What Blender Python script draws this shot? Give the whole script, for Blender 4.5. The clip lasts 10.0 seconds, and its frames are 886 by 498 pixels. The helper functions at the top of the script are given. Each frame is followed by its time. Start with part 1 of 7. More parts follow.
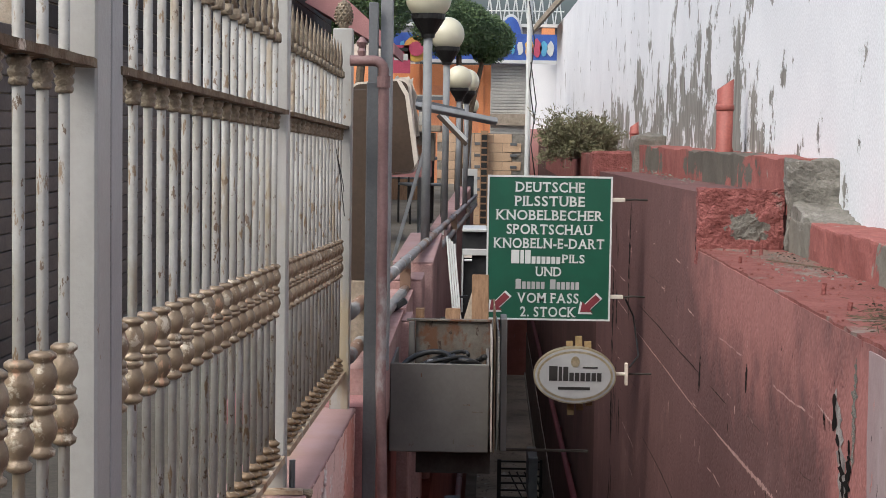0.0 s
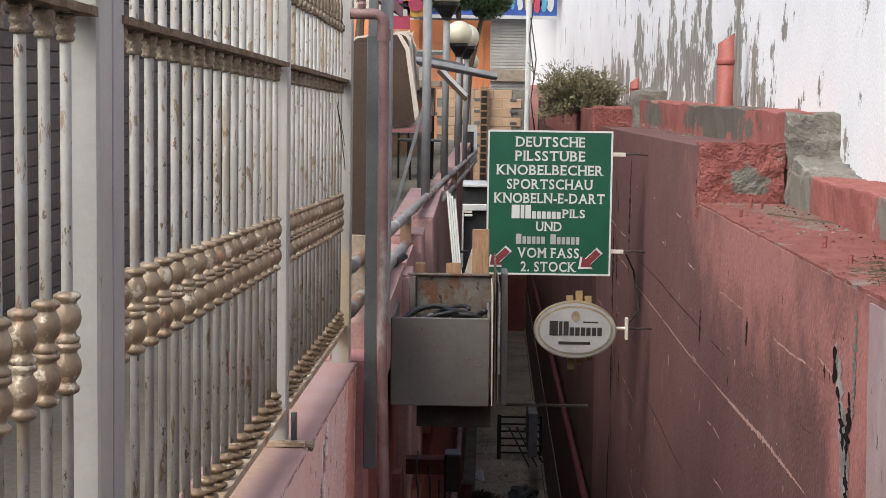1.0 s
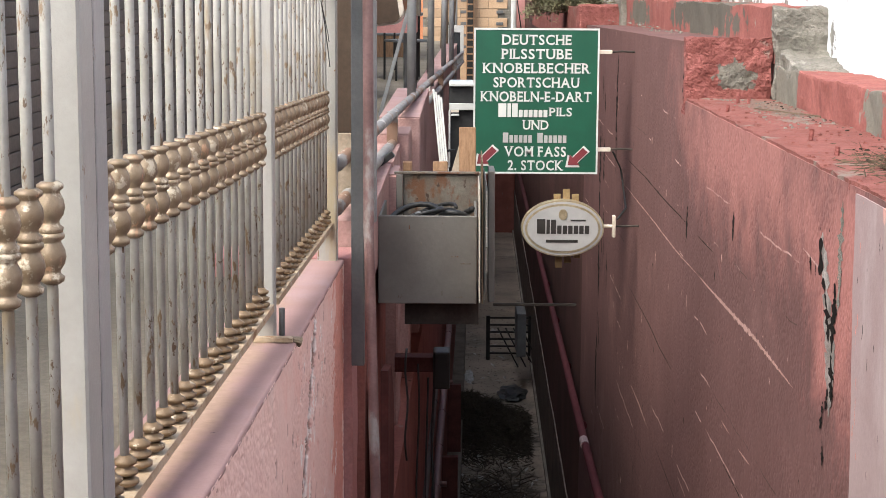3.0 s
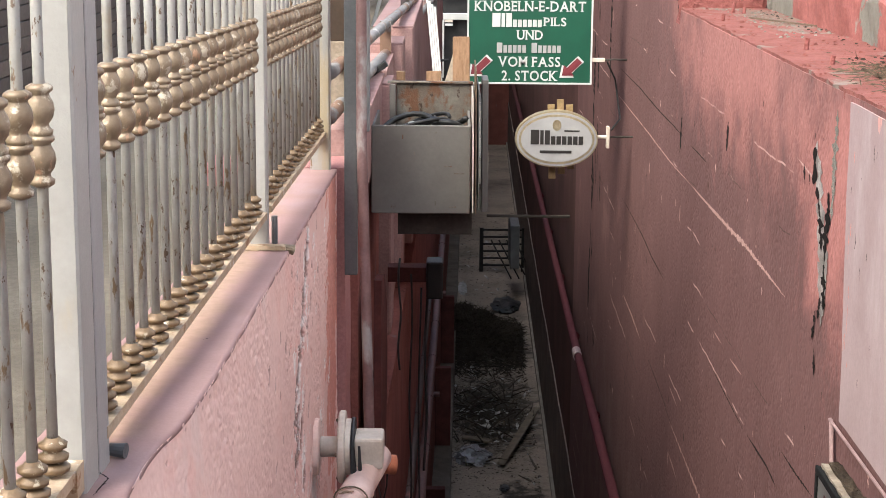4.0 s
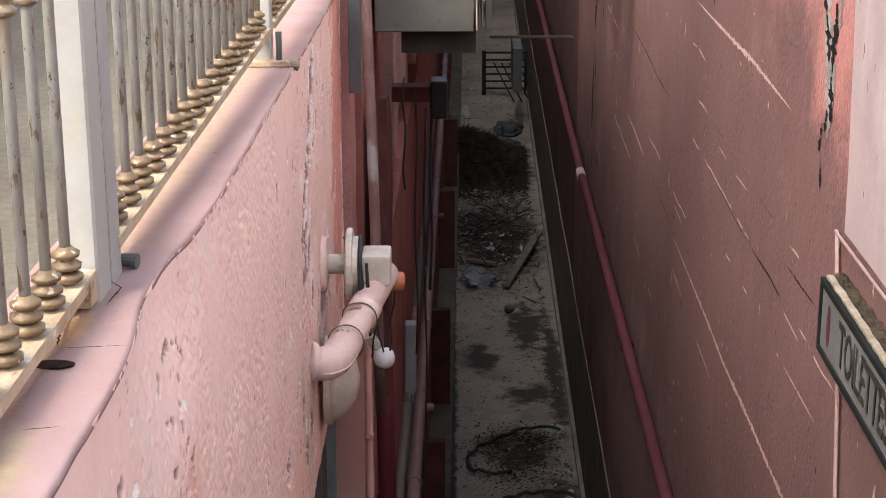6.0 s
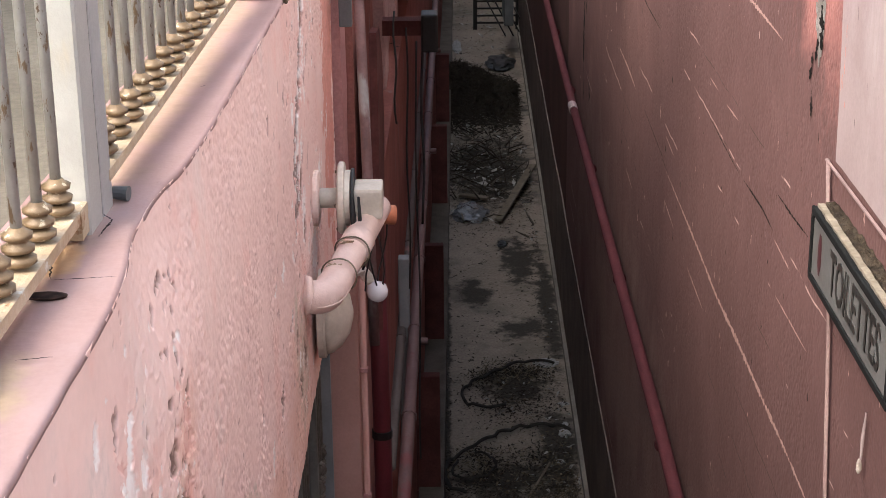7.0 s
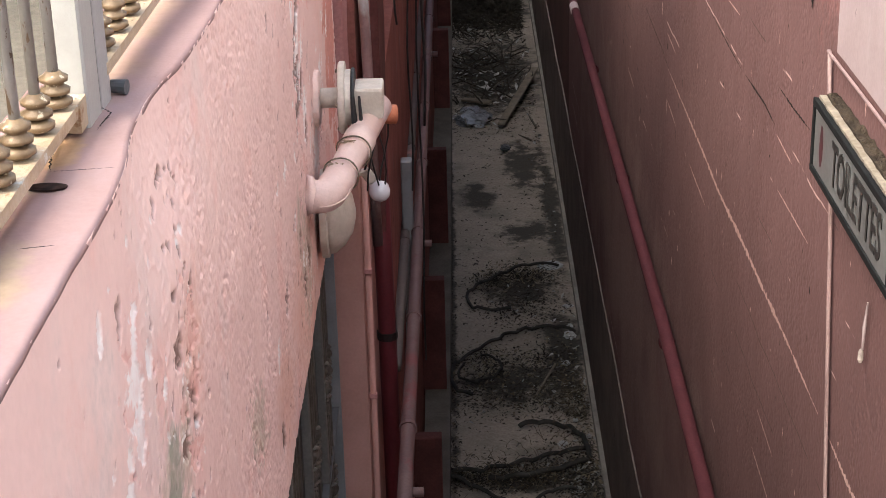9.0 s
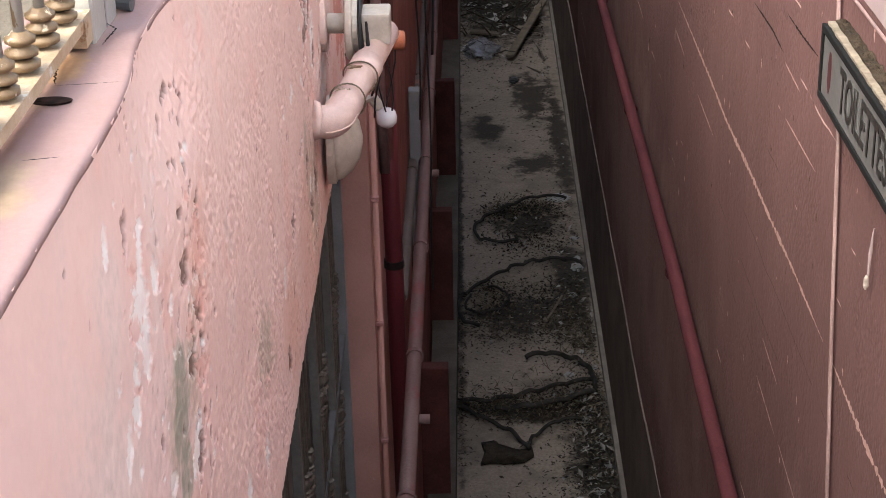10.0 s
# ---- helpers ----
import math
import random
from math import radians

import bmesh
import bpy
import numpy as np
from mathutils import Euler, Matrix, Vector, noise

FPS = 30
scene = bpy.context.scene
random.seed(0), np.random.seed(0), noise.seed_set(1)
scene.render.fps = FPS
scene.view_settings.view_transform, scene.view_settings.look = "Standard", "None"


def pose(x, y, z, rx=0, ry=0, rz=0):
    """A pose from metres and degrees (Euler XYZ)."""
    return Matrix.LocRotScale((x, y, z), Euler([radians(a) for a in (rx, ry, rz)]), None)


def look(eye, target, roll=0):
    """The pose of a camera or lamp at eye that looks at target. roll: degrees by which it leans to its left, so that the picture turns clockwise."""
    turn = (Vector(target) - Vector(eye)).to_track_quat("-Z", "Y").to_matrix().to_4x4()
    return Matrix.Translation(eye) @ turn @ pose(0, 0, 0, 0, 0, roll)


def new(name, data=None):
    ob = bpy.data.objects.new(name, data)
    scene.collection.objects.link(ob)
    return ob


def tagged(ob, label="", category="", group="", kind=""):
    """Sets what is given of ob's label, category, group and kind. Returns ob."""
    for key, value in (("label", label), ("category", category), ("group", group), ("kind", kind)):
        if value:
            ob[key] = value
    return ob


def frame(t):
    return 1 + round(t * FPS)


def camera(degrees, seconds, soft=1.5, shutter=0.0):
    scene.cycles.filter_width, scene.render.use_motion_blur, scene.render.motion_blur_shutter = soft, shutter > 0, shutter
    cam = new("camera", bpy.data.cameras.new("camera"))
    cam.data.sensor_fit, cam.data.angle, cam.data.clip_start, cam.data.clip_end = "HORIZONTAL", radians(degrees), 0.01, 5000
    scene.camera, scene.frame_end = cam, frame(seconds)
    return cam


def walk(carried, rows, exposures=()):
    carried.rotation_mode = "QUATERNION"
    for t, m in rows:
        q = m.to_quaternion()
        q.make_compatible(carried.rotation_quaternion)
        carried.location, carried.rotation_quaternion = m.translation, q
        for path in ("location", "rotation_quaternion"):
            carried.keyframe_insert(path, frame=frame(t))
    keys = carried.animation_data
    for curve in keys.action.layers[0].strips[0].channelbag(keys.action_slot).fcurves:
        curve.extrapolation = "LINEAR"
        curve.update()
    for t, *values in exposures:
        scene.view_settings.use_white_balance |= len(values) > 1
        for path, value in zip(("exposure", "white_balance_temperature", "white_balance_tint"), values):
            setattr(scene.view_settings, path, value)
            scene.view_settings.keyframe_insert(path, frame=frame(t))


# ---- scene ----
cam = camera(28.86, 10.0, 0.5)
PATH = [
    (0, (0.0009, -0.0002, 0.8814), (-0.0350, 1.9946, 0.7419), 0.916),
    (0.5, (0.0003, 0.0015, 0.8772), (-0.0358, 1.9945, 0.7145), 0.860),
    (1, (-0.0025, -0.0012, 0.8709), (-0.0373, 1.9895, 0.6813), 0.835),
    (1.5, (-0.0038, 0.0017, 0.8670), (-0.0367, 1.9897, 0.6508), 0.738),
    (2, (-0.0025, -0.0009, 0.8616), (-0.0320, 1.9838, 0.6166), 0.559),
    (3.5, (0.0041, 0.0048, 0.8410), (-0.0112, 1.9750, 0.4973), 0.378),
    (4, (0.0042, 0.0097, 0.8348), (-0.0072, 1.9691, 0.4339), 0.495),
    (4.5, (0.0025, 0.0115, 0.8288), (-0.0081, 1.9595, 0.3759), 0.493),
    (5, (0.0001, 0.0147, 0.8210), (-0.0122, 1.9499, 0.3162), 0.398),
    (5.5, (-0.0026, 0.0096, 0.8136), (-0.0159, 1.9320, 0.2620), 0.205),
    (6, (-0.0058, 0.0079, 0.8073), (-0.0192, 1.9167, 0.2104), -0.075),
    (7.5, (-0.0006, -0.0036, 0.7941), (-0.0036, 1.8723, 0.1005), -0.827),
    (8, (0.0002, -0.0052, 0.7879), (-0.0036, 1.8619, 0.0712), -1.136),
    (8.5, (0.0024, -0.0103, 0.7820), (-0.0044, 1.8479, 0.0423), -1.346),
    (9, (0.0038, -0.0148, 0.7746), (-0.0088, 1.8320, 0.0071), -1.447),
    (9.5, (0.0044, -0.0220, 0.7657), (-0.0135, 1.8117, -0.0325), -1.390),
    (10, (0.0078, -0.0273, 0.7533), (-0.0156, 1.7889, -0.0838), -1.345),
]
EXPOSURES = [(0, 0.58, 5800, 6), (1, 0.76, 5900, 6), (2, 1.03, 5950, 6), (3.5, 1.50, 6000, 5), (4.5, 1.68, 6000, 5), (6, 1.83, 6050, 5), (8, 1.98, 6100, 4.5), (10, 2.06, 6100, 4)]
walk(cam, [(t, look(eye, target, roll)) for t, eye, target, roll in PATH], EXPOSURES)

# ---------------------------------------------------------------- light
world = bpy.data.worlds.new("world")
scene.world = world
world.use_nodes = True
wn = world.node_tree
sky = wn.nodes.new("ShaderNodeTexSky")
sky.sky_type = "NISHITA"
sky.sun_disc = False
sky.sun_elevation = radians(48)
sky.sun_rotation = radians(225)
sky.air_density = 1.0
sky.dust_density = 8.0
wn.links.new(sky.outputs[0], wn.nodes["Background"].inputs[0])
wn.nodes["Background"].inputs[1].default_value = 0.15
sun_data = bpy.data.lights.new("sun", "SUN")
sun_data.energy = 0.55
sun_data.angle = radians(70)
sun_data.color = (1.0, 0.97, 0.93)
sun = new("sun", sun_data)
sun.matrix_world = look((-1.6, -1.6, 2.3), (0, 0, 0))


XL, XR, FLOOR = -0.42, 1.06, -5.55
VEER = lambda y, start=9.0: 0.010 * max(0.0, y - start)   # the passage bears slightly off its axis


# ---------------------------------------------------------------- materials
def ramp(nt, src, stops):
    r = nt.nodes.new("ShaderNodeValToRGB")
    el = r.color_ramp.elements
    el[0].position, el[0].color = stops[0][0], (*stops[0][1], 1)
    el[1].position, el[1].color = stops[-1][0], (*stops[-1][1], 1)
    for p, c in stops[1:-1]:
        e = el.new(p)
        e.color = (*c, 1)
    r.color_ramp.interpolation = "EASE"
    nt.links.new(src, r.inputs[0])
    return r.outputs[0]


def grey(v):
    return (v, v, v)


def coords(nt, stretch=(1, 1, 1)):
    g = nt.nodes.new("ShaderNodeNewGeometry")
    m = nt.nodes.new("ShaderNodeMapping")
    m.inputs["Scale"].default_value = stretch
    nt.links.new(g.outputs["Position"], m.inputs[0])
    return m.outputs[0]


def noise_tex(nt, vec, scale, detail=4, rough=0.6):
    n = nt.nodes.new("ShaderNodeTexNoise")
    n.inputs["Scale"].default_value = scale
    n.inputs["Detail"].default_value = detail
    n.inputs["Roughness"].default_value = rough
    nt.links.new(vec, n.inputs["Vector"])
    return n.outputs["Fac"]


def mixc(nt, fac, a, b, mode="MIX"):
    m = nt.nodes.new("ShaderNodeMix")
    m.data_type = "RGBA"
    m.blend_type = mode
    for sock, val in ((m.inputs[0], fac), (m.inputs[6], a), (m.inputs[7], b)):
        if isinstance(val, (int, float)):
            sock.default_value = val
        elif isinstance(val, tuple):
            sock.default_value = (*val, 1)
        else:
            nt.links.new(val, sock)
    return m.outputs[2]


def math_node(nt, op, a, b):
    m = nt.nodes.new("ShaderNodeMath")
    m.operation = op
    for sock, val in ((m.inputs[0], a), (m.inputs[1], b)):
        if isinstance(val, (int, float)):
            sock.default_value = val
        else:
            nt.links.new(val, sock)
    return m.outputs[0]


def surface(name, base, dark=None, scale=6.0, grain=60.0, rough=0.7, metal=0.0, bump=0.15, spots=(), stretch=(1, 1, 1), vary=0.0, speck=0.35):
    """Base colour with a broad mottling towards dark, fine grain and relief; spots: (colour, scale, threshold, softness, stretch) wear in patches of its own."""
    m = bpy.data.materials.new(name)
    m.use_nodes = True
    nt = m.node_tree
    b = nt.nodes["Principled BSDF"]
    dark = dark or tuple(c * 0.78 for c in base)
    vec = coords(nt, stretch)
    broad = noise_tex(nt, vec, scale, 5)
    col = mixc(nt, ramp(nt, broad, [(0.32, grey(0)), (0.7, grey(1))]), dark, base)
    fine = noise_tex(nt, vec, grain, 3)
    col = mixc(nt, speck, col, ramp(nt, fine, [(0.3, grey(0.45)), (0.72, grey(1.0))]), "MULTIPLY")
    height = math_node(nt, "ADD", math_node(nt, "MULTIPLY", broad, 0.4), fine)
    for c, sc, thr, soft, st in spots:
        n = noise_tex(nt, coords(nt, st), sc, 6, 0.65)
        f = ramp(nt, n, [(thr, grey(0)), (min(thr + soft, 1.0), grey(1))])
        col = mixc(nt, f, col, c)
        height = math_node(nt, "SUBTRACT", height, math_node(nt, "MULTIPLY", f, 0.6))
    if vary:
        info = nt.nodes.new("ShaderNodeObjectInfo")
        col = mixc(nt, 1.0, col, ramp(nt, info.outputs["Random"], [(0.0, grey(1 - vary)), (1.0, grey(1.0))]), "MULTIPLY")
    nt.links.new(col, b.inputs["Base Color"])
    b.inputs["Roughness"].default_value = rough
    b.inputs["Metallic"].default_value = metal
    if rough >= 0.8:
        b.inputs["Specular IOR Level"].default_value = 0.12   # chalky, dusty surfaces
    if bump:
        bn = nt.nodes.new("ShaderNodeBump")
        bn.inputs["Strength"].default_value = bump
        bn.inputs["Distance"].default_value = 0.02
        nt.links.new(height, bn.inputs["Height"])
        nt.links.new(bn.outputs[0], b.inputs["Normal"])
    return m


def blotch(m, centre, radii, colour, ragged=1.2, scale=9.0, soft=0.12):
    """A ragged stain, bare patch or painted lightening of its own shape about one place."""
    nt = m.node_tree
    b = nt.nodes["Principled BSDF"]
    col = b.inputs["Base Color"].links[0].from_socket
    geo = nt.nodes.new("ShaderNodeNewGeometry")
    prev = geo.outputs["Position"]
    for op, val in (("SUBTRACT", centre), ("DIVIDE", radii)):
        n = nt.nodes.new("ShaderNodeVectorMath")
        n.operation = op
        n.inputs[1].default_value = val
        nt.links.new(prev, n.inputs[0])
        prev = n.outputs[0]
    n = nt.nodes.new("ShaderNodeVectorMath")
    n.operation = "LENGTH"
    nt.links.new(prev, n.inputs[0])
    edge = math_node(nt, "MULTIPLY", math_node(nt, "SUBTRACT", noise_tex(nt, coords(nt), scale, 6, 0.65), 0.5), ragged * 2)
    f = ramp(nt, math_node(nt, "ADD", n.outputs["Value"], edge), [(1.0 - soft, grey(1)), (1.0, grey(0))]) if soft < 1 else None
    shade = mixc(nt, noise_tex(nt, coords(nt), 40.0, 3), tuple(c * 0.7 for c in colour), tuple(min(1, c * 1.25) for c in colour))
    nt.links.new(mixc(nt, f, col, shade), b.inputs["Base Color"])
    return m


def stippled(m, scale, strength):
    """Coarse rolled-on stipple under the fine relief."""
    nt = m.node_tree
    b = nt.nodes["Principled BSDF"]
    inner = b.inputs["Normal"].links[0].from_node
    vo = nt.nodes.new("ShaderNodeTexVoronoi")
    vo.feature = "SMOOTH_F1"
    vo.inputs["Scale"].default_value = scale
    vo.inputs["Smoothness"].default_value = 0.6
    nt.links.new(coords(nt), vo.inputs["Vector"])
    mask = ramp(nt, noise_tex(nt, coords(nt), 9.0, 4), [(0.38, grey(0.15)), (0.62, grey(1))])
    bn = nt.nodes.new("ShaderNodeBump")
    bn.inputs["Strength"].default_value = strength
    bn.inputs["Distance"].default_value = 0.005
    bn.invert = True
    nt.links.new(math_node(nt, "MULTIPLY", vo.outputs["Distance"], mask), bn.inputs["Height"])
    nt.links.new(bn.outputs[0], inner.inputs["Normal"])
    return m


V = (1, 1, 0.18)   # streaks run down
pink_left = surface("pale pink plaster", (0.82, 0.585, 0.525), (0.77, 0.535, 0.48), 2.2, 60, 0.85, 0, 0.06,
                    [((0.74, 0.575, 0.525), 1.8, 0.53, 0.16, (1, 1, 0.5)), ((0.78, 0.50, 0.44), 3.0, 0.56, 0.14, (1, 1, 1))], speck=0.06)
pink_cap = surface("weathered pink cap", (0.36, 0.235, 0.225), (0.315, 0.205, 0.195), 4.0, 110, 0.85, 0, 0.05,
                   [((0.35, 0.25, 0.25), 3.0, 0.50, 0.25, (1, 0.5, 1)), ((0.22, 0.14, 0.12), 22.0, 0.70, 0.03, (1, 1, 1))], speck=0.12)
pink_right = surface("faded rose plaster", (0.47, 0.245, 0.235), (0.40, 0.20, 0.19), 1.3, 80, 0.85, 0, 0.25,
                     [((0.36, 0.19, 0.18), 0.8, 0.50, 0.15, (1, 1, 0.3)), ((0.62, 0.44, 0.41), 14.0, 0.72, 0.03, (1, 0.5, 0.5)), ((0.12, 0.08, 0.07), 18.0, 0.735, 0.02, (1, 1, 0.12))])
pink_pale = surface("washed pale pink plaster", (0.35, 0.272, 0.272), (0.29, 0.22, 0.22), 2.5, 80, 0.85, 0, 0.06,
                    [((0.40, 0.34, 0.34), 2.0, 0.52, 0.2, (1, 1, 0.4)), ((0.33, 0.27, 0.265), 5.0, 0.56, 0.12, (1, 1, 0.4)), ((0.50, 0.27, 0.24), 9.0, 0.66, 0.03, (1, 1, 0.3)), ((0.14, 0.10, 0.09), 26.0, 0.71, 0.02, (1, 1, 0.3))], speck=0.1)
red_stucco = surface("rough red stucco", (0.31, 0.120, 0.108), (0.20, 0.070, 0.062), 8, 55, 0.9, 0, 1.0,
                     [((0.28, 0.25, 0.22), 3.0, 0.66, 0.06, (1, 1, 1))])
red_ledge = surface("red painted ledge", (0.235, 0.095, 0.082), (0.185, 0.07, 0.06), 6, 60, 0.9, 0, 0.5,
                    [((0.19, 0.15, 0.13), 4.0, 0.58, 0.08, (1, 1, 1)), ((0.12, 0.09, 0.08), 25.0, 0.68, 0.03, (1, 1, 1))])
red_patched = surface("cement-smeared red paint", (0.31, 0.12, 0.105), (0.24, 0.09, 0.078), 6, 60, 0.9, 0, 0.2,
                      [((0.25, 0.22, 0.19), 7.0, 0.66, 0.04, (1, 0.8, 0.5)), ((0.06, 0.045, 0.04), 9.0, 0.68, 0.02, (1, 1, 0.3))])
vent_red = surface("faded orange-red pipe paint", (0.33, 0.095, 0.075), (0.27, 0.075, 0.06), 5, 70, 0.6, 0, 0.15,
                   [((0.66, 0.50, 0.46), 22.0, 0.68, 0.03, (1, 1, 0.6))])
kerb_mat = surface("grimy brown cement", (0.14, 0.12, 0.10), (0.085, 0.072, 0.06), 3, 60, 0.95, 0, 0.4)
rose_pipe = surface("faded mauve pipe paint", (0.175, 0.105, 0.098), (0.135, 0.073, 0.069), 4, 80, 0.6, 0, 0.12,
                    [((0.16, 0.05, 0.05), 3.0, 0.55, 0.08, (1, 0.6, 1))])
bronze = surface("tarnished bronze bars", (0.15, 0.135, 0.11), (0.09, 0.08, 0.065), 20, 80, 0.5, 0.4, 0.2)
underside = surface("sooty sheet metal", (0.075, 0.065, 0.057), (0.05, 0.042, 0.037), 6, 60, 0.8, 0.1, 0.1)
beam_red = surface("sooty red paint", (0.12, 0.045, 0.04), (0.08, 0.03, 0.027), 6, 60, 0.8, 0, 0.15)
shutter_grey = surface("dusty grey shutter paint", (0.165, 0.158, 0.142), (0.12, 0.115, 0.103), 4, 70, 0.7, 0, 0.1)
cement = surface("bare grey cement", (0.235, 0.222, 0.195), (0.155, 0.146, 0.126), 9, 60, 0.95, 0, 0.6,
                 [((0.30, 0.285, 0.255), 6.0, 0.60, 0.08, (1, 1, 1)), ((0.09, 0.083, 0.07), 14.0, 0.66, 0.05, (1, 1, 1))])
white_wall = surface("peeling white wall paint", (0.80, 0.80, 0.82), (0.74, 0.74, 0.77), 1.2, 60, 0.8, 0, 0.08)
white_paint = surface("chipped white metal paint", (0.325, 0.316, 0.298), (0.25, 0.236, 0.21), 9, 120, 0.6, 0, 0.10,
                      [((0.22, 0.175, 0.115), 8.0, 0.54, 0.14, (1, 1, 0.3)), ((0.36, 0.355, 0.345), 14.0, 0.60, 0.08, (1, 1, 0.25)), ((0.155, 0.105, 0.06), 60.0, 0.585, 0.05, (1, 1, 0.3)), ((0.10, 0.065, 0.04), 75.0, 0.61, 0.025, (1, 1, 0.45))], speck=0.14)
post_grey = surface("dull grey-white post paint", (0.37, 0.368, 0.36), (0.30, 0.297, 0.29), 5, 90, 0.5, 0.0, 0.1,
                    [((0.30, 0.28, 0.26), 6.0, 0.60, 0.08, (1, 1, 0.15)), ((0.20, 0.14, 0.09), 30.0, 0.68, 0.03, (1, 1, 0.4))], speck=0.1)
post_paint = surface("stained white post paint", (0.39, 0.383, 0.358), (0.33, 0.32, 0.295), 5, 90, 0.5, 0, 0.1,
                     [((0.39, 0.325, 0.22), 5.0, 0.54, 0.16, (1, 1, 0.25)), ((0.20, 0.12, 0.065), 22.0, 0.66, 0.03, (1, 1, 0.5)), ((0.40, 0.39, 0.37), 3.0, 0.62, 0.05, (1, 1, 0.2))], speck=0.08)
gold = surface("weathered gold paint", (0.28, 0.215, 0.145), (0.185, 0.132, 0.082), 22, 110, 0.42, 0.2, 0.12,
               [((0.50, 0.44, 0.34), 26.0, 0.57, 0.08, (1, 1, 1)), ((0.37, 0.225, 0.14), 30.0, 0.60, 0.06, (1, 1, 0.6)), ((0.17, 0.10, 0.055), 50.0, 0.67, 0.04, (1, 1, 1))], speck=0.15)
knob_gold = surface("worn bronze-gold paint", (0.205, 0.140, 0.078), (0.13, 0.084, 0.044), 40, 120, 0.48, 0.15, 0.12,
                    [((0.44, 0.38, 0.28), 50.0, 0.60, 0.06, (1, 1, 1)), ((0.14, 0.08, 0.04), 60.0, 0.66, 0.04, (1, 1, 1))], speck=0.15)
rust = surface("rusty steel", (0.24, 0.185, 0.125), (0.15, 0.10, 0.062), 18, 90, 0.8, 0.2, 0.4,
               [((0.60, 0.52, 0.42), 14.0, 0.62, 0.06, (1, 1, 1))])
rail_cream = surface("rust-stained cream rail paint", (0.46, 0.37, 0.265), (0.36, 0.26, 0.16), 14, 90, 0.7, 0.05, 0.25,
                     [((0.26, 0.15, 0.075), 16.0, 0.60, 0.06, (1, 0.6, 1)), ((0.54, 0.51, 0.45), 20.0, 0.62, 0.06, (1, 1, 1))], speck=0.15)
spear_mat = surface("corroded bronze paint", (0.28, 0.23, 0.165), (0.17, 0.13, 0.085), 30, 90, 0.6, 0.3, 0.4)
steel_grey = surface("dull galvanised steel", (0.26, 0.265, 0.27), (0.20, 0.205, 0.21), 6, 90, 0.65, 0.15, 0.1, speck=0.15)
column_mat = surface("dark grey painted steel", (0.13, 0.135, 0.14), (0.09, 0.095, 0.10), 5, 80, 0.55, 0.2, 0.1, speck=0.15)
brown_pipe = surface("red-brown painted pipe", (0.22, 0.13, 0.125), (0.15, 0.085, 0.08), 8, 90, 0.5, 0, 0.15,
                     [((0.30, 0.28, 0.27), 4.0, 0.52, 0.10, (1, 1, 0.5))])
red_pipe = surface("faded crimson pipe paint", (0.094, 0.027, 0.032), (0.076, 0.022, 0.026), 5, 90, 0.8, 0, 0.1,
                   [((0.26, 0.15, 0.14), 12.0, 0.70, 0.03, (1, 1, 1))])
grey_brown = surface("dusty grey-brown pipe paint", (0.12, 0.092, 0.082), (0.09, 0.066, 0.058), 5, 80, 0.7, 0, 0.12,
                     [((0.25, 0.11, 0.10), 4.0, 0.58, 0.08, (1, 0.6, 1))])
dark_red = surface("dark crimson downpipe paint", (0.125, 0.018, 0.025), (0.10, 0.014, 0.019), 5, 90, 0.5, 0, 0.08)
pink_pipe = surface("pink painted plastic", (0.80, 0.62, 0.56), (0.72, 0.52, 0.45), 9, 110, 0.5, 0, 0.12,
                    [((0.16, 0.09, 0.07), 40.0, 0.72, 0.03, (1, 1, 1))], speck=0.12)
orange_pvc = surface("orange drain plastic", (0.60, 0.22, 0.12), (0.50, 0.17, 0.09), 9, 110, 0.5, 0, 0.1)
cream = surface("aged cream plastic", (0.64, 0.58, 0.50), (0.50, 0.44, 0.36), 12, 90, 0.5, 0, 0.1,
                [((0.25, 0.19, 0.14), 25.0, 0.70, 0.04, (1, 1, 1))], speck=0.15)
rubber = surface("black rubber", (0.02, 0.02, 0.02), (0.012, 0.012, 0.012), 20, 90, 0.55, 0, 0.1)
metal_box = surface("dusty beige sheet metal", (0.165, 0.156, 0.140), (0.135, 0.126, 0.112), 3, 60, 0.65, 0.1, 0.06,
                    [((0.14, 0.13, 0.115), 5.0, 0.56, 0.12, (1, 1, 0.4)), ((0.10, 0.065, 0.04), 20.0, 0.70, 0.03, (1, 1, 0.5))], speck=0.12)
rusty_sheet = surface("rust-streaked sheet metal", (0.18, 0.165, 0.14), (0.13, 0.105, 0.08), 7, 60, 0.7, 0.2, 0.2,
                      [((0.13, 0.06, 0.03), 9.0, 0.49, 0.10, (1, 1, 0.7)), ((0.05, 0.03, 0.02), 30.0, 0.60, 0.04, (1, 1, 0.4))])
wood = surface("old plank wood", (0.33, 0.20, 0.11), (0.22, 0.125, 0.065), 10, 70, 0.75, 0, 0.3, stretch=(6, 6, 0.8))
wood_grey = surface("greyed wood", (0.40, 0.34, 0.27), (0.28, 0.23, 0.17), 10, 70, 0.85, 0, 0.3)
concrete = surface("dirty concrete floor", (0.33, 0.272, 0.222), (0.25, 0.207, 0.168), 1.1, 45, 0.9, 0, 0.7,
                   [((0.145, 0.122, 0.102), 1.3, 0.50, 0.22, (1, 1, 1)), ((0.05, 0.043, 0.036), 7.0, 0.63, 0.06, (1, 1, 1)), ((0.28, 0.25, 0.215), 34.0, 0.66, 0.03, (1, 1, 1))], speck=0.45)
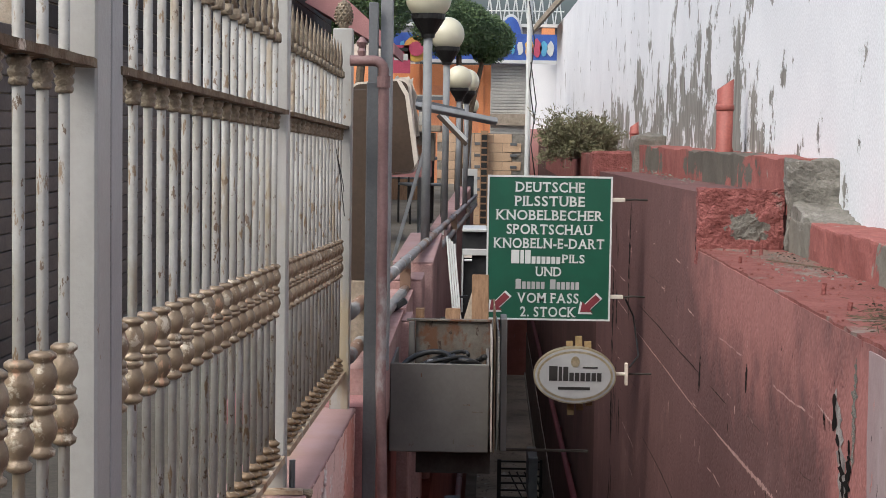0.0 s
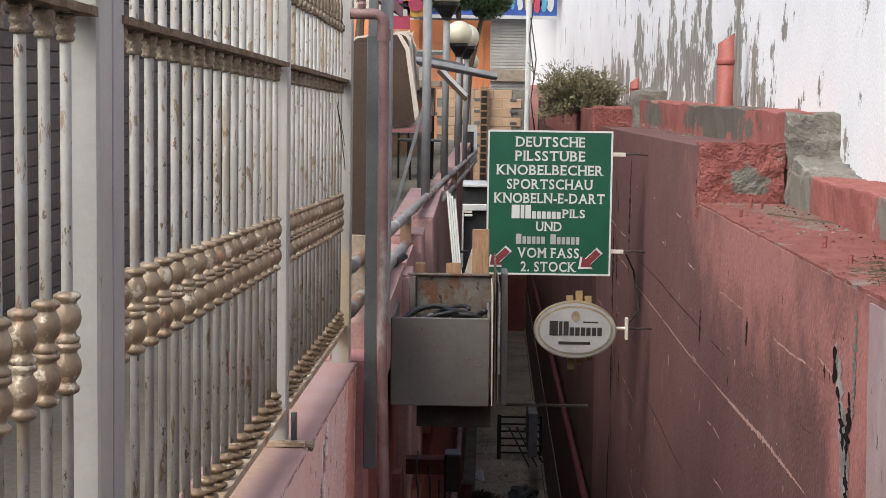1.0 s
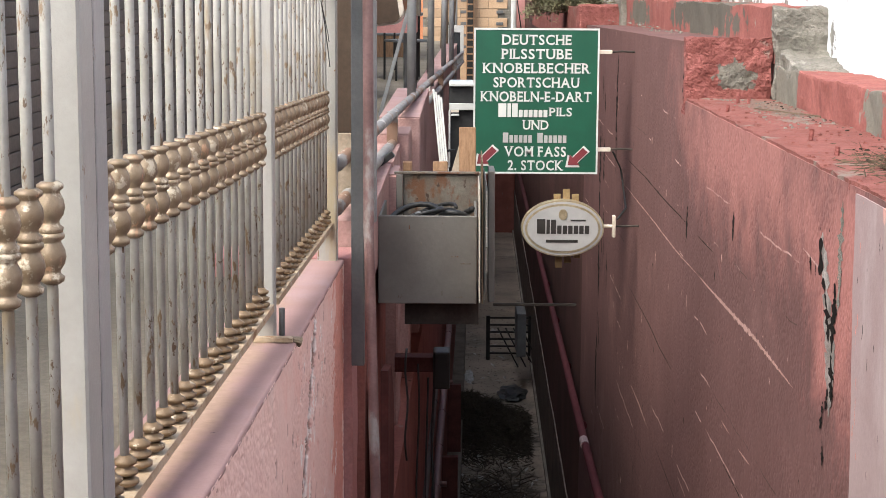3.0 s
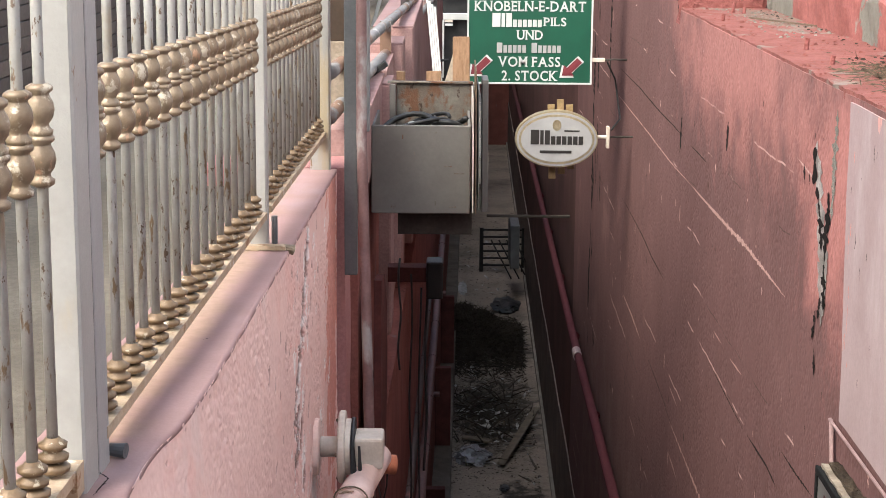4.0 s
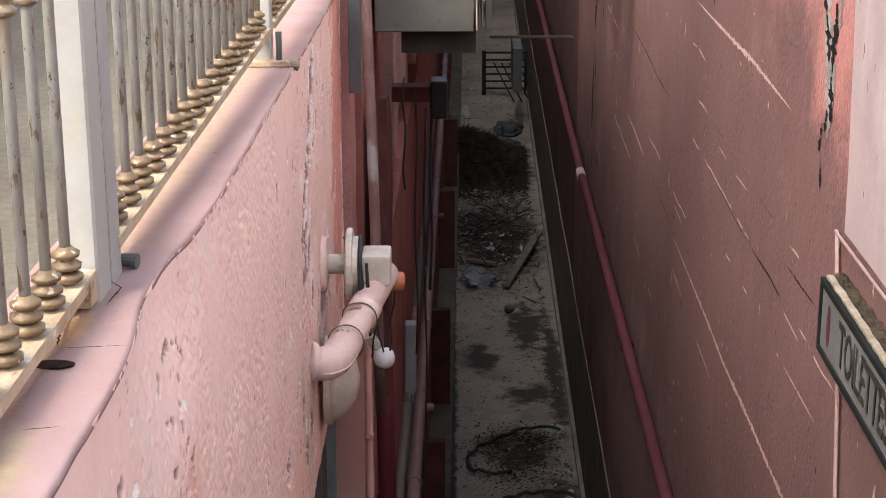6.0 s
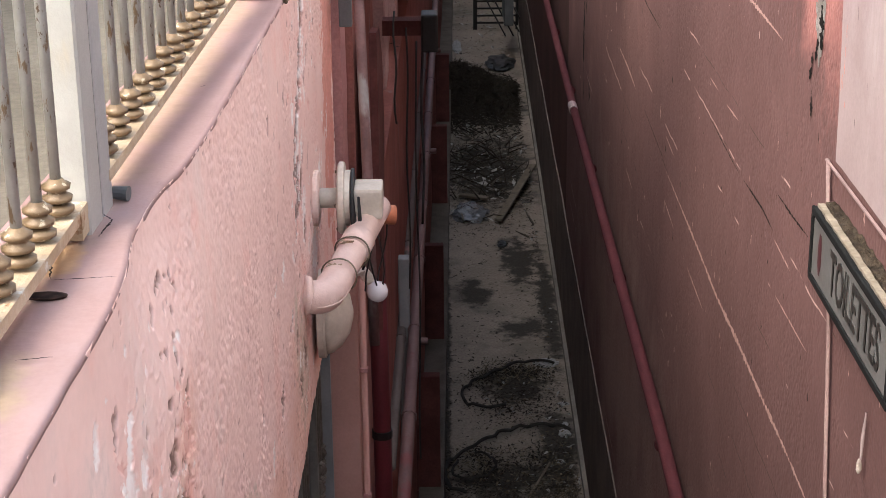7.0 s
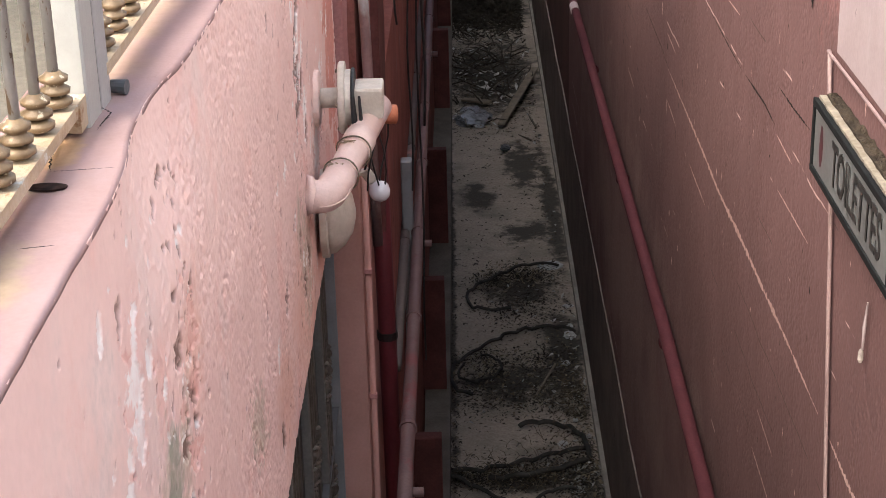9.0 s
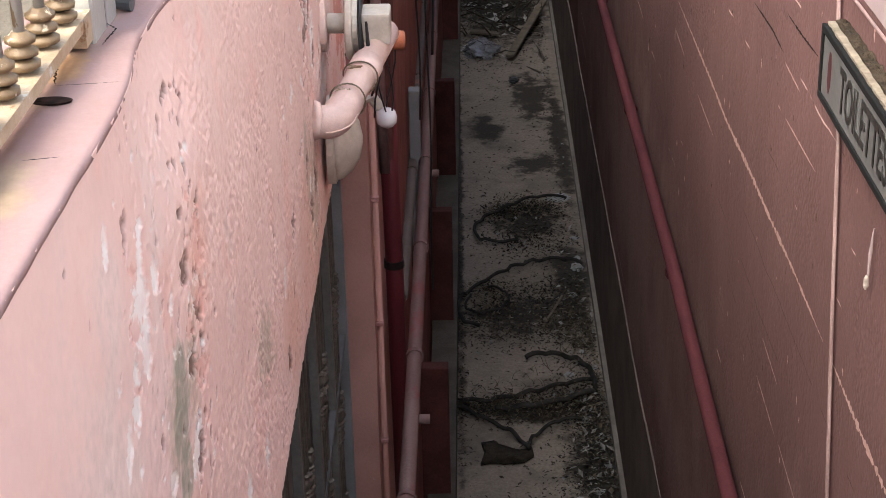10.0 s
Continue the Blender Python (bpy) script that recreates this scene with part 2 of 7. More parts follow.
damp = surface("damp dark skirting", (0.175, 0.132, 0.116), (0.115, 0.096, 0.084), 3, 60, 0.85, 0, 0.3,
               [((0.14, 0.09, 0.08), 3.0, 0.60, 0.10, (1, 1, 0.3)), ((0.02, 0.018, 0.015), 14.0, 0.68, 0.02, (1, 1, 0.12))])
salmon_low = surface("weathered salmon plaster", (0.50, 0.275, 0.235), (0.42, 0.225, 0.19), 3, 80, 0.85, 0, 0.15,
                     [((0.56, 0.37, 0.33), 10.0, 0.66, 0.04, (1, 1, 0.3)), ((0.30, 0.17, 0.15), 14.0, 0.70, 0.03, (1, 1, 0.2))], speck=0.12)
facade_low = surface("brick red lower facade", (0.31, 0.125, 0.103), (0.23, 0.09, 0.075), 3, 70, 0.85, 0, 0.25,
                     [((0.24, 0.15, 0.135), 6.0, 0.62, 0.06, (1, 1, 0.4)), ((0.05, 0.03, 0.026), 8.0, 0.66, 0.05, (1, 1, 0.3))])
dark_glass = surface("dusty window glass", (0.05, 0.055, 0.06), (0.035, 0.04, 0.045), 5, 60, 0.25, 0, 0.03)
sign_green = surface("green enamel", (0.008, 0.078, 0.043), (0.007, 0.063, 0.035), 4, 60, 0.45, 0, 0.02, speck=0.06)
sign_white = surface("white sign paint", (0.54, 0.55, 0.535), (0.48, 0.49, 0.475), 6, 80, 0.5, 0, 0.02, speck=0.05)
sign_red = surface("maroon sign paint", (0.17, 0.028, 0.036), None, 6, 80, 0.5, 0, 0.02, speck=0.08)
sign_black = surface("black sign paint", (0.03, 0.028, 0.026), None, 6, 80, 0.4, 0, 0.02, speck=0.08)
sign_gold = surface("dull gold sign trim", (0.42, 0.36, 0.24), (0.33, 0.27, 0.17), 20, 90, 0.4, 0.5, 0.08)
sign_silver = surface("grey-white sign acrylic", (0.37, 0.37, 0.365), (0.31, 0.31, 0.305), 5, 60, 0.35, 0, 0.02, speck=0.06)
globe_mat = surface("yellowed acrylic globe", (0.60, 0.57, 0.43), (0.53, 0.50, 0.36), 4, 60, 0.3, 0, 0.03, speck=0.05)
black_metal = surface("black cast metal", (0.018, 0.017, 0.016), None, 8, 80, 0.5, 0.3, 0.1)
leaf = surface("dark clipped leaves", (0.085, 0.13, 0.04), (0.045, 0.075, 0.022), 3, 30, 0.6, 0, 0)
leaf_dry = surface("dusty shrub leaves", (0.20, 0.195, 0.10), (0.12, 0.11, 0.055), 6, 30, 0.7, 0, 0)
bark = surface("bark", (0.16, 0.12, 0.085), None, 20, 60, 0.9, 0, 0.6)
soil = surface("dark crumbly soil", (0.055, 0.045, 0.034), (0.028, 0.023, 0.018), 20, 60, 0.95, 0, 1.0)
litter_dark = surface("dead leaf litter", (0.10, 0.082, 0.062), (0.05, 0.042, 0.033), 10, 50, 0.9, 0, 0.3, vary=0.6)
litter_pale = surface("scattered pale litter", (0.50, 0.48, 0.45), (0.22, 0.20, 0.18), 12, 50, 0.8, 0, 0.2, vary=0.5)
plastic_clear = surface("cloudy plastic film", (0.22, 0.22, 0.23), (0.14, 0.14, 0.15), 14, 50, 0.2, 0, 0.3)
orange_wall = surface("orange painted wall", (0.78, 0.33, 0.15), (0.68, 0.27, 0.12), 2, 40, 0.8, 0, 0.1)
shutter_mat = surface("grey roller shutter", (0.55, 0.53, 0.48), (0.45, 0.43, 0.385), 3, 40, 0.6, 0.3, 0.1)
pink_block = surface("dull pink plaster blocks", (0.44, 0.29, 0.27), (0.36, 0.225, 0.21), 4, 80, 0.85, 0, 0.1)
paving = surface("dusty paving", (0.21, 0.185, 0.145), (0.15, 0.13, 0.10), 1.2, 40, 0.9, 0, 0.3)
# unseen street ground, made pale to bounce light up onto the fence
bounce_paving = surface("pale street paving", (0.30, 0.28, 0.26), None, 2, 60, 0.95, 0, 0.3)
mural_blue = surface("blue mural paint", (0.05, 0.12, 0.42), (0.03, 0.07, 0.30), 2.5, 30, 0.5, 0, 0)
mural_cyan = surface("cyan mural paint", (0.12, 0.42, 0.55), (0.10, 0.30, 0.5), 2.5, 30, 0.5, 0, 0)
mural_yellow = surface("yellow mural paint", (0.65, 0.45, 0.08), (0.5, 0.2, 0.06), 2.5, 30, 0.5, 0, 0)
mural_red = surface("magenta mural paint", (0.5, 0.08, 0.14), (0.36, 0.05, 0.1), 2.5, 30, 0.5, 0, 0)
bulb_mat = surface("frosted bulb glass", (0.72, 0.70, 0.72), (0.66, 0.64, 0.66), 5, 50, 0.2, 0, 0, speck=0.03)


for cx, cy, rx, ry in ((0.45, 12.35, 0.55, 0.4), (0.6, 14.2, 0.40, 0.42), (0.5, 10.8, 0.6, 0.22), (0.92, 9.9, 0.28, 1.2), (0.5, 20.9, 0.8, 1.9), (1.0, 16.2, 0.12, 2.2), (0.9, 12.9, 0.25, 1.0), (0.5, 24.2, 0.8, 1.3), (-0.03, 15.0, 0.06, 6.0), (0.75, 17.5, 0.25, 0.9), (0.25, 16.6, 0.22, 0.5), (0.7, 15.6, 0.3, 0.35)):
    blotch(concrete, (cx, cy, FLOOR), (rx, ry, 1.0), (0.055, 0.047, 0.039), 1.2, 6, 0.6)
blotch(red_stucco, (1.29, 8.13, 0.44), (0.10, 0.3, 0.07), (0.16, 0.15, 0.13), 0.9, 22)
blotch(red_patched, (1.5, 7.8, 0.42), (0.14, 0.30, 0.22), (0.17, 0.16, 0.135), 0.7, 9)
blotch(red_patched, (1.47, 6.15, 0.42), (0.06, 0.16, 0.14), (0.17, 0.16, 0.135), 1.0, 14)
blotch(red_patched, (1.47, 10.6, 0.70), (0.2, 1.5, 0.14), (0.11, 0.10, 0.085), 1.4, 6)
blotch(red_patched, (1.47, 14.2, 0.66), (0.2, 0.7, 0.12), (0.13, 0.12, 0.10), 1.3, 6)
blotch(red_ledge, (1.36, 7.5, 0.34), (0.11, 0.6, 0.2), (0.17, 0.115, 0.095), 1.3, 12)
blotch(pink_cap, (-0.545, 3.8, 0), (0.075, 2.4, 0.2), (0.35, 0.245, 0.195), 0.9, 4, 0.7)
blotch(pink_cap, (-0.53, 2.2, 0), (0.035, 0.09, 0.2), (0.44, 0.28, 0.165), 0.8, 14, 0.6)
blotch(pink_cap, (-0.51, 1.72, 0), (0.05, 0.16, 0.2), (0.37, 0.275, 0.19), 0.8, 9, 0.7)
blotch(pink_left, (XL, 2.05, -0.55), (0.2, 0.30, 0.28), (0.77, 0.57, 0.53), 0.9, 5, 0.8)
blotch(pink_left, (XL, 5.9, -0.6), (0.2, 0.26, 0.7), (0.68, 0.33, 0.27), 1.3, 9)
blotch(pink_left, (XL, 1.75, -0.45), (0.2, 0.24, 0.5), (0.76, 0.60, 0.55), 1.0, 5, 0.8)


# ---------------------------------------------------------------- builders
def thing(name, label, category, at=(0, 0, 0), group="", kind=""):
    ob = new(name)
    ob.location = at
    return tagged(ob, label, category, group, kind)


def part(name, bm, material, parent=None, label="", smooth=False):
    """One mesh object under a thing or a part; the bmesh is in the parent's own space."""
    me = bpy.data.meshes.new(name)
    if smooth:
        for f in bm.faces:
            f.smooth = True
    bm.normal_update()
    bm.to_mesh(me)
    bm.free()
    me.materials.append(material)
    ob = new(name, me)
    ob.parent = parent
    if label:
        ob["label"] = label
    return ob


def structure(name, bm, material, label, category, kind="structure", smooth=False):
    return tagged(part(name, bm, material, None, "", smooth), label, category, "", kind)


def again(ob, m, parent=None):
    """Another piece on the same mesh."""
    o = new(ob.name.split(".")[0], ob.data)
    o.parent = parent or ob.parent
    o.matrix_basis = m
    if "label" in ob:
        o["label"] = ob["label"]
    return o


def box(bm, x0, x1, y0, y1, z0, z1, bevel=0.0, seg=1):
    r = bmesh.ops.create_cube(bm, size=1.0, matrix=Matrix.Translation(((x0 + x1) / 2, (y0 + y1) / 2, (z0 + z1) / 2)) @ Matrix.Diagonal((abs(x1 - x0), abs(y1 - y0), abs(z1 - z0), 1)))
    if bevel:
        es = list({e for v in r["verts"] for e in v.link_edges})
        bmesh.ops.bevel(bm, geom=es, offset=bevel, segments=seg, affect="EDGES", profile=0.6)
    return bm


def solid(*a, **k):
    return box(bmesh.new(), *a, **k)


def ring_verts(bm, c, u, v, r, n):
    return [bm.verts.new(c + u * (r * math.cos(2 * math.pi * i / n)) + v * (r * math.sin(2 * math.pi * i / n))) for i in range(n)]


def tube(bm, pts, r, n=10, cap=True):
    """A round bar along a line of points; r: one radius or one for each point."""
    pts = [Vector(p) for p in pts]
    rs = list(r) if isinstance(r, (list, tuple)) else [r] * len(pts)
    prev, u = None, None
    for i, p in enumerate(pts):
        d = (pts[min(i + 1, len(pts) - 1)] - pts[max(i - 1, 0)]).normalized()
        if u is None:
            u = d.orthogonal().normalized()
        u = (u - d * u.dot(d)).normalized()
        v = d.cross(u)
        ring = ring_verts(bm, p, u, v, rs[i], n)
        if prev:
            for k in range(n):
                bm.faces.new((prev[k], prev[(k + 1) % n], ring[(k + 1) % n], ring[k]))
        elif cap:
            bm.faces.new(list(reversed(ring)))
        prev = ring
    if cap:
        bm.faces.new(prev)
    return bm


def lathe(bm, profile, n=16, at=(0, 0, 0), turn=None):
    """A turned body about z: profile rows of radius and height, from the bottom up."""
    m = Matrix.Translation(at) @ (turn or Matrix())
    prev = None
    for r, z in profile:
        ring = [bm.verts.new(m @ Vector((r * math.cos(2 * math.pi * i / n), r * math.sin(2 * math.pi * i / n), z))) for i in range(n)]
        if prev:
            for k in range(n):
                bm.faces.new((prev[k], prev[(k + 1) % n], ring[(k + 1) % n], ring[k]))
        else:
            bm.faces.new(list(reversed(ring)))
        prev = ring
    bm.faces.new(prev)
    return bm


def prism(bm, outline, axis, a, b):
    """A flat outline pushed through from a to b along an axis: outline in the two other axes, in order."""
    def put(p, q):
        return Vector((q, p[0], p[1])) if axis == "x" else Vector((p[0], q, p[1])) if axis == "y" else Vector((p[0], p[1], q))
    lo = [bm.verts.new(put(p, a)) for p in outline]
    hi = [bm.verts.new(put(p, b)) for p in outline]
    n = len(lo)
    bm.faces.new(lo), bm.faces.new(list(reversed(hi)))
    for i in range(n):
        bm.faces.new((lo[i], hi[i], hi[(i + 1) % n], lo[(i + 1) % n]))
    bmesh.ops.recalc_face_normals(bm, faces=bm.faces[:])
    return bm


def lettering(name, body, size, m, material, parent, depth=0.002, align="CENTER", width=None, label=""):
    """Raised letters as a mesh part; m places the text's middle in the parent's space."""
    cu = bpy.data.curves.new(name, "FONT")
    cu.body, cu.size, cu.extrude, cu.align_x, cu.align_y = body, size, depth, align, "CENTER"
    cu.resolution_u = 3
    cu.offset = size * 0.018
    tmp = new(name, cu)
    bpy.context.view_layer.update()
    me = bpy.data.meshes.new_from_object(tmp.evaluated_get(bpy.context.evaluated_depsgraph_get()))
    bpy.data.objects.remove(tmp)
    if width:
        xs = [v.co.x for v in me.vertices]
        k = width / (max(xs) - min(xs))
        mid = (max(xs) + min(xs)) / 2
        for v in me.vertices:
            v.co.x = (v.co.x - mid) * k
    me.materials.clear()
    me.materials.append(material)
    ob = new(name, me)
    ob.parent = parent
    ob.matrix_basis = m
    if label:
        ob["label"] = label
    return ob


SERIFS = {"D": "bt0", "E": "bt0", "U": "t0 t1", "T": "b.5", "H": "bt0 bt1", "P": "bt0", "I": "bt.5", "L": "bt0", "B": "bt0", "K": "bt0 bt1", "N": "bt0 t1", "R": "bt0 b1", "A": "b0 b1", "M": "bt0 bt1", "F": "bt0", "V": "t0 t1"}


def serif_line(body, cap, width, z, y, material, parent, mid=0.0):
    """A line of capitals with slab serifs, each letter a part of its own, centred on mid."""
    glyphs, x = [], 0.0
    for ch in body:
        if ch == " ":
            x += cap * 0.42
            continue
        cu = bpy.data.curves.new("letter", "FONT")
        cu.body, cu.size, cu.extrude, cu.align_y = ch, cap * 1.42, 0.0015, "BOTTOM_BASELINE"
        cu.resolution_u, cu.offset = 3, cap * 0.022
        tmp = new("letter", cu)
        bpy.context.view_layer.update()
        me = bpy.data.meshes.new_from_object(tmp.evaluated_get(bpy.context.evaluated_depsgraph_get()))
        bpy.data.objects.remove(tmp)
        x0, x1 = min(v.co.x for v in me.vertices), max(v.co.x for v in me.vertices)
        bm = bmesh.new()
        bm.from_mesh(me)
        stem = cap * 0.10
        for code in SERIFS.get(ch, "").split():
            f = float(code.lstrip("bt"))
            cx = x0 + stem + (x1 - x0 - 2 * stem) * f
            for side, at in (("b", cap * 0.03), ("t", cap * 0.97)):
                if side in code.rstrip("015."):
                    box(bm, cx - cap * 0.18, cx + cap * 0.18, at - cap * 0.03, at + cap * 0.03, -0.0014, 0.0014)
        if ch in "ELFT":
            for at in ((0.12, 0.88) if ch == "E" else (0.12,) if ch == "L" else (0.86,)):
                for ex in ((x0 + cap * 0.02, x1 - cap * 0.02) if ch == "T" else (x1 - cap * 0.02,)):
                    box(bm, ex - cap * 0.03, ex + cap * 0.03, cap * (at - 0.12), cap * (at + 0.12), -0.0014, 0.0014)
        bmesh.ops.translate(bm, verts=bm.verts[:], vec=(x - x0, 0, 0))
        glyphs.append(bm)
        x += x1 - x0 + cap * 0.15
    x -= cap * 0.15
    for bm in glyphs:
        for v in bm.verts:
            v.co = Vector((mid + (v.co.x - x / 2) * width / x, y + v.co.z * -1, z - cap / 2 + v.co.y))
        part("letter", bm, material, parent)


def rough_up(bm, amount, scale, seed=0.0):
    for v in bm.verts:
        v.co += Vector(noise.noise_vector(v.co * scale + Vector((seed, seed, seed)))) * amount
    return bm


def cut(bm, step, axis):
    """Slices a mesh at even steps along an axis, so that it can be made uneven."""
    k = "xyz".index(axis)
    lo, hi = min(v.co[k] for v in bm.verts), max(v.co[k] for v in bm.verts)
    nrm = Vector((0, 0, 0))
    nrm[k] = 1
    for i in range(1, int((hi - lo) / step) + 1):
        co = Vector((0, 0, 0))
        co[k] = lo + i * step
        if co[k] < hi - 1e-4:
            bmesh.ops.bisect_plane(bm, geom=bm.verts[:] + bm.edges[:] + bm.faces[:], plane_co=co, plane_no=nrm)
    return bm

FENCE = lambda y: -0.535 + 0.016 * (y - 2.4)      # line of the bars
DIP = lambda y: 0.005 - 0.034 * (y - 2.2)           # fall of the cap
RAIL = lambda y: -0.012 * (y - 2.4)                 # fall of the bottom rail
HEIGHT = lambda y: 0.975 - 0.022 * (y - 2.0)        # height of the top rail

# ---------------------------------------------------------------- ground and large walls
def sheet(bm, x0, x1, y0, y1, z):
    bm.faces.new([bm.verts.new(p) for p in ((x0, y0, z), (x1, y0, z), (x1, y1, z), (x0, y1, z))])


bm = bmesh.new()
sheet(bm, -400, 400, -400, 0.4, -0.75)
sheet(bm, -400, -0.95, 0.4, 60, -0.75)
sheet(bm, 2.1, 400, 0.4, 60, -0.75)
sheet(bm, -400, 400, 60, 900, -0.75)
structure("ground", bm, bounce_paving, "grey street ground reaching to the horizon", "ground")

bm = solid(-0.30, XR + 0.5, 0.4, 45, FLOOR - 0.3, FLOOR)
structure("floor", bm, concrete, "dirty concrete floor of a deep narrow passage", "floor")

def crease(y):
    """Where the cap's edge runs, chipped back beside the post."""
    at = np.interp(y + np.linspace(-0.07, 0.07, 9), [1.5, 2.06, 2.2, 2.32, 2.55, 2.72, 3.0, 3.8, 4.8, 6.2], [-0.432, -0.428, -0.437, -0.456, -0.458, -0.435, -0.428, -0.424, -0.42, -0.416])
    return float(at.mean())


def lattice(y, z, scale, seed):
    """Smooth random field between -1 and 1 over a whole grid at once."""
    a, b = y * scale + 37.0, z * scale + 91.0
    i, j = np.floor(a).astype(int), np.floor(b).astype(int)
    f, g = a - i, b - j
    f, g = f * f * (3 - 2 * f), g * g * (3 - 2 * g)
    table = np.random.RandomState(seed).uniform(-1, 1, (512, 512))
    at = lambda p, q: table[p % 512, q % 512]
    return (at(i, j) * (1 - f) + at(i + 1, j) * f) * (1 - g) + (at(i, j + 1) * (1 - f) + at(i + 1, j + 1) * f) * g


# lost paint, stains and shade-dark slits on the parapet wall: (y, z, half width along the slope, half height across it)
PEELED = [(2.05, -0.2, 0.018, 0.045), (2.01, -0.28, 0.051, 0.045), (2.02, -0.34, 0.025, 0.027), (1.87, -0.11, 0.012, 0.026), (1.94, -0.33, 0.02, 0.018), (1.92, -0.37, 0.023, 0.021), (1.86, -0.38, 0.015, 0.023), (1.84, -0.4, 0.014, 0.02), (2.34, -0.68, 0.046, 0.049), (2.13, -0.27, 0.021, 0.02), (2.22, -0.36, 0.014, 0.015), (2.11, -0.6, 0.033, 0.018), (2.33, -0.52, 0.022, 0.019), (2.84, -1.09, 0.032, 0.039), (3.16, -1.19, 0.031, 0.036), (3.69, -1.04, 0.022, 0.041)]
PEELED_FAR = [(4.88, -0.35, 0.023, 0.068), (4.72, -0.6, 0.034, 0.075), (4.77, -0.78, 0.056, 0.076), (5.37, -0.87, 0.059, 0.076), (5.11, -1.0, 0.095, 0.072), (4.1, -0.71, 0.024, 0.032), (5.77, -0.77, 0.023, 0.061)]
CORAL = [(1.99, -0.2, 0.029, 0.009), (1.97, -0.28, 0.035, 0.015), (1.94, -0.35, 0.027, 0.005), (2.5, -0.41, 0.053, 0.024), (2.49, -0.49, 0.052, 0.026), (2.43, -0.59, 0.06, 0.022), (2.49, -0.36, 0.035, 0.018), (2.36, -0.47, 0.032, 0.019), (4.58, -0.51, 0.051, 0.016), (4.69, -0.91, 0.091, 0.027), (4.55, -0.59, 0.034, 0.016), (5.56, -1.17, 0.106, 0.043)]
SLITS = [(1.98, -0.13, 0.01, 0.02), (2.35, -0.37, 0.024, 0.024), (2.46, -0.5, 0.023, 0.013), (2.46, -0.55, 0.018, 0.015), (2.36, -0.45, 0.011, 0.012), (2.27, -0.42, 0.01, 0.012), (2.52, -0.32, 0.009, 0.013), (2.36, -0.28, 0.009, 0.009), (2.17, -0.24, 0.008, 0.008), (2.06, -0.5, 0.009, 0.011), (2.37, -0.71, 0.012, 0.046), (2.36, -0.54, 0.017, 0.018), (2.46, -0.43, 0.011, 0.015)]
SLITS_FAR = [(3.96, -1.01, 0.031, 0.032), (3.71, -1.26, 0.041, 0.036), (4.42, -1.03, 0.03, 0.048), (4.65, -1.18, 0.034, 0.042), (4.64, -0.48, 0.025, 0.062), (4.52, -0.57, 0.02, 0.04), (4.72, -0.67, 0.022, 0.066), (4.5, -0.69, 0.023, 0.029), (4.81, -0.84, 0.025, 0.037), (4.93, -0.4, 0.018, 0.048), (4.96, -0.66, 0.014, 0.035), (5.35, -0.96, 0.036, 0.066), (4.48, -1.19, 0.039, 0.04)]
MOULD = [(2.22, -0.55, 0.062, 0.076), (2.22, -0.66, 0.051, 0.052), (2.24, -0.48, 0.041, 0.034)]
GRIME = [(4.57, -1.16, 0.157, 0.132), (2.35, -0.53, 0.056, 0.08), (2.16, -0.54, 0.049, 0.099), (3.24, -0.98, 0.124, 0.061), (4.51, -1.1, 0.103, 0.096), (4.39, -0.95, 0.049, 0.062)]
RUSTY = [(4.47, -1.27, 0.34, 0.212), (3.82, -1.2, 0.185, 0.114), (5.07, -1.31, 0.169, 0.109), (2.49, -0.43, 0.086, 0.101)]


def stray(count, y, spread, z0, z1, across, along, seed):
    """Small scattered chips about one stretch of the wall."""
    q = random.Random(seed)
    return [(q.gauss(y, spread), q.uniform(z0, z1), across * q.uniform(0.35, 1.0), along * q.uniform(0.35, 1.0)) for k in range(count)]


def broken_line(line, count, across, along, jitter, seed):
    """Chips strung along a bent line on the wall."""
    q = random.Random(seed)
    out = []
    for k in range(count):
        f = q.uniform(0, len(line) - 1.001)
        (a, b), (c, d) = line[int(f)], line[int(f) + 1]
        f -= int(f)
        out.append((a + (c - a) * f + q.gauss(0, jitter), b + (d - b) * f, across * q.uniform(0.3, 1), along * q.uniform(0.3, 1)))
    return out


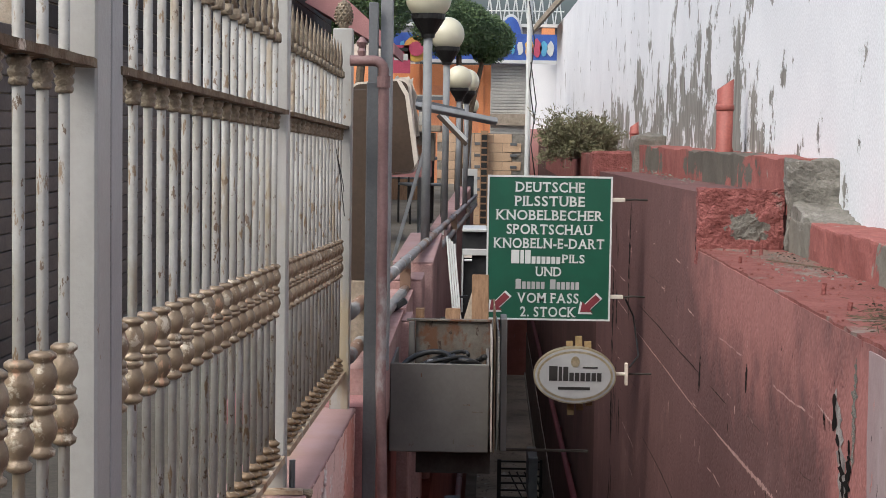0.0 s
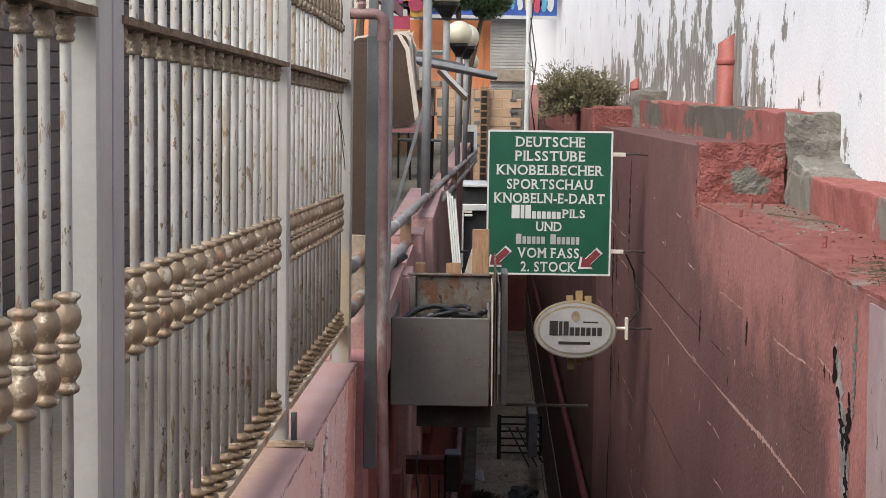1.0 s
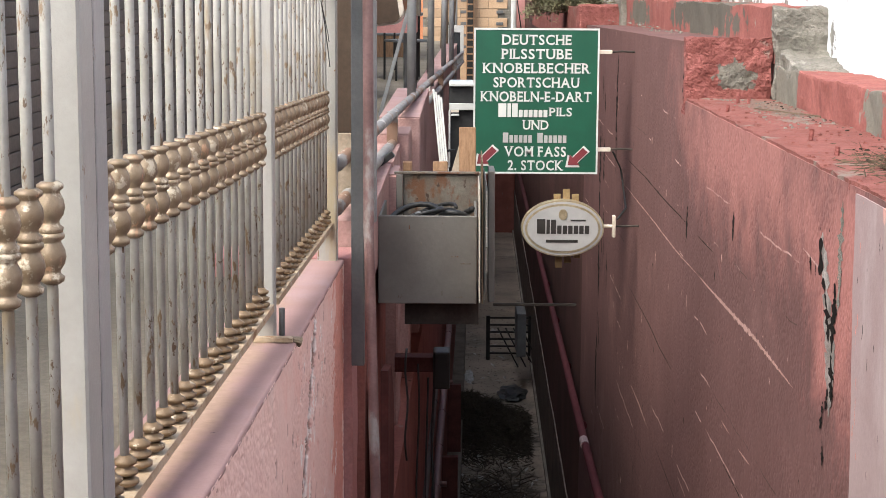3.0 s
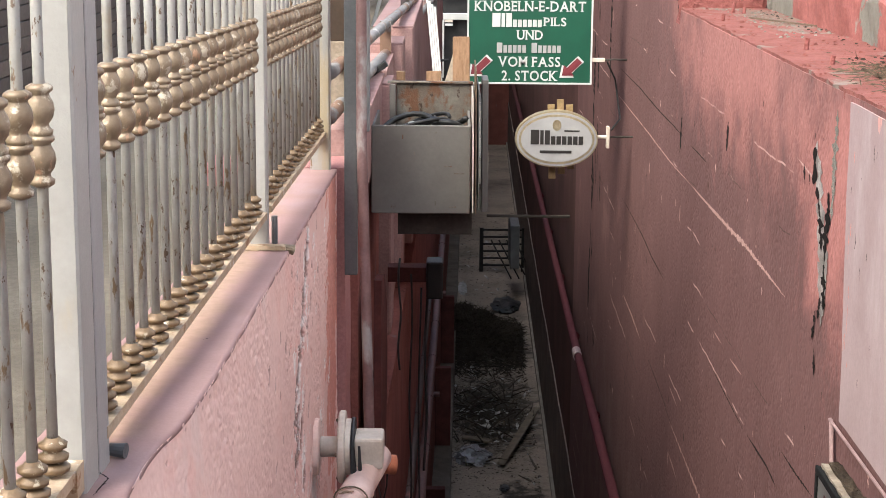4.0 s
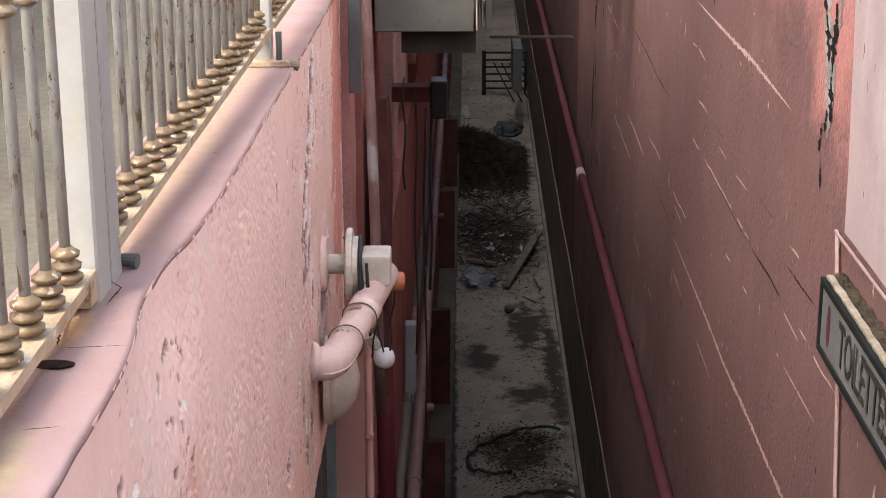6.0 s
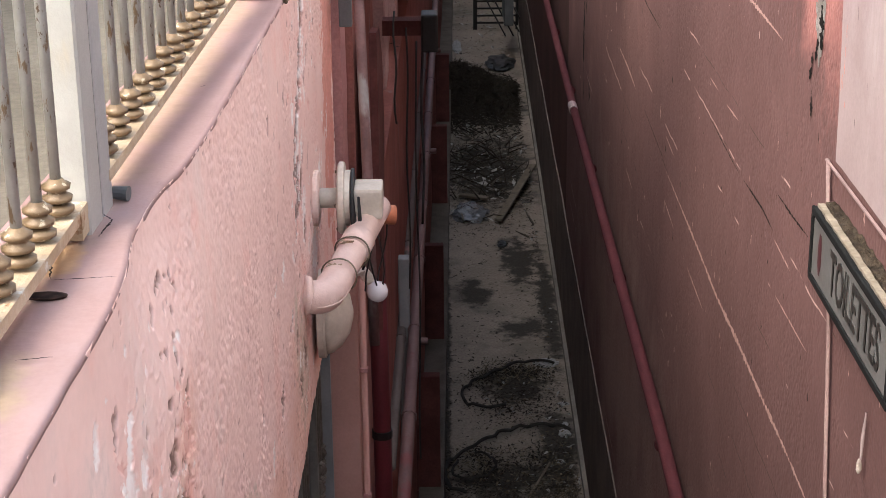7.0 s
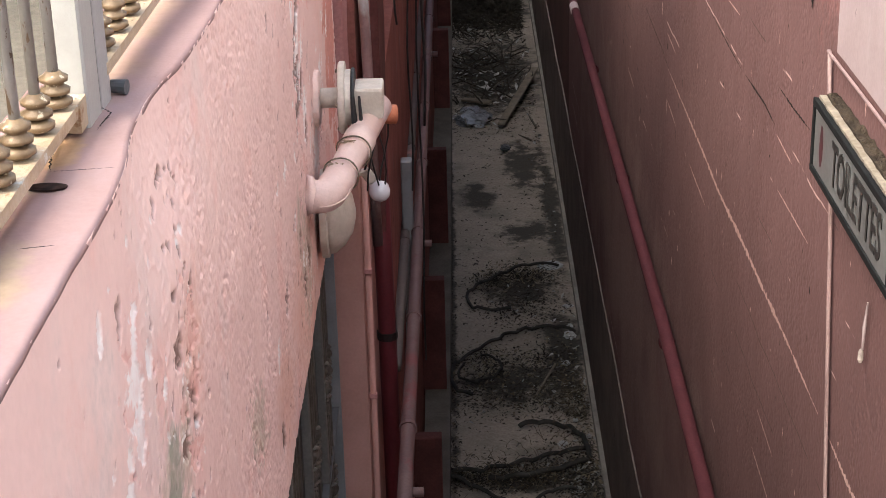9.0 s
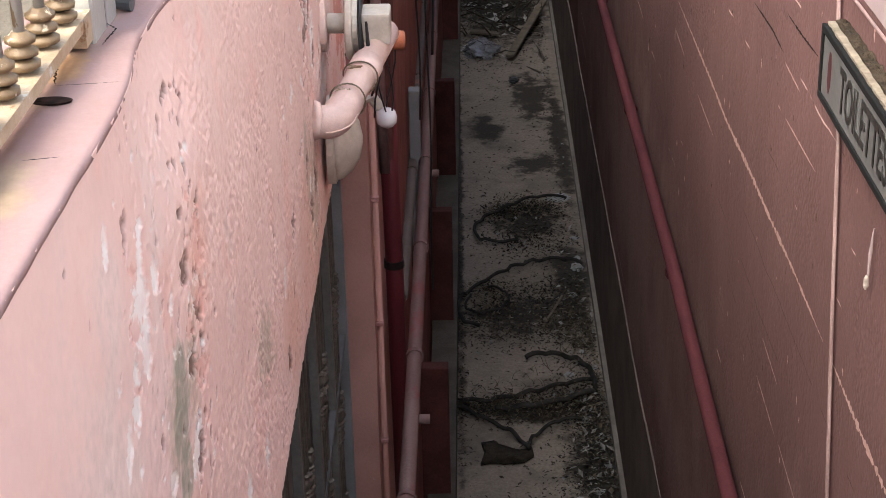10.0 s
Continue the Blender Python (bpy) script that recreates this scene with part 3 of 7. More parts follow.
SPLIT = [(4.94, -0.13), (4.84, -0.26), (4.73, -0.38), (4.58, -0.5), (4.62, -0.64), (4.49, -0.75)]
def plaster_wall():
    """Parapet wall: rolled plaster with real relief, peeled and lifted paint, slits and stains."""
    ys = np.concatenate([np.arange(0.42, 1.4, 0.03), np.arange(1.4, 3.6, 0.004), np.arange(3.6, 6.15, 0.006), [6.15]])
    n, rows = len(ys), 470
    k = np.linspace(0, 1, rows)
    Y = np.repeat(ys[:, None], rows, 1)
    top = np.array([DIP(y) - 0.006 for y in ys])[:, None]
    Z = -1.42 + k[None, :] * (top + 1.42)
    m = np.clip((top - Z) / 0.30, 0, 1)
    m = m * m * (3 - 2 * m)
    edge = np.array([crease(y) for y in ys])[:, None]
    X = edge * (1 - m) + XL * m + 0.0022 * lattice(Y, Z, 4.0, 1) * m - 0.0008
    U, W = Y * 0.87 - Z * 0.49, Y * 0.49 + Z * 0.87
    ragged = 0.55 * lattice(Y, Z, 45, 2) + 0.40 * lattice(Y, Z, 110, 3) + 0.25 * lattice(Y, Z, 220, 4)
    layers = {}
    for name, spots, fray, soft in (("peeled", PEELED + PEELED_FAR + broken_line(SPLIT, 50, 0.036, 0.05, 0.03, 31) + stray(34, 2.1, 0.14, -0.75, -0.08, 0.009, 0.008, 3) + stray(26, 2.45, 0.05, -0.8, -0.2, 0.012, 0.009, 4) + stray(70, 4.85, 0.30, -1.3, -0.15, 0.022, 0.035, 5), 0.6, 0.12),
                                    ("coral", CORAL + broken_line(SPLIT, 22, 0.035, 0.016, 0.04, 32) + stray(24, 2.45, 0.05, -0.7, -0.25, 0.012, 0.008, 6) + stray(14, 2.0, 0.05, -0.4, -0.1, 0.008, 0.006, 7) + stray(36, 4.75, 0.25, -1.3, -0.2, 0.03, 0.016, 8), 0.8, 0.15),
                                    ("slit", [(y, z, ru * 1.35, rv * 1.1) for y, z, ru, rv in SLITS] + broken_line(SPLIT, 60, 0.030, 0.045, 0.03, 33) + SLITS_FAR + stray(14, 2.3, 0.4, -0.06, -0.01, 0.006, 0.004, 13) + stray(90, 2.42, 0.08, -0.85, -0.12, 0.011, 0.010, 9) + stray(40, 2.1, 0.15, -0.75, -0.08, 0.005, 0.007, 10) + stray(110, 4.7, 0.45, -1.38, -0.15, 0.014, 0.020, 11) + stray(40, 3.5, 0.5, -1.36, -0.5, 0.008, 0.012, 12), 0.9, 0.3),
                                    ("mould", MOULD, 0.35, 0.5), ("grime", GRIME, 0.9, 0.9), ("rusty", RUSTY, 0.7, 0.9)):
        f = np.zeros_like(Y)
        for y, z, ru, rv in spots:
            reach = 1.6 * (ru + rv)
            a, b = np.searchsorted(ys, [y - reach, y + reach])
            if b <= a:
                continue
            u0, w0 = y * 0.87 - z * 0.49, y * 0.49 + z * 0.87
            d = np.sqrt(((U[a:b] - u0) / ru) ** 2 + ((W[a:b] - w0) / rv) ** 2) + fray * ragged[a:b] - 0.12
            f[a:b] = np.maximum(f[a:b], np.clip((1.0 - d) / soft + 0.5, 0, 1))
        layers[name] = f
    lost = np.maximum(layers["peeled"], layers["coral"])
    # rolled stipple, strongest past the worn strip, laid flat on the worn strip itself
    rolled = np.clip((Y - 2.35) / 0.25, 0.18, 1) * (0.6 + 0.5 * lattice(Y, Z, 6, 20))
    rolled = rolled * (1 - 0.8 * lost)
    X += rolled * (0.0026 * lattice(Y, Z, 85, 21) + 0.0018 * lattice(Y, Z, 150, 22)) + 0.0007 * lattice(Y, Z, 26, 23)
    lift = np.clip(1 - np.abs(lattice(Y, Z, 40, 24)) * 2.5, 0, 1) * np.clip(1 - np.abs(Y - 2.25) / 0.35, 0, 1)
    X += 0.0022 * lift * (1 - lost) + 0.0028 * np.sin(np.pi * np.clip(lost * 1.0, 0, 1))
    X -= 0.0024 * lost + 0.006 * layers["slit"]
    # return edges close the skin against the wall's body
    co = np.stack([X, Y, Z], -1).reshape(-1, 3)
    idx = np.arange(n * rows).reshape(n, rows)
    quads = np.stack([idx[:-1, :-1], idx[1:, :-1], idx[1:, 1:], idx[:-1, 1:]], -1).reshape(-1, 4)
    base = len(co)
    back = [np.stack([np.full(n, -0.66), ys, z], -1) for z in (top[:, 0] - 0.03, np.full(n, -1.42))]
    co = np.concatenate([co] + back)
    b0 = base + np.arange(n)
    b1 = b0 + n
    for p, q in ((idx[:, -1], b0), (b0, b1), (b1, idx[:, 0])):
        quads = np.concatenate([quads, np.stack([p[:-1], p[1:], q[1:], q[:-1]], -1)])
    quads = np.concatenate([quads, [(b1[0], idx[0, 0], idx[0, -1], b0[0]), (b0[-1], idx[-1, -1], idx[-1, 0], b1[-1])]])
    me = bpy.data.meshes.new("wall_left")
    me.vertices.add(len(co))
    me.vertices.foreach_set("co", co.astype(np.float32).ravel())
    me.loops.add(quads.size)
    me.loops.foreach_set("vertex_index", quads.astype(np.int32).ravel())
    me.polygons.add(len(quads))
    me.polygons.foreach_set("loop_start", np.arange(0, quads.size, 4, dtype=np.int32))
    smooth = np.arange(len(quads)) < (n - 1) * (rows - 1)
    me.polygons.foreach_set("use_smooth", smooth)
    for name, f in layers.items():
        at = me.attributes.new(name, "FLOAT", "POINT")
        at.data.foreach_set("value", np.concatenate([f.ravel(), np.zeros(2 * n)]).astype(np.float32))
    me.update(calc_edges=True)
    me.validate()
    nt = pink_left.node_tree
    b = nt.nodes["Principled BSDF"]
    col = b.inputs["Base Color"].links[0].from_socket
    # slit: dark brown puts the shadow inside the gaps into the colour
    for name, full, colour in (("rusty", 0.55, (0.72, 0.40, 0.29)), ("grime", 0.75, (0.47, 0.39, 0.30)), ("mould", 0.95, (0.33, 0.315, 0.25)), ("peeled", 0.95, (0.86, 0.80, 0.77)), ("coral", 0.75, (0.74, 0.42, 0.36)), ("slit", 0.95, (0.17, 0.105, 0.085))):
        a = nt.nodes.new("ShaderNodeAttribute")
        a.attribute_name = name
        uneven = ramp(nt, noise_tex(nt, coords(nt), 30.0, 4), [(0.3, grey(0.55)), (0.6, grey(1))])
        col = mixc(nt, math_node(nt, "MULTIPLY", math_node(nt, "MULTIPLY", a.outputs["Fac"], full), uneven), col, colour)
    nt.links.new(col, b.inputs["Base Color"])
    me.materials.append(pink_left)
    tagged(new("wall_left", me), "pale pink plastered parapet wall with peeling paint", "wall", "", "structure")


plaster_wall()
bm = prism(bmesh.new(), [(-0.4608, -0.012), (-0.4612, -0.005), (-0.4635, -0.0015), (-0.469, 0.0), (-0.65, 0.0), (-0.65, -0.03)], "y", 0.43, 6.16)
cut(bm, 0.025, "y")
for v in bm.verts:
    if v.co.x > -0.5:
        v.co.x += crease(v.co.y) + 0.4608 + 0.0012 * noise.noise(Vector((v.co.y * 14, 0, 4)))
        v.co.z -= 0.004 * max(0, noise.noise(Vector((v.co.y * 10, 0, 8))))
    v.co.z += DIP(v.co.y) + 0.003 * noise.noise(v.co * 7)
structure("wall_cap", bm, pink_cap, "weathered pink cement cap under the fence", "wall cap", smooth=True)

bm = solid(-0.9, -0.388, 6.06, 6.45, -1.42, -0.13)
for v in bm.verts:
    if v.co.y < 6.1:
        v.co.y = 6.17
cut(bm, 0.2, "z")
rough_up(bm, 0.004, 4)
structure("wall_pier", bm, pink_right, "salmon plastered wall pier", "wall")

# passage walls
def coursed(m):
    """Block courses that show through the plaster as broken hairlines, some dark, some chipped pale."""
    nt = m.node_tree
    b = nt.nodes["Principled BSDF"]
    col = b.inputs["Base Color"].links[0].from_socket
    geo = nt.nodes.new("ShaderNodeNewGeometry")
    sep = nt.nodes.new("ShaderNodeSeparateXYZ")
    nt.links.new(geo.outputs["Position"], sep.inputs[0])
    wob = noise_tex(nt, coords(nt, (1, 1, 1)), 2.5, 3)
    z = math_node(nt, "ADD", math_node(nt, "ADD", sep.outputs["Z"], 8.605), math_node(nt, "MULTIPLY", math_node(nt, "SUBTRACT", wob, 0.5), 0.05))
    fr = math_node(nt, "ABSOLUTE", math_node(nt, "SUBTRACT", math_node(nt, "FRACT", math_node(nt, "DIVIDE", z, 0.205), 0), 0.5), 0)
    for colr, seed_scale, thr, w in (((0.07, 0.042, 0.038), 0.9, 0.56, 0.490), ((0.48, 0.33, 0.30), 1.15, 0.585, 0.484)):
        line = ramp(nt, fr, [(w - 0.004, grey(0)), (w + 0.002, grey(1))])
        msk = ramp(nt, noise_tex(nt, coords(nt, (3, 0.5, 2.2)), seed_scale, 5, 0.7), [(thr, grey(0)), (thr + 0.03, grey(1))])
        col = mixc(nt, math_node(nt, "MULTIPLY", line, msk), col, colr)
    nt.links.new(col, b.inputs["Base Color"])
    return m


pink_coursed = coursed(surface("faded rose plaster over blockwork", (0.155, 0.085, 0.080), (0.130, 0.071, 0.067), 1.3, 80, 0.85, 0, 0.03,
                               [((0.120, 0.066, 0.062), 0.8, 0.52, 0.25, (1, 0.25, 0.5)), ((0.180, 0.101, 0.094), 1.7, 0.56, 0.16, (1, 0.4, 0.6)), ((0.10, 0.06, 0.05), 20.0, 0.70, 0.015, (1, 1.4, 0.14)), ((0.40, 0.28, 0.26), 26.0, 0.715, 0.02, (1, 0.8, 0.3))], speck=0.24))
# coral paint by the torn hole, with brighter upper daylight added to its colour
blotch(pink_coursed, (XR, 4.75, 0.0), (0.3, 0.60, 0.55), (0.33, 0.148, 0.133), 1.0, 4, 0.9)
# lighter band near the ledge: daylight on the upper wall put into the colour
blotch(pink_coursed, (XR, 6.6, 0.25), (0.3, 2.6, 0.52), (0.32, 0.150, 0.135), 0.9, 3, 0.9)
# paler dusty band low down, lightened further where too little light reaches
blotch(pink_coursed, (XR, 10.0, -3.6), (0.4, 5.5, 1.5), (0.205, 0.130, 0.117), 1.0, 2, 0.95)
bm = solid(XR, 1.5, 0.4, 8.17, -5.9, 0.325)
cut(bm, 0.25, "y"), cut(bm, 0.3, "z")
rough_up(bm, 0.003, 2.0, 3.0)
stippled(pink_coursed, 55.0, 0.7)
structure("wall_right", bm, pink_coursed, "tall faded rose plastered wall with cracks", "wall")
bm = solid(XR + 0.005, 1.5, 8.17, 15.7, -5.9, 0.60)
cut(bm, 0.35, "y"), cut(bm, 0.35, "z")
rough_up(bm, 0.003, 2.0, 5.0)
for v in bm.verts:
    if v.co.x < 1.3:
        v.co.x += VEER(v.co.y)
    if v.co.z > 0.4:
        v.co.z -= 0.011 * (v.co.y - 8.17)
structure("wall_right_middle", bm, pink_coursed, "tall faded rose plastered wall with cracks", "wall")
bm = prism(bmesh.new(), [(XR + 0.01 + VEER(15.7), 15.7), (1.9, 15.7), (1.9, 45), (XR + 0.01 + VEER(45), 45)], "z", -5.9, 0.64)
# browner past the joint; the deep passage's shade is also in this colour
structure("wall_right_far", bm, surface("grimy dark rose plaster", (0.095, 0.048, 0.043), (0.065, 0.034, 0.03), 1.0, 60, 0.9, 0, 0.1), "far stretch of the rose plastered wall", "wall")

# the white house wall above
def peeling_white():
    m = surface("peeling white paint over grey render", (0.77, 0.78, 0.80), (0.70, 0.71, 0.735), 1.0, 70, 0.75, 0, 0.08)
    nt = m.node_tree
    b = nt.nodes["Principled BSDF"]
    col = b.inputs["Base Color"].links[0].from_socket
    geo = nt.nodes.new("ShaderNodeNewGeometry")
    sep = nt.nodes.new("ShaderNodeSeparateXYZ")
    nt.links.new(geo.outputs["Position"], sep.inputs[0])
    n1 = noise_tex(nt, coords(nt, (1, 0.55, 0.5)), 4.4, 10, 0.68)
    zone = ramp(nt, math_node(nt, "MULTIPLY", sep.outputs["Y"], 0.03), [(0.20, grey(0)), (0.275, grey(0.22)), (0.315, grey(0.95)), (0.52, grey(0.9)), (0.62, grey(1)), (0.75, grey(0.4))])
    rise = ramp(nt, math_node(nt, "MULTIPLY", sep.outputs["Z"], 0.4), [(0.24, grey(1)), (0.42, grey(0.85)), (0.60, grey(0.5)), (0.85, grey(0.3))])
    mask = math_node(nt, "ADD", n1, math_node(nt, "MULTIPLY", math_node(nt, "MULTIPLY", zone, rise), 0.245))
    f = ramp(nt, mask, [(0.665, grey(0)), (0.675, grey(1))])
    edge = ramp(nt, mask, [(0.635, grey(0)), (0.655, grey(1)), (0.665, grey(0.1))])
    nz = noise_tex(nt, coords(nt, (1, 2, 0.3)), 9, 3)
    grey_c = ramp(nt, nz, [(0.3, (0.15, 0.143, 0.127)), (0.7, (0.27, 0.26, 0.235))])
    c = mixc(nt, math_node(nt, "MULTIPLY", edge, 0.45), col, (0.55, 0.60, 0.60))
    c = mixc(nt, f, c, grey_c)
    nt.links.new(c, b.inputs["Base Color"])
    bn = nt.nodes.new("ShaderNodeBump")
    bn.inputs["Strength"].default_value = 0.6
    bn.inputs["Distance"].default_value = 0.01
    bn.invert = True
    nt.links.new(f, bn.inputs["Height"])
    nt.links.new(bn.outputs[0], b.inputs["Normal"])
    return m


white_peel = peeling_white()
bm = solid(1.70, 2.1, 0.4, 37, -0.8, 3.1)
structure("house_wall", bm, white_peel, "tall white house wall with paint peeling off grey render", "wall")
bm = prism(bmesh.new(), [(1.15, 2.9), (1.15, 3.0), (2.3, 4.4), (2.3, 4.2)], "y", 34.5, 38)
structure("house_eave", bm, wood_grey, "grey eave of the white house", "roof")

# step and upper parapet beside the white wall
bm = solid(1.47, 1.72, 0.4, 8.05, 0.2, 0.49, 0.012, 2)
cut(bm, 0.04, "y"), cut(bm, 0.06, "z")
rough_up(bm, 0.014, 5, 1), rough_up(bm, 0.006, 20, 1)
structure("ledge_step", bm, red_patched, "red painted step along the white wall", "ledge")
bm = solid(XR + 0.004, 1.475, 0.41, 8.172, 0.31, 0.335)
cut(bm, 0.03, "y"), cut(bm, 0.05, "x")
rough_up(bm, 0.006, 9, 2), rough_up(bm, 0.005, 26, 2)
structure("ledge_top", bm, red_ledge, "chipped red ledge top scattered with mortar bits", "ledge")
bm = solid(1.46, 1.71, 8.14, 15.8, 0.5, 0.765)
cut(bm, 0.06, "y"), cut(bm, 0.05, "z")
rough_up(bm, 0.015, 4, 7)
for v in bm.verts:
    if v.co.z > 0.7 and v.co.x < 1.6:
        v.co.z -= 0.05 * max(0, noise.noise(Vector((v.co.y * 1.6, 3, 0)))) + 0.02 * abs(noise.noise(Vector((v.co.y * 7, 1, 0))))
structure("upper_parapet", bm, red_patched, "crumbling low red parapet below the white wall", "wall")
bm = solid(1.462, 1.705, 8.06, 8.16, 0.3, 0.77, 0.006)
cut(bm, 0.014, "z"), cut(bm, 0.014, "x")
rough_up(bm, 0.022, 7, 4), rough_up(bm, 0.008, 26, 4), rough_up(bm, 0.004, 60, 4)
structure("cement_lump", bm, cement, "rough bare cement patch at the wall's corner", "cement patch")
bm = solid(XR - 0.006, 1.46, 8.135, 8.20, 0.26, 0.618)
cut(bm, 0.012, "x"), cut(bm, 0.012, "z")
rough_up(bm, 0.010, 14, 4), rough_up(bm, 0.007, 38, 2)
structure("stucco_face", bm, red_stucco, "coarse red stucco end face of the wall", "wall")
bm = solid(XR, 1.44, 15.66, 16.0, 0.3, 0.70, 0.02)
cut(bm, 0.08, "x"), cut(bm, 0.08, "z")
rough_up(bm, 0.012, 9, 4)
structure("stucco_block", bm, red_stucco, "coarse red stucco block on the wall", "wall")
bm = solid(1.42, 1.72, 15.4, 15.95, 0.45, 0.86, 0.05, 2)
cut(bm, 0.08, "x"), cut(bm, 0.08, "z")
rough_up(bm, 0.03, 6, 9)
structure("cement_lump_far", bm, cement, "rough bare cement patch under the shrub", "cement patch")
bm = solid(XR, 1.72, 16.0, 26, 0.3, 0.665)
structure("planter_ledge", bm, red_ledge, "red ledge that carries the shrub", "ledge")

# pale plaster skin on the near stretch
bm = prism(bmesh.new(), [(0.41, -0.55), (4.50, -0.55), (4.53, -0.2), (4.56, 0.05), (4.57, 0.31), (0.41, 0.31)], "x", XR - 0.004, XR + 0.02)
cut(bm, 0.08, "y"), cut(bm, 0.08, "z")
rough_up(bm, 0.002, 8, 3)
structure("plaster_patch", bm, pink_pale, "washed-out pale pink plaster over the rose wall", "wall")

# lower facade on the other side
bm = solid(-0.95, -0.58, 0.42, 6.1, FLOOR - 0.2, -1.43)
structure("facade_recess", bm, cement, "shaded grey recessed wall under the parapet", "wall")
bm = solid(-0.95, -0.352, 6.1, 7.3, FLOOR - 0.2, -1.425)
cut(bm, 0.3, "z")
rough_up(bm, 0.006, 3, 2)
structure("facade_pilaster", bm, salmon_low, "pink plastered pilaster below the parapet", "wall")
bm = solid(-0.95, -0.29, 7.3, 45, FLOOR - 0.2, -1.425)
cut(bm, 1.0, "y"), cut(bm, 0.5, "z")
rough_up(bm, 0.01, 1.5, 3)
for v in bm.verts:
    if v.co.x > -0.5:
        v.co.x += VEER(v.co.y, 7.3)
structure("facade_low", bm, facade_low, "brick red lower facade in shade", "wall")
bm = solid(-0.60, -0.345, 6.46, 8.6, -0.32, -0.03)
structure("wall_left_middle", bm, pink_block, "pink plastered wall below the pipe railing", "wall")
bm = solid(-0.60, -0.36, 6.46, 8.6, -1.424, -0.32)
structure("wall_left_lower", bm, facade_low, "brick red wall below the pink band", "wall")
bm = solid(-0.60, -0.335, 8.6, 11.2, -1.42, -0.02)
structure("wall_left_rear", bm, pink_block, "pink plastered wall below the pipe railing", "wall")
bm = prism(bmesh.new(), [(-0.52, 11.2), (-0.33, 11.2), (-0.02, 34), (-0.24, 34)], "z", -1.42, -0.12)
structure("wall_left_far", bm, pink_block, "far pink plastered wall below the pipe railing", "wall")
bm = prism(bmesh.new(), [(-0.28, 0.42), (-0.085, 0.42), (-0.07, 9.0), (0.24, 45), (-0.1, 45)], "z", FLOOR - 0.1, -5.2)
structure("kerb", bm, kerb_mat, "raised grey cement kerb along the passage", "kerb")
bm = prism(bmesh.new(), [(XR - 0.005, 0.42), (XR + 0.03, 0.42), (XR + 0.03, 9.0), (XR + 0.03 + VEER(45), 45), (XR - 0.005 + VEER(45), 45), (XR - 0.005, 9.0)], "z", FLOOR - 0.05, FLOOR + 1.12)
cut(bm, 0.25, "y"), cut(bm, 0.1, "z")
for v in bm.verts:
    if v.co.z > FLOOR + 1.1:
        v.co.z += 0.03 * noise.noise(Vector((3, v.co.y * 0.7, 0)))
edge_bm = prism(bmesh.new(), [(XR - 0.045, 0.42), (XR - 0.01, 0.42), (XR - 0.01, 9.0), (XR - 0.01 + VEER(45), 45), (XR - 0.045 + VEER(45), 45), (XR - 0.045, 9.0)], "z", FLOOR - 0.05, FLOOR + 0.07)
structure("edge_strip", edge_bm, surface("dusty pale cement edge", (0.24, 0.215, 0.185), (0.16, 0.14, 0.12), 3, 50, 0.95, 0, 0.3), "pale cement edging along the passage floor", "kerb")
structure("skirting", bm, damp, "damp dark skirting along the passage wall", "skirting")
bm = solid(-0.95, 1.9, 0.3, 0.42, FLOOR - 0.3, -0.75)
structure("wall_end", bm, pink_coursed, "plastered end wall of the passage below the street", "wall")
bm = solid(-0.95, 1.9, 45, 45.4, FLOOR - 0.3, -0.75)
structure("wall_far_end", bm, facade_low, "dim far end wall of the passage", "wall")
bm = prism(bmesh.new(), [(-40, 0.45), (-0.662, 0.45), (-0.662, 6.5), (-0.56, 6.5), (-0.50, 11.2), (-0.20, 34), (-40, 34)], "z", -0.76, -0.20)
structure("terrace", bm, paving, "dusty paved terrace behind the fence", "terrace")


# ---------------------------------------------------------------- the fence
def fence_post(fence, y, w, d, top, mat=None, x=None):
    x = FENCE(y) if x is None else x
    return part("post", solid(x - w / 2, x + w / 2, y - d / 2, y + d / 2, DIP(y) - 0.012, top, 0.004), mat or post_paint, fence)


VASE = [(0.010, 0), (0.016, 0.004), (0.017, 0.010), (0.012, 0.014), (0.0115, 0.018), (0.017, 0.026), (0.0195, 0.036), (0.018, 0.046), (0.0135, 0.055), (0.013, 0.058), (0.018, 0.062), (0.018, 0.067), (0.012, 0.071)]
fence = thing("fence", "white metal fence with gold baluster ornaments on the parapet", "fence")
knob_bm = lambda: lathe(lathe(bmesh.new(), [(0.011, 0), (0.021, 0.003), (0.022, 0.009), (0.014, 0.013), (0.013, 0.017), (0.0195, 0.020), (0.0205, 0.026), (0.013, 0.030), (0.010, 0.034)], 12), [(0.018, -0.016), (0.023, -0.012), (0.023, -0.006), (0.012, -0.001)], 12)
vase_bm = lambda: lathe(lathe(bmesh.new(), VASE, 12), [(r, z + 0.066) for r, z in VASE], 12)
collar_bm = lambda: lathe(bmesh.new(), [(0.010, 0), (0.0125, 0.003), (0.0125, 0.007), (0.0105, 0.010), (0.0135, 0.014), (0.0135, 0.019), (0.0105, 0.022), (0.0145, 0.027), (0.0145, 0.033), (0.012, 0.037)], 10)


def spear_bm():
    bm = bmesh.new()
    box(bm, -0.014, 0.014, -0.014, 0.014, 0.0, 0.03, 0.003)
    lathe(bm, [(0.009, 0.03), (0.012, 0.05), (0.017, 0.075), (0.015, 0.10), (0.008, 0.135), (0.001, 0.165)], 8)
    for v in bm.verts:
        if v.co.z > 0.04:
            v.co.x *= 0.45
    return bm


shared = {}


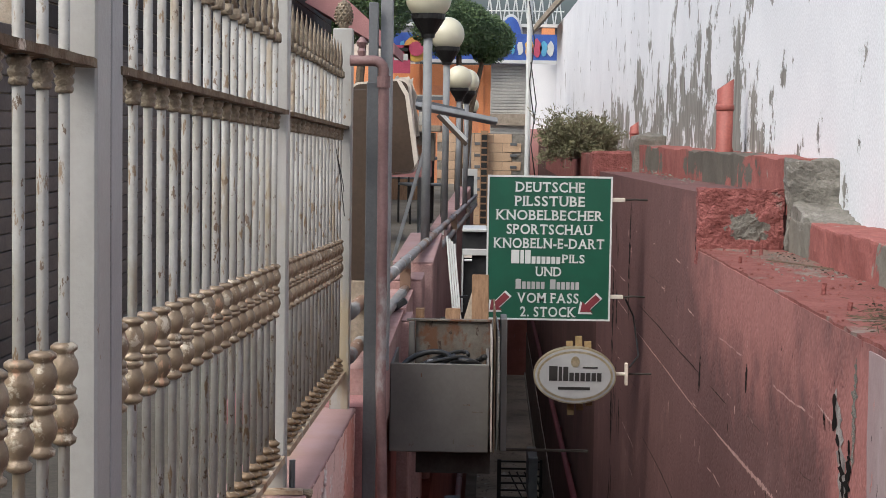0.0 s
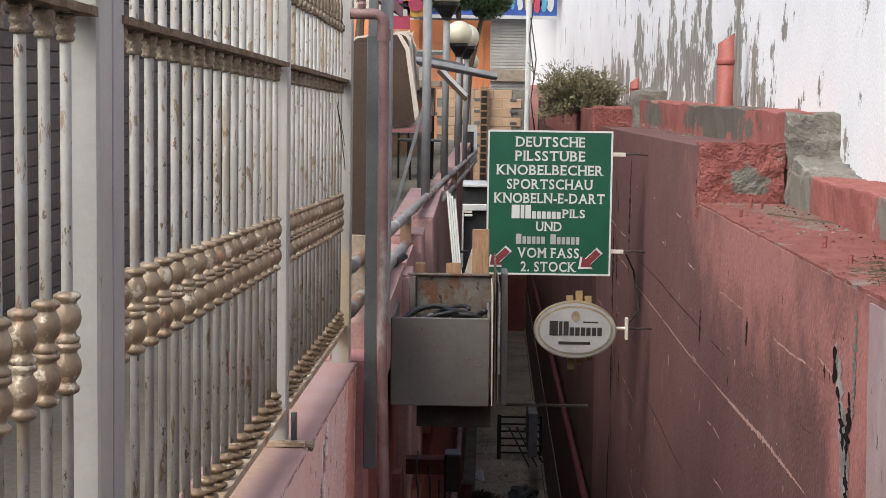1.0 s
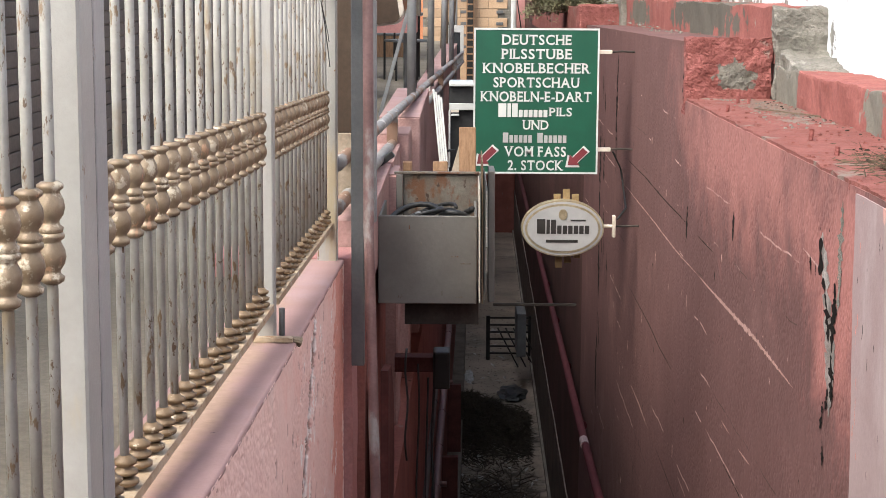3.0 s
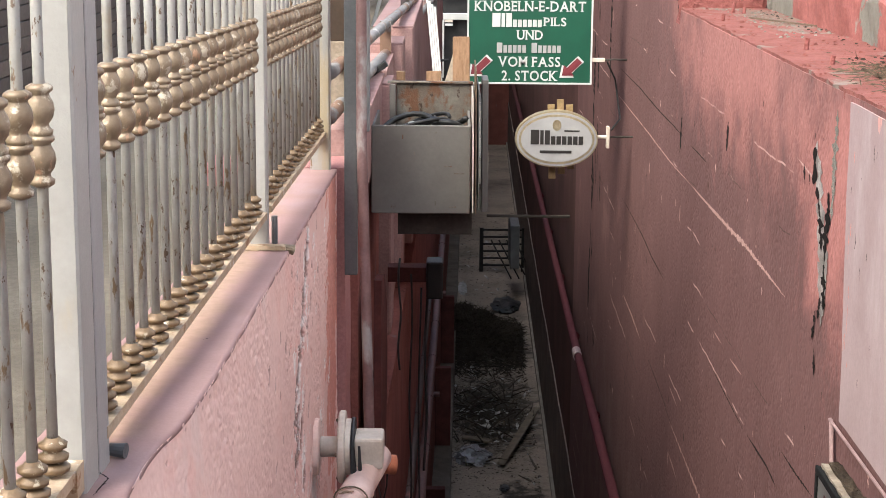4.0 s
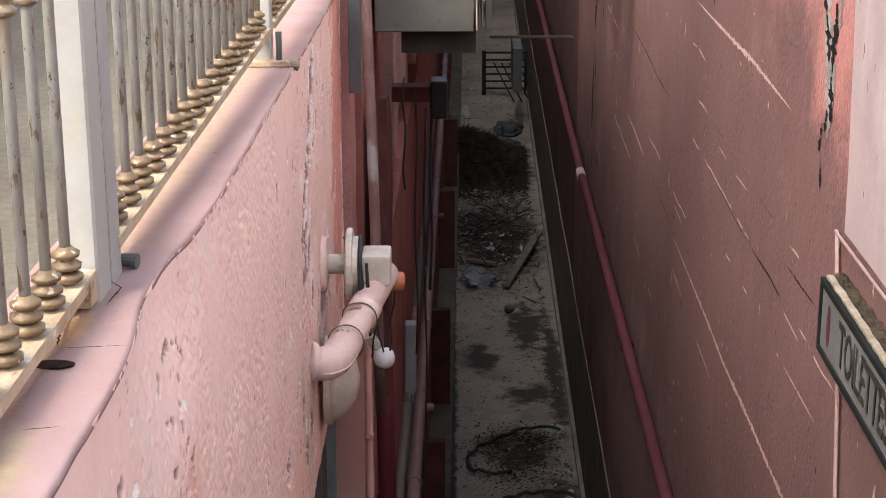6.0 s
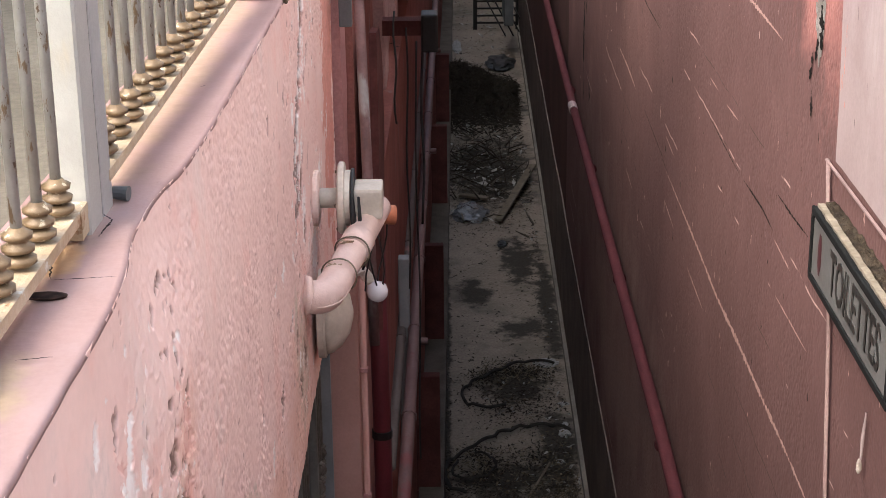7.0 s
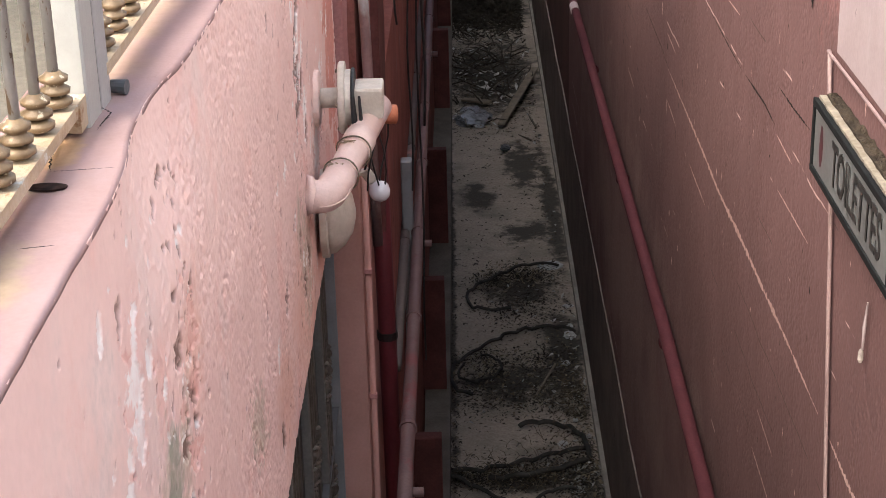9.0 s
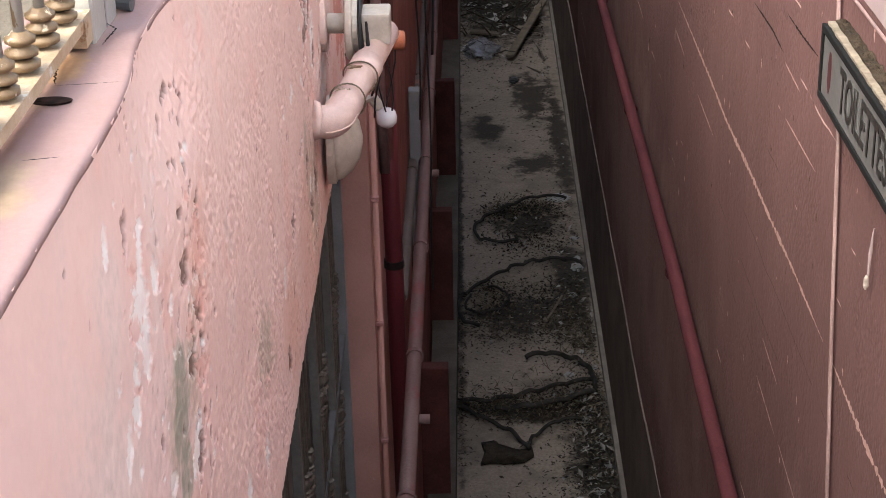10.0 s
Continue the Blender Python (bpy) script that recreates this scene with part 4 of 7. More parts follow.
def piece(name, make, mat, parent, m, smooth=True):
    if name not in shared:
        ob = part(name, make(), mat, parent, "", smooth)
        ob.matrix_basis = m
        shared[name] = ob
        return ob
    return again(shared[name], m, parent)


def fence_panel(y0, y1, count, tops):
    for i in range(count):
        y = y0 + (y1 - y0) * (i + 0.5) / count
        h, z0, x = HEIGHT(y), RAIL(y), FENCE(y)
        bar = piece("baluster", lambda: tube(bmesh.new(), [(0, 0, 0.0), (0, 0, 1.0)], 0.0076, 10), white_paint, fence, Matrix.Translation((x, y, z0 + 0.06)) @ Matrix.Diagonal((1, 1, h - z0 - 0.05 + tops, 1)))
        bar_free = Matrix.Diagonal((1, 1, 1 / (h - z0 - 0.05 + tops), 1))
        def on_bar(z):
            return bar_free @ Matrix.Translation((0, 0, z - z0 - 0.06))
        piece("ornament", vase_bm, gold, bar, on_bar(0.516 - 0.028 * (y - 2.5) - 0.068) @ Matrix.Rotation(i, 4, "Z"))
        piece("knob", knob_bm, knob_gold, bar, on_bar(z0 + 0.075) @ Matrix.Rotation(i, 4, "Z"))
        piece("collar", collar_bm, spear_mat, bar, on_bar(h - 0.05))
        piece("spear", spear_bm, spear_mat, bar, on_bar(h + 0.166) @ Matrix.Rotation(0.1 * math.sin(i * 7), 4, "X") @ Matrix.Diagonal((1, 1, 0.78, 1)))
    n = 12
    top_pts = [(y0 - 0.02) + (y1 - y0 + 0.04) * k / n for k in range(n + 1)]
    bm = bmesh.new()
    prev = None
    for y in top_pts:
        x, h = FENCE(y), HEIGHT(y)
        ring = [bm.verts.new(p) for p in ((x - 0.022, y, h - 0.012), (x + 0.026, y, h - 0.012), (x + 0.026, y, h), (x - 0.022, y, h))]
        if prev:
            for k in range(4):
                bm.faces.new((prev[k], prev[(k + 1) % 4], ring[(k + 1) % 4], ring[k]))
        else:
            bm.faces.new(list(reversed(ring)))
        prev = ring
    bm.faces.new(prev)
    bmesh.ops.recalc_face_normals(bm, faces=bm.faces[:])
    cut(bm, 0.02, "y"), rough_up(bm, 0.0016, 30)
    part("top_rail", bm, rust, fence, "rusty top rail")
    bm = bmesh.new()
    prev = None
    for y in top_pts:
        x, z = FENCE(y), RAIL(y) + 0.035
        ring = [bm.verts.new(p) for p in ((x - 0.02, y, z), (x + 0.024, y, z), (x + 0.024, y, z + 0.018), (x - 0.02, y, z + 0.018))]
        if prev:
            for k in range(4):
                bm.faces.new((prev[k], prev[(k + 1) % 4], ring[(k + 1) % 4], ring[k]))
        else:
            bm.faces.new(list(reversed(ring)))
        prev = ring
    bm.faces.new(prev)
    bmesh.ops.recalc_face_normals(bm, faces=bm.faces[:])
    part("bottom_rail", bm, rail_cream, fence, "cream bottom rail stained with rust")


fence_panel(0.7, 2.30, 15, 0.17)
fence_panel(2.50, 4.38, 17, 0.17)
fence_panel(4.52, 6.10, 15, 0.17)
fence_post(fence, 2.369, 0.042, 0.088, 2.1, None, -0.532)
fence_post(fence, 2.458, 0.040, 0.078, 2.1, post_grey, -0.5315)
part("post_seam", solid(-0.550, -0.5125, 2.4135, 2.4185, 0.0, 2.1), black_metal, fence, "dark open seam")
fence_post(fence, 4.44, 0.044, 0.06, 2.0)
fence_post(fence, 6.15, 0.07, 0.07, 1.23)
fence_post(fence, 0.66, 0.05, 0.06, 2.1)
fx, fy = FENCE(6.15), 6.15
cone = lathe(bmesh.new(), [(0.03, 0), (0.022, 0.012), (0.036, 0.03), (0.044, 0.06), (0.042, 0.09), (0.028, 0.125), (0.005, 0.142)], 14)
for row in range(7):
    h, rad = 0.03 + row * 0.015, (0.037, 0.042, 0.044, 0.044, 0.040, 0.034, 0.026)[row]
    for k in range(10):
        a = 6.2832 * (k + 0.5 * (row % 2)) / 10
        lathe(cone, [(0.007, 0.0), (0.008, 0.004), (0.001, 0.009)], 4, (rad * math.cos(a), rad * math.sin(a), h), Matrix.Rotation(a, 4, "Z") @ Matrix.Rotation(1.2, 4, "Y"))
pc = part("finial", cone, spear_mat, fence, "bronze pine cone finial", True)
pc.location = (fx, fy, 1.225)
pc.scale = (0.68, 0.68, 0.75)

# plain walls added behind and beside the view to hold back low sky light
structure("street_house", solid(-12, 14, -13.0, -12.0, -0.76, 3.6), cement, "unseen plain wall added behind the camera to cut low light", "house")
structure("terrace_house", solid(-9.0, -8.0, -8, 34, -0.76, 3.0), cement, "plain wall added beside the terrace to cut low light", "house")

# ---------------------------------------------------------------- signs
def brand_blocks(s, x, sizes, gap, z, y, mat):
    """A brand word as a row of plain blocks."""
    for w, h in sizes:
        if h:
            part("brand_block", solid(x, x + w, y, y + 0.006, z, z + h), mat, s)
        x += w + gap


def green_sign():
    s = thing("pub_sign", "green enamel pub sign with white lettering and a white border", "sign", (0.4715, 10.8, 0.143))
    part("panel", solid(-0.384, 0.384, -0.012, 0.012, -0.447, 0.447), sign_green, s)
    bm = bmesh.new()
    for a in (box,):
        a(bm, -0.391, 0.391, -0.016, 0.016, 0.443, 0.454), a(bm, -0.391, 0.391, -0.016, 0.016, -0.454, -0.443)
        a(bm, -0.391, -0.380, -0.0155, 0.0155, -0.443, 0.443), a(bm, 0.380, 0.391, -0.0155, 0.0155, -0.443, 0.443)
    part("border", bm, sign_white, s, "thin white border")
    rows = (("DEUTSCHE", 0.384, 0.43, 0.066), ("PILSSTUBE", 0.296, 0.435, 0.066), ("KNOBELBECHER", 0.208, 0.665, 0.066), ("SPORTSCHAU", 0.119, 0.535, 0.066), ("KNOBELN-E-DART", 0.031, 0.69, 0.066),
            ("UND", -0.146, 0.16, 0.062), ("VOM FASS", -0.313, 0.385, 0.066), ("2. STOCK", -0.40, 0.345, 0.066))
    for body, z, w, h in rows:
        serif_line(body, h * 0.93, w, z, -0.0135, sign_white, s)
    # the brand word becomes a plain bar of its size
    brand_blocks(s, -0.235, [(0.05, 0.085), (0.022, 0.085), (0.035, 0.085)] + [(0.024, 0.045)] * 6, 0.007, -0.098, -0.0155, sign_white)
    serif_line("PILS", 0.052, 0.14, -0.064, -0.0135, sign_white, s, 0.155)
    brand_blocks(s, -0.205, [(0.034, 0.062)] + [(0.022, 0.046)] * 5 + [(0.02, 0)] + [(0.034, 0.062)] + [(0.022, 0.046)] * 5, 0.0075, -0.258, -0.0155, sign_silver)
    for cx, cz in ((-0.305, -0.345), (0.265, -0.35)):
        for k, mat in ((1.0, sign_white), (0.82, sign_red)):
            out = [(-0.085, -0.075), (-0.07, 0.01), (-0.045, -0.012), (0.035, 0.068), (0.075, 0.03), (-0.008, -0.05), (0.012, -0.075)]
            bm = prism(bmesh.new(), [(cx + 0.005 + (p[0]) * k * 0.95, cz + 0.01 + p[1] * k * 0.95) for p in out], "y", -0.0155 - 0.002 * (1 - k) * 5, -0.010)
            part("arrow" if k < 1 else "arrow_outline", bm, mat, s, "maroon arrow" if k < 1 else "")
    for z in (0.31, -0.30):
        part("bracket", solid(0.391, 0.472, -0.006, 0.02, z - 0.012, z + 0.012, 0.002), cream, s)
        part("bracket_rod", tube(bmesh.new(), [(0.472, 0.006, z), (0.535, 0.006, z + 0.004), (0.615, 0.012, z)], 0.006, 8), underside, s)


def oval_sign():
    s = thing("oval_beer_sign", "oval white beer sign with a dull gold rim", "sign", (0.617, 10.25, -0.578))
    rx = Matrix.Rotation(radians(90), 4, "X")

    def disc(a, b, y0, y1, bev=0.0):
        bm = bmesh.new()
        prism(bm, [(a * math.cos(2 * math.pi * i / 48), b * math.sin(2 * math.pi * i / 48)) for i in range(48)], "y", y0, y1)
        return bm
    part("rim", disc(0.247, 0.170, -0.035, 0.05), sign_gold, s)
    part("rim_line", disc(0.238, 0.161, -0.040, -0.03), sign_silver, s)
    part("inner_rim", disc(0.226, 0.149, -0.043, -0.03), sign_gold, s)
    part("face", disc(0.213, 0.136, -0.046, -0.03), sign_silver, s)
    part("crest", disc(0.026, 0.033, -0.049, -0.04), sign_gold, s).location = (0.0, 0, 0.085)
    brand_blocks(s, -0.155, [(0.05, 0.088), (0.02, 0.085), (0.03, 0.085)] + [(0.026, 0.05)] * 6, 0.007, -0.03, -0.049, sign_black)
    part("script_bar", solid(-0.10, 0.09, -0.049, -0.04, -0.083, -0.066), sign_black, s)
    part("script_bar", solid(0.045, 0.135, -0.049, -0.04, 0.048, 0.056), sign_black, s)
    bm = tube(bmesh.new(), [(0.24, 0.01, 0.01), (0.30, 0.01, 0.01)], 0.010)
    part("arm", bm, cream, s)
    part("wall_plate", solid(0.30, 0.318, -0.02, 0.04, -0.055, 0.075, 0.003), cream, s)
    part("standoff", tube(bmesh.new(), [(0.318, 0.01, 0.01), (0.46, 0.012, 0.012)], 0.006, 8), underside, s)


def toilet_sign():
    s = thing("toilet_sign", "long grey lightbox sign with black capitals, dirt on top", "sign", (1.021, 3.75, -0.769))
    part("casing", solid(-0.022, 0.036, -0.165, 0.72, -0.105, 0.104, 0.004), surface("black enamelled sign case", (0.016, 0.016, 0.016), (0.010, 0.010, 0.010), 6, 80, 0.85, 0, 0.05), s)
    part("face", solid(-0.0238, -0.02, -0.145, 0.70, -0.086, 0.085), surface("dirty grey acrylic", (0.165, 0.162, 0.158), (0.125, 0.122, 0.118), 4, 60, 0.35, 0, 0.02), s)
    m = Matrix.Translation((-0.0252, 0.205, -0.003)) @ Matrix(((0, 0, -1, 0), (-1, 0, 0, 0), (0, 1, 0, 0), (0, 0, 0, 1)))
    lettering("lettering", "TOILETTES", 0.165, m, sign_black, s, 0.001, "CENTER", 0.545)
    bm = lathe(bmesh.new(), [(0.004, -0.06), (0.012, -0.03), (0.012, 0.02), (0.006, 0.055)], 8)
    for v in bm.verts:
        v.co.x = -0.0244 + v.co.x * 0.08
        v.co.y = 0.61 + v.co.y * 1.8
    frame_black = surface("black frame paint", (0.014, 0.014, 0.014), (0.009, 0.009, 0.009), 6, 80, 0.8, 0, 0.05)
    for a, b, c, d in ((-0.165, 0.72, 0.083, 0.1045), (-0.165, 0.72, -0.1055, -0.084), (-0.165, -0.143, -0.084, 0.083), (0.698, 0.72, -0.084, 0.083)):
        part("frame_bar", solid(-0.029, -0.019, a, b, c, d, 0.002), frame_black, s, "black frame bar")
    part("emblem", bm, surface("dark maroon paint", (0.075, 0.018, 0.022), None, 6, 80, 0.6, 0, 0.02), s, "small maroon emblem")
    bm = solid(0.004, 0.037, -0.15, 0.70, 0.104, 0.110)
    cut(bm, 0.03, "y"), cut(bm, 0.012, "x")
    for v in bm.verts:
        if v.co.z > 0.108:
            v.co.z += 0.016 * max(0, noise.noise(v.co * 34)) + 0.008 * noise.noise(v.co * 90) + 0.004
    part("soil_layer", bm, surface("dry brown soil", (0.07, 0.052, 0.036), (0.03, 0.023, 0.017), 30, 80, 0.95, 0, 0.8), s, "dark soil lying on top")
    bm = solid(-0.016, 0.003, -0.155, 0.71, 0.104, 0.112)
    cut(bm, 0.02, "y"), rough_up(bm, 0.003, 40)
    part("strip", bm, surface("weathered pale wood", (0.30, 0.255, 0.20), (0.20, 0.165, 0.125), 20, 70, 0.9, 0, 0.3), s, "weathered pale strip")


green_sign()
oval_sign()
toilet_sign()

# ---------------------------------------------------------------- metal bin hung on the wall
def hung_bin():
    s = thing("metal_bin", "dusty beige sheet metal bin hung over the passage", "bin", (-0.135, 7.24, -0.3))
    part("front_panel", solid(-0.21, 0.21, 0.0, 0.012, -0.192, 0.188, 0.004), metal_box, s)
    for k, (bx, bz, bl) in enumerate(((-0.08, 0.13, 0.018), (0.10, 0.01, 0.03), (0.14, -0.02, 0.045), (0.06, -0.155, 0.02), (0.12, -0.165, 0.03), (-0.03, 0.06, 0.014))):
        part("scratch", solid(bx, bx + (0.005 if k in (0, 3, 5) else bl), -0.0012, 0.001, bz, bz + (bl if k in (0, 3, 5) else 0.006)), rusty_sheet, s, "rusty scratch")
    part("side_panel", solid(-0.21, -0.20, 0.013, 0.60, -0.19, 0.18), metal_box, s)
    part("side_panel", solid(0.20, 0.21, 0.013, 0.60, -0.19, 0.18), metal_box, s)
    part("bottom_panel", solid(-0.20, 0.20, 0.013, 0.60, -0.19, -0.18), metal_box, s)
    part("back_panel", solid(-0.125, 0.222, 0.60, 0.615, -0.19, 0.302, 0.003), rusty_sheet, s, "rust-streaked back panel")
    part("left_sheet", solid(-0.155, -0.127, 0.57, 0.60, 0.10, 0.30, 0.003), metal_box, s)
    part("back_lip", solid(-0.165, 0.225, 0.585, 0.618, 0.302, 0.312, 0.002), rusty_sheet, s)
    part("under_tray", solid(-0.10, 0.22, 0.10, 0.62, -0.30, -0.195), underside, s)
    for k, (x, r, z, rr) in enumerate(((-0.06, 0.115, 0.150, 0.013), (0.0, 0.12, 0.160, 0.009), (0.12, 0.07, 0.150, 0.014), (0.05, 0.10, 0.13, 0.014))):
        pts = [(x + r * math.cos(a), 0.28 + 0.15 * math.sin(a), z + 0.035 * math.sin(a * 1.3 + k)) for a in [i * 0.35 for i in range(19)]]
        part("hose", tube(bmesh.new(), pts, rr, 8), rubber if k < 3 else steel_grey, s, "black coiled hose", True)


hung_bin()


# ---------------------------------------------------------------- pipes on the walls
def long_pipe(name, label, pts, r, mat, clip_every=2.2, clip_dir=1):
    s = thing(name, label, "pipe")
    part("tube", tube(bmesh.new(), pts, r, 14), mat, s, "", True)
    a, b = Vector(pts[0]), Vector(pts[-1])
    n = int((b - a).length / clip_every)
    for i in range(1, n):
        p = a.lerp(b, i / n)
        part("clip", tube(bmesh.new(), [p - (b - a).normalized() * 0.012, p + (b - a).normalized() * 0.012], r * 1.25, 12), mat, s)
    return s


rp = long_pipe("wall_pipe", "crimson painted pipe running along the rose wall", [(0.995, 3.0, -2.86), (0.995, 5.5, -2.84), (0.995, 7.4, -2.74), (0.998, 13.2, -2.70), (1.12, 34, -2.64)], 0.032, red_pipe)
part("joint", tube(bmesh.new(), [(0.995, 13.12, -2.70), (0.995, 13.3, -2.70)], 0.036, 14), pink_pale, rp, "pale pipe joint")
lp = long_pipe("facade_pipe", "rose painted pipe along the lower facade", [(-0.225, 4.2, -2.71), (-0.192, 8, -2.70), (-0.139, 14, -2.69), (-0.05, 24, -2.68)], 0.031, rose_pipe, 1.1)
for y in (5.95, 8.55, 12.2, 15.5):
    bx = -0.262 + 0.0088 * y
    part("branch", tube(bmesh.new(), [(bx, y, -2.75), (bx + 0.072, y, -2.75)], 0.020, 10), rose_pipe, lp, "", True)
    part("branch_mouth", tube(bmesh.new(), [(bx + 0.0722, y, -2.75), (bx + 0.0735, y, -2.75)], 0.014, 10), rubber, lp, "dark open pipe mouth")
long_pipe("rear_facade_pipe", "grey-brown painted pipe beside the rose pipe", [(-0.272, 6.99, -2.715), (-0.262, 8, -2.71), (-0.20, 16, -2.69)], 0.026, grey_brown, 1.3)
dp = thing("downpipe", "dark crimson rainwater downpipe on the lower facade", "pipe")
part("tube", tube(bmesh.new(), [(-0.315, 6.9, -1.1), (-0.30, 6.9, -2.4), (-0.285, 6.9, -5.3)], 0.040, 14), dark_red, dp, "", True)
part("band", tube(bmesh.new(), [(-0.300, 6.9, -2.52), (-0.300, 6.9, -2.485)], 0.046, 14), black_metal, dp)

cd = thing("thin_conduit", "thin pink conduit down the pilaster", "pipe")
part("tube", tube(bmesh.new(), [(-0.336, 6.2, -1.3), (-0.334, 6.2, -5.3)], 0.013, 10), salmon_low, cd, "", True)
for z in (-1.9, -2.45, -3.0, -3.6):
    part("clip", solid(-0.352, -0.318, 6.18, 6.21, z, z + 0.02, 0.003), pink_right, cd)
col = thing("steel_column", "dark grey steel column standing against the wall", "column")
part("shaft", solid(-0.384, -0.338, 6.05, 6.10, -0.5, 1.04, 0.003), column_mat, col)
part("rear_post", solid(-0.408, -0.372, 6.5, 6.54, -0.05, 1.35, 0.003), column_mat, col)
part("rail_channel", solid(-0.366, -0.320, 6.56, 6.62, -0.05, 2.6, 0.003), steel_grey, col)
bp = thing("vent_pipe", "slim red-brown pipe rising past the fence and bending over", "pipe")
pts = [(-0.27, 5.75, -1.6), (-0.285, 5.8, -0.9), (-0.318, 5.98, 0.0), (-0.322, 6.0, 1.03)]
for i in range(1, 8):
    a = i / 7 * math.pi / 2
    pts.append((-0.322 - 0.035 * (1 - math.cos(a)), 6.0, 1.077 + 0.035 * math.sin(a)))
pts.append((-0.44, 6.0, 1.112))
part("tube", tube(bmesh.new(), pts, 0.019, 12), brown_pipe, bp, "", True)
part("collar", tube(bmesh.new(), [(-0.322, 6.0, 1.02), (-0.322, 6.0, 1.06)], 0.024, 12), brown_pipe, bp)
part("tap", lathe(bmesh.new(), [(0.012, 0), (0.016, 0.02), (0.009, 0.03), (0.02, 0.05), (0.006, 0.07)], 10, (-0.40, 6.0, 1.125)), brown_pipe, bp)

# fan, soil pipe, bulb and bell on the pale wall
fan = thing("fan_motor", "cream plastic extractor motor on a short wall pipe", "fan", (-0.31, 5.15, -0.85))
turn_x = Matrix.Rotation(radians(90), 4, "Y")
part("spigot", lathe(bmesh.new(), [(0.032, -0.12), (0.032, -0.02)], 16, (0, 0, 0), turn_x), cream, fan, "", True)
part("flange", lathe(bmesh.new(), [(0.108, -0.035), (0.114, -0.03), (0.114, -0.018), (0.112, -0.014), (0.088, -0.012), (0.088, 0.004), (0.06, 0.008)], 24, (0, 0, 0), turn_x), cream, fan)
part("strap", lathe(bmesh.new(), [(0.092, 0.006), (0.094, 0.010), (0.092, 0.016)], 24, (0, 0, 0), turn_x), rubber, fan, "black rubber strap")
part("housing", solid(0.015, 0.105, -0.06, 0.06, -0.055, 0.045, 0.010, 2), cream, fan)
bm = lathe(bmesh.new(), [(0.078, -0.115), (0.078, -0.100), (0.074, -0.095), (0.034, -0.093)], 24, (0, 0, 0), turn_x)
for v in bm.verts:
    v.co.z = v.co.z * 1.15
    v.co.x += 0.006 * noise.noise(v.co * 18)
part("wall_plate", bm, pink_pipe, fan)
for k in range(5):
    a = 0.6 + k * 1.25
    part("screw", lathe(bmesh.new(), [(0.006, 0.0), (0.007, -0.006), (0.003, -0.009)], 8, (0, 0, 0), Matrix.Translation((-0.033, 0.098 * math.cos(a), 0.098 * math.sin(a))) @ turn_x), spear_mat, fan)
for k, (w, l) in enumerate(((0.010, 0.085), (0.007, 0.06))):
    part("loose_strap", tube(bmesh.new(), [(0.012 + 0.02 * k, -0.085, 0.03), (0.016 + 0.02 * k, -0.10, -0.05), (0.022 + 0.025 * k, -0.098, -0.07 - l * 0.4), (0.016 + 0.03 * k, -0.09, -0.07 - l)], [w * 0.6, w, w * 0.8, w * 0.2], 5), rubber, fan)

sp = thing("soil_pipe", "pink painted elbow pipe clipped to the wall", "pipe")
pts = [(-0.415, 4.685, -1.004), (-0.388, 4.69, -1.006)]
for i in range(1, 7):
    a = i / 6 * math.pi / 2
    pts.append((-0.388 + 0.040 * math.sin(a), 4.69 + 0.05 * (1 - math.cos(a)), -1.006 + 0.01 * (1 - math.cos(a))))
P1, P2 = Vector((-0.338, 4.765, -0.992)), Vector((-0.228, 5.23, -0.905))
pts += [tuple(P1), tuple(P2)]
part("tube", tube(bmesh.new(), pts, 0.046, 18), pink_pipe, sp, "", True)
along = (P2 - P1).normalized()
bend = [Vector(p) for p in pts[:9]]
bend[0].x = -0.43
part("elbow", tube(bmesh.new(), bend + [P1 + along * 0.045], 0.050, 20), pink_pipe, sp, "", True)
seam = []
for i, p in enumerate(bend[1:]):
    k = i / (len(bend) - 2)
    t = (bend[min(i + 2, len(bend) - 1)] - bend[i]).normalized()
    d = Vector((0.85 * k, -0.9 + 0.5 * k, -0.30 + 0.1 * k))
    seam.append(p + (d - t * d.dot(t)).normalized() * 0.0505)
part("seam", tube(bmesh.new(), seam, 0.0028, 6), pink_pipe, sp, "", True)
part("collar", tube(bmesh.new(), [(-0.425, 4.69, -1.0), (-0.404, 4.695, -1.002)], [0.062, 0.054], 18), pink_pipe, sp, "", True)
part("socket", tube(bmesh.new(), [P1 + along * 0.19, P1 + along * 0.27], 0.051, 18), pink_pipe, sp, "", True)
part("open_end", tube(bmesh.new(), [(-0.25, 5.30, -0.955), (-0.175, 5.32, -0.965)], 0.032, 16), orange_pvc, sp, "bare orange pipe end", True)
wq = random.Random(8)
side, up = along.orthogonal().normalized(), along.cross(along.orthogonal().normalized())
for d in (0.05, 0.19):
    c = P1 + along * d
    loop = [c + (side * math.cos(a) + up * math.sin(a)) * 0.0545 + along * 0.006 * math.sin(a * 2 + d * 40) for a in [k * math.tau / 24 for k in range(25)]]
    part("clamp", tube(bmesh.new(), loop, 0.0026, 6, False), spear_mat, sp, "rusty wire clamp")
    knot = [c + Vector((-0.035, -0.03, 0.038))]
    for k in range(14):
        knot.append(c + Vector((-0.035 + 0.045 * wq.random(), -0.035 + 0.012 * wq.random(), 0.034 + 0.016 * wq.random())))
    part("wire_knot", tube(bmesh.new(), knot, 0.002, 5), rail_cream, sp, "twisted ends of the wire")

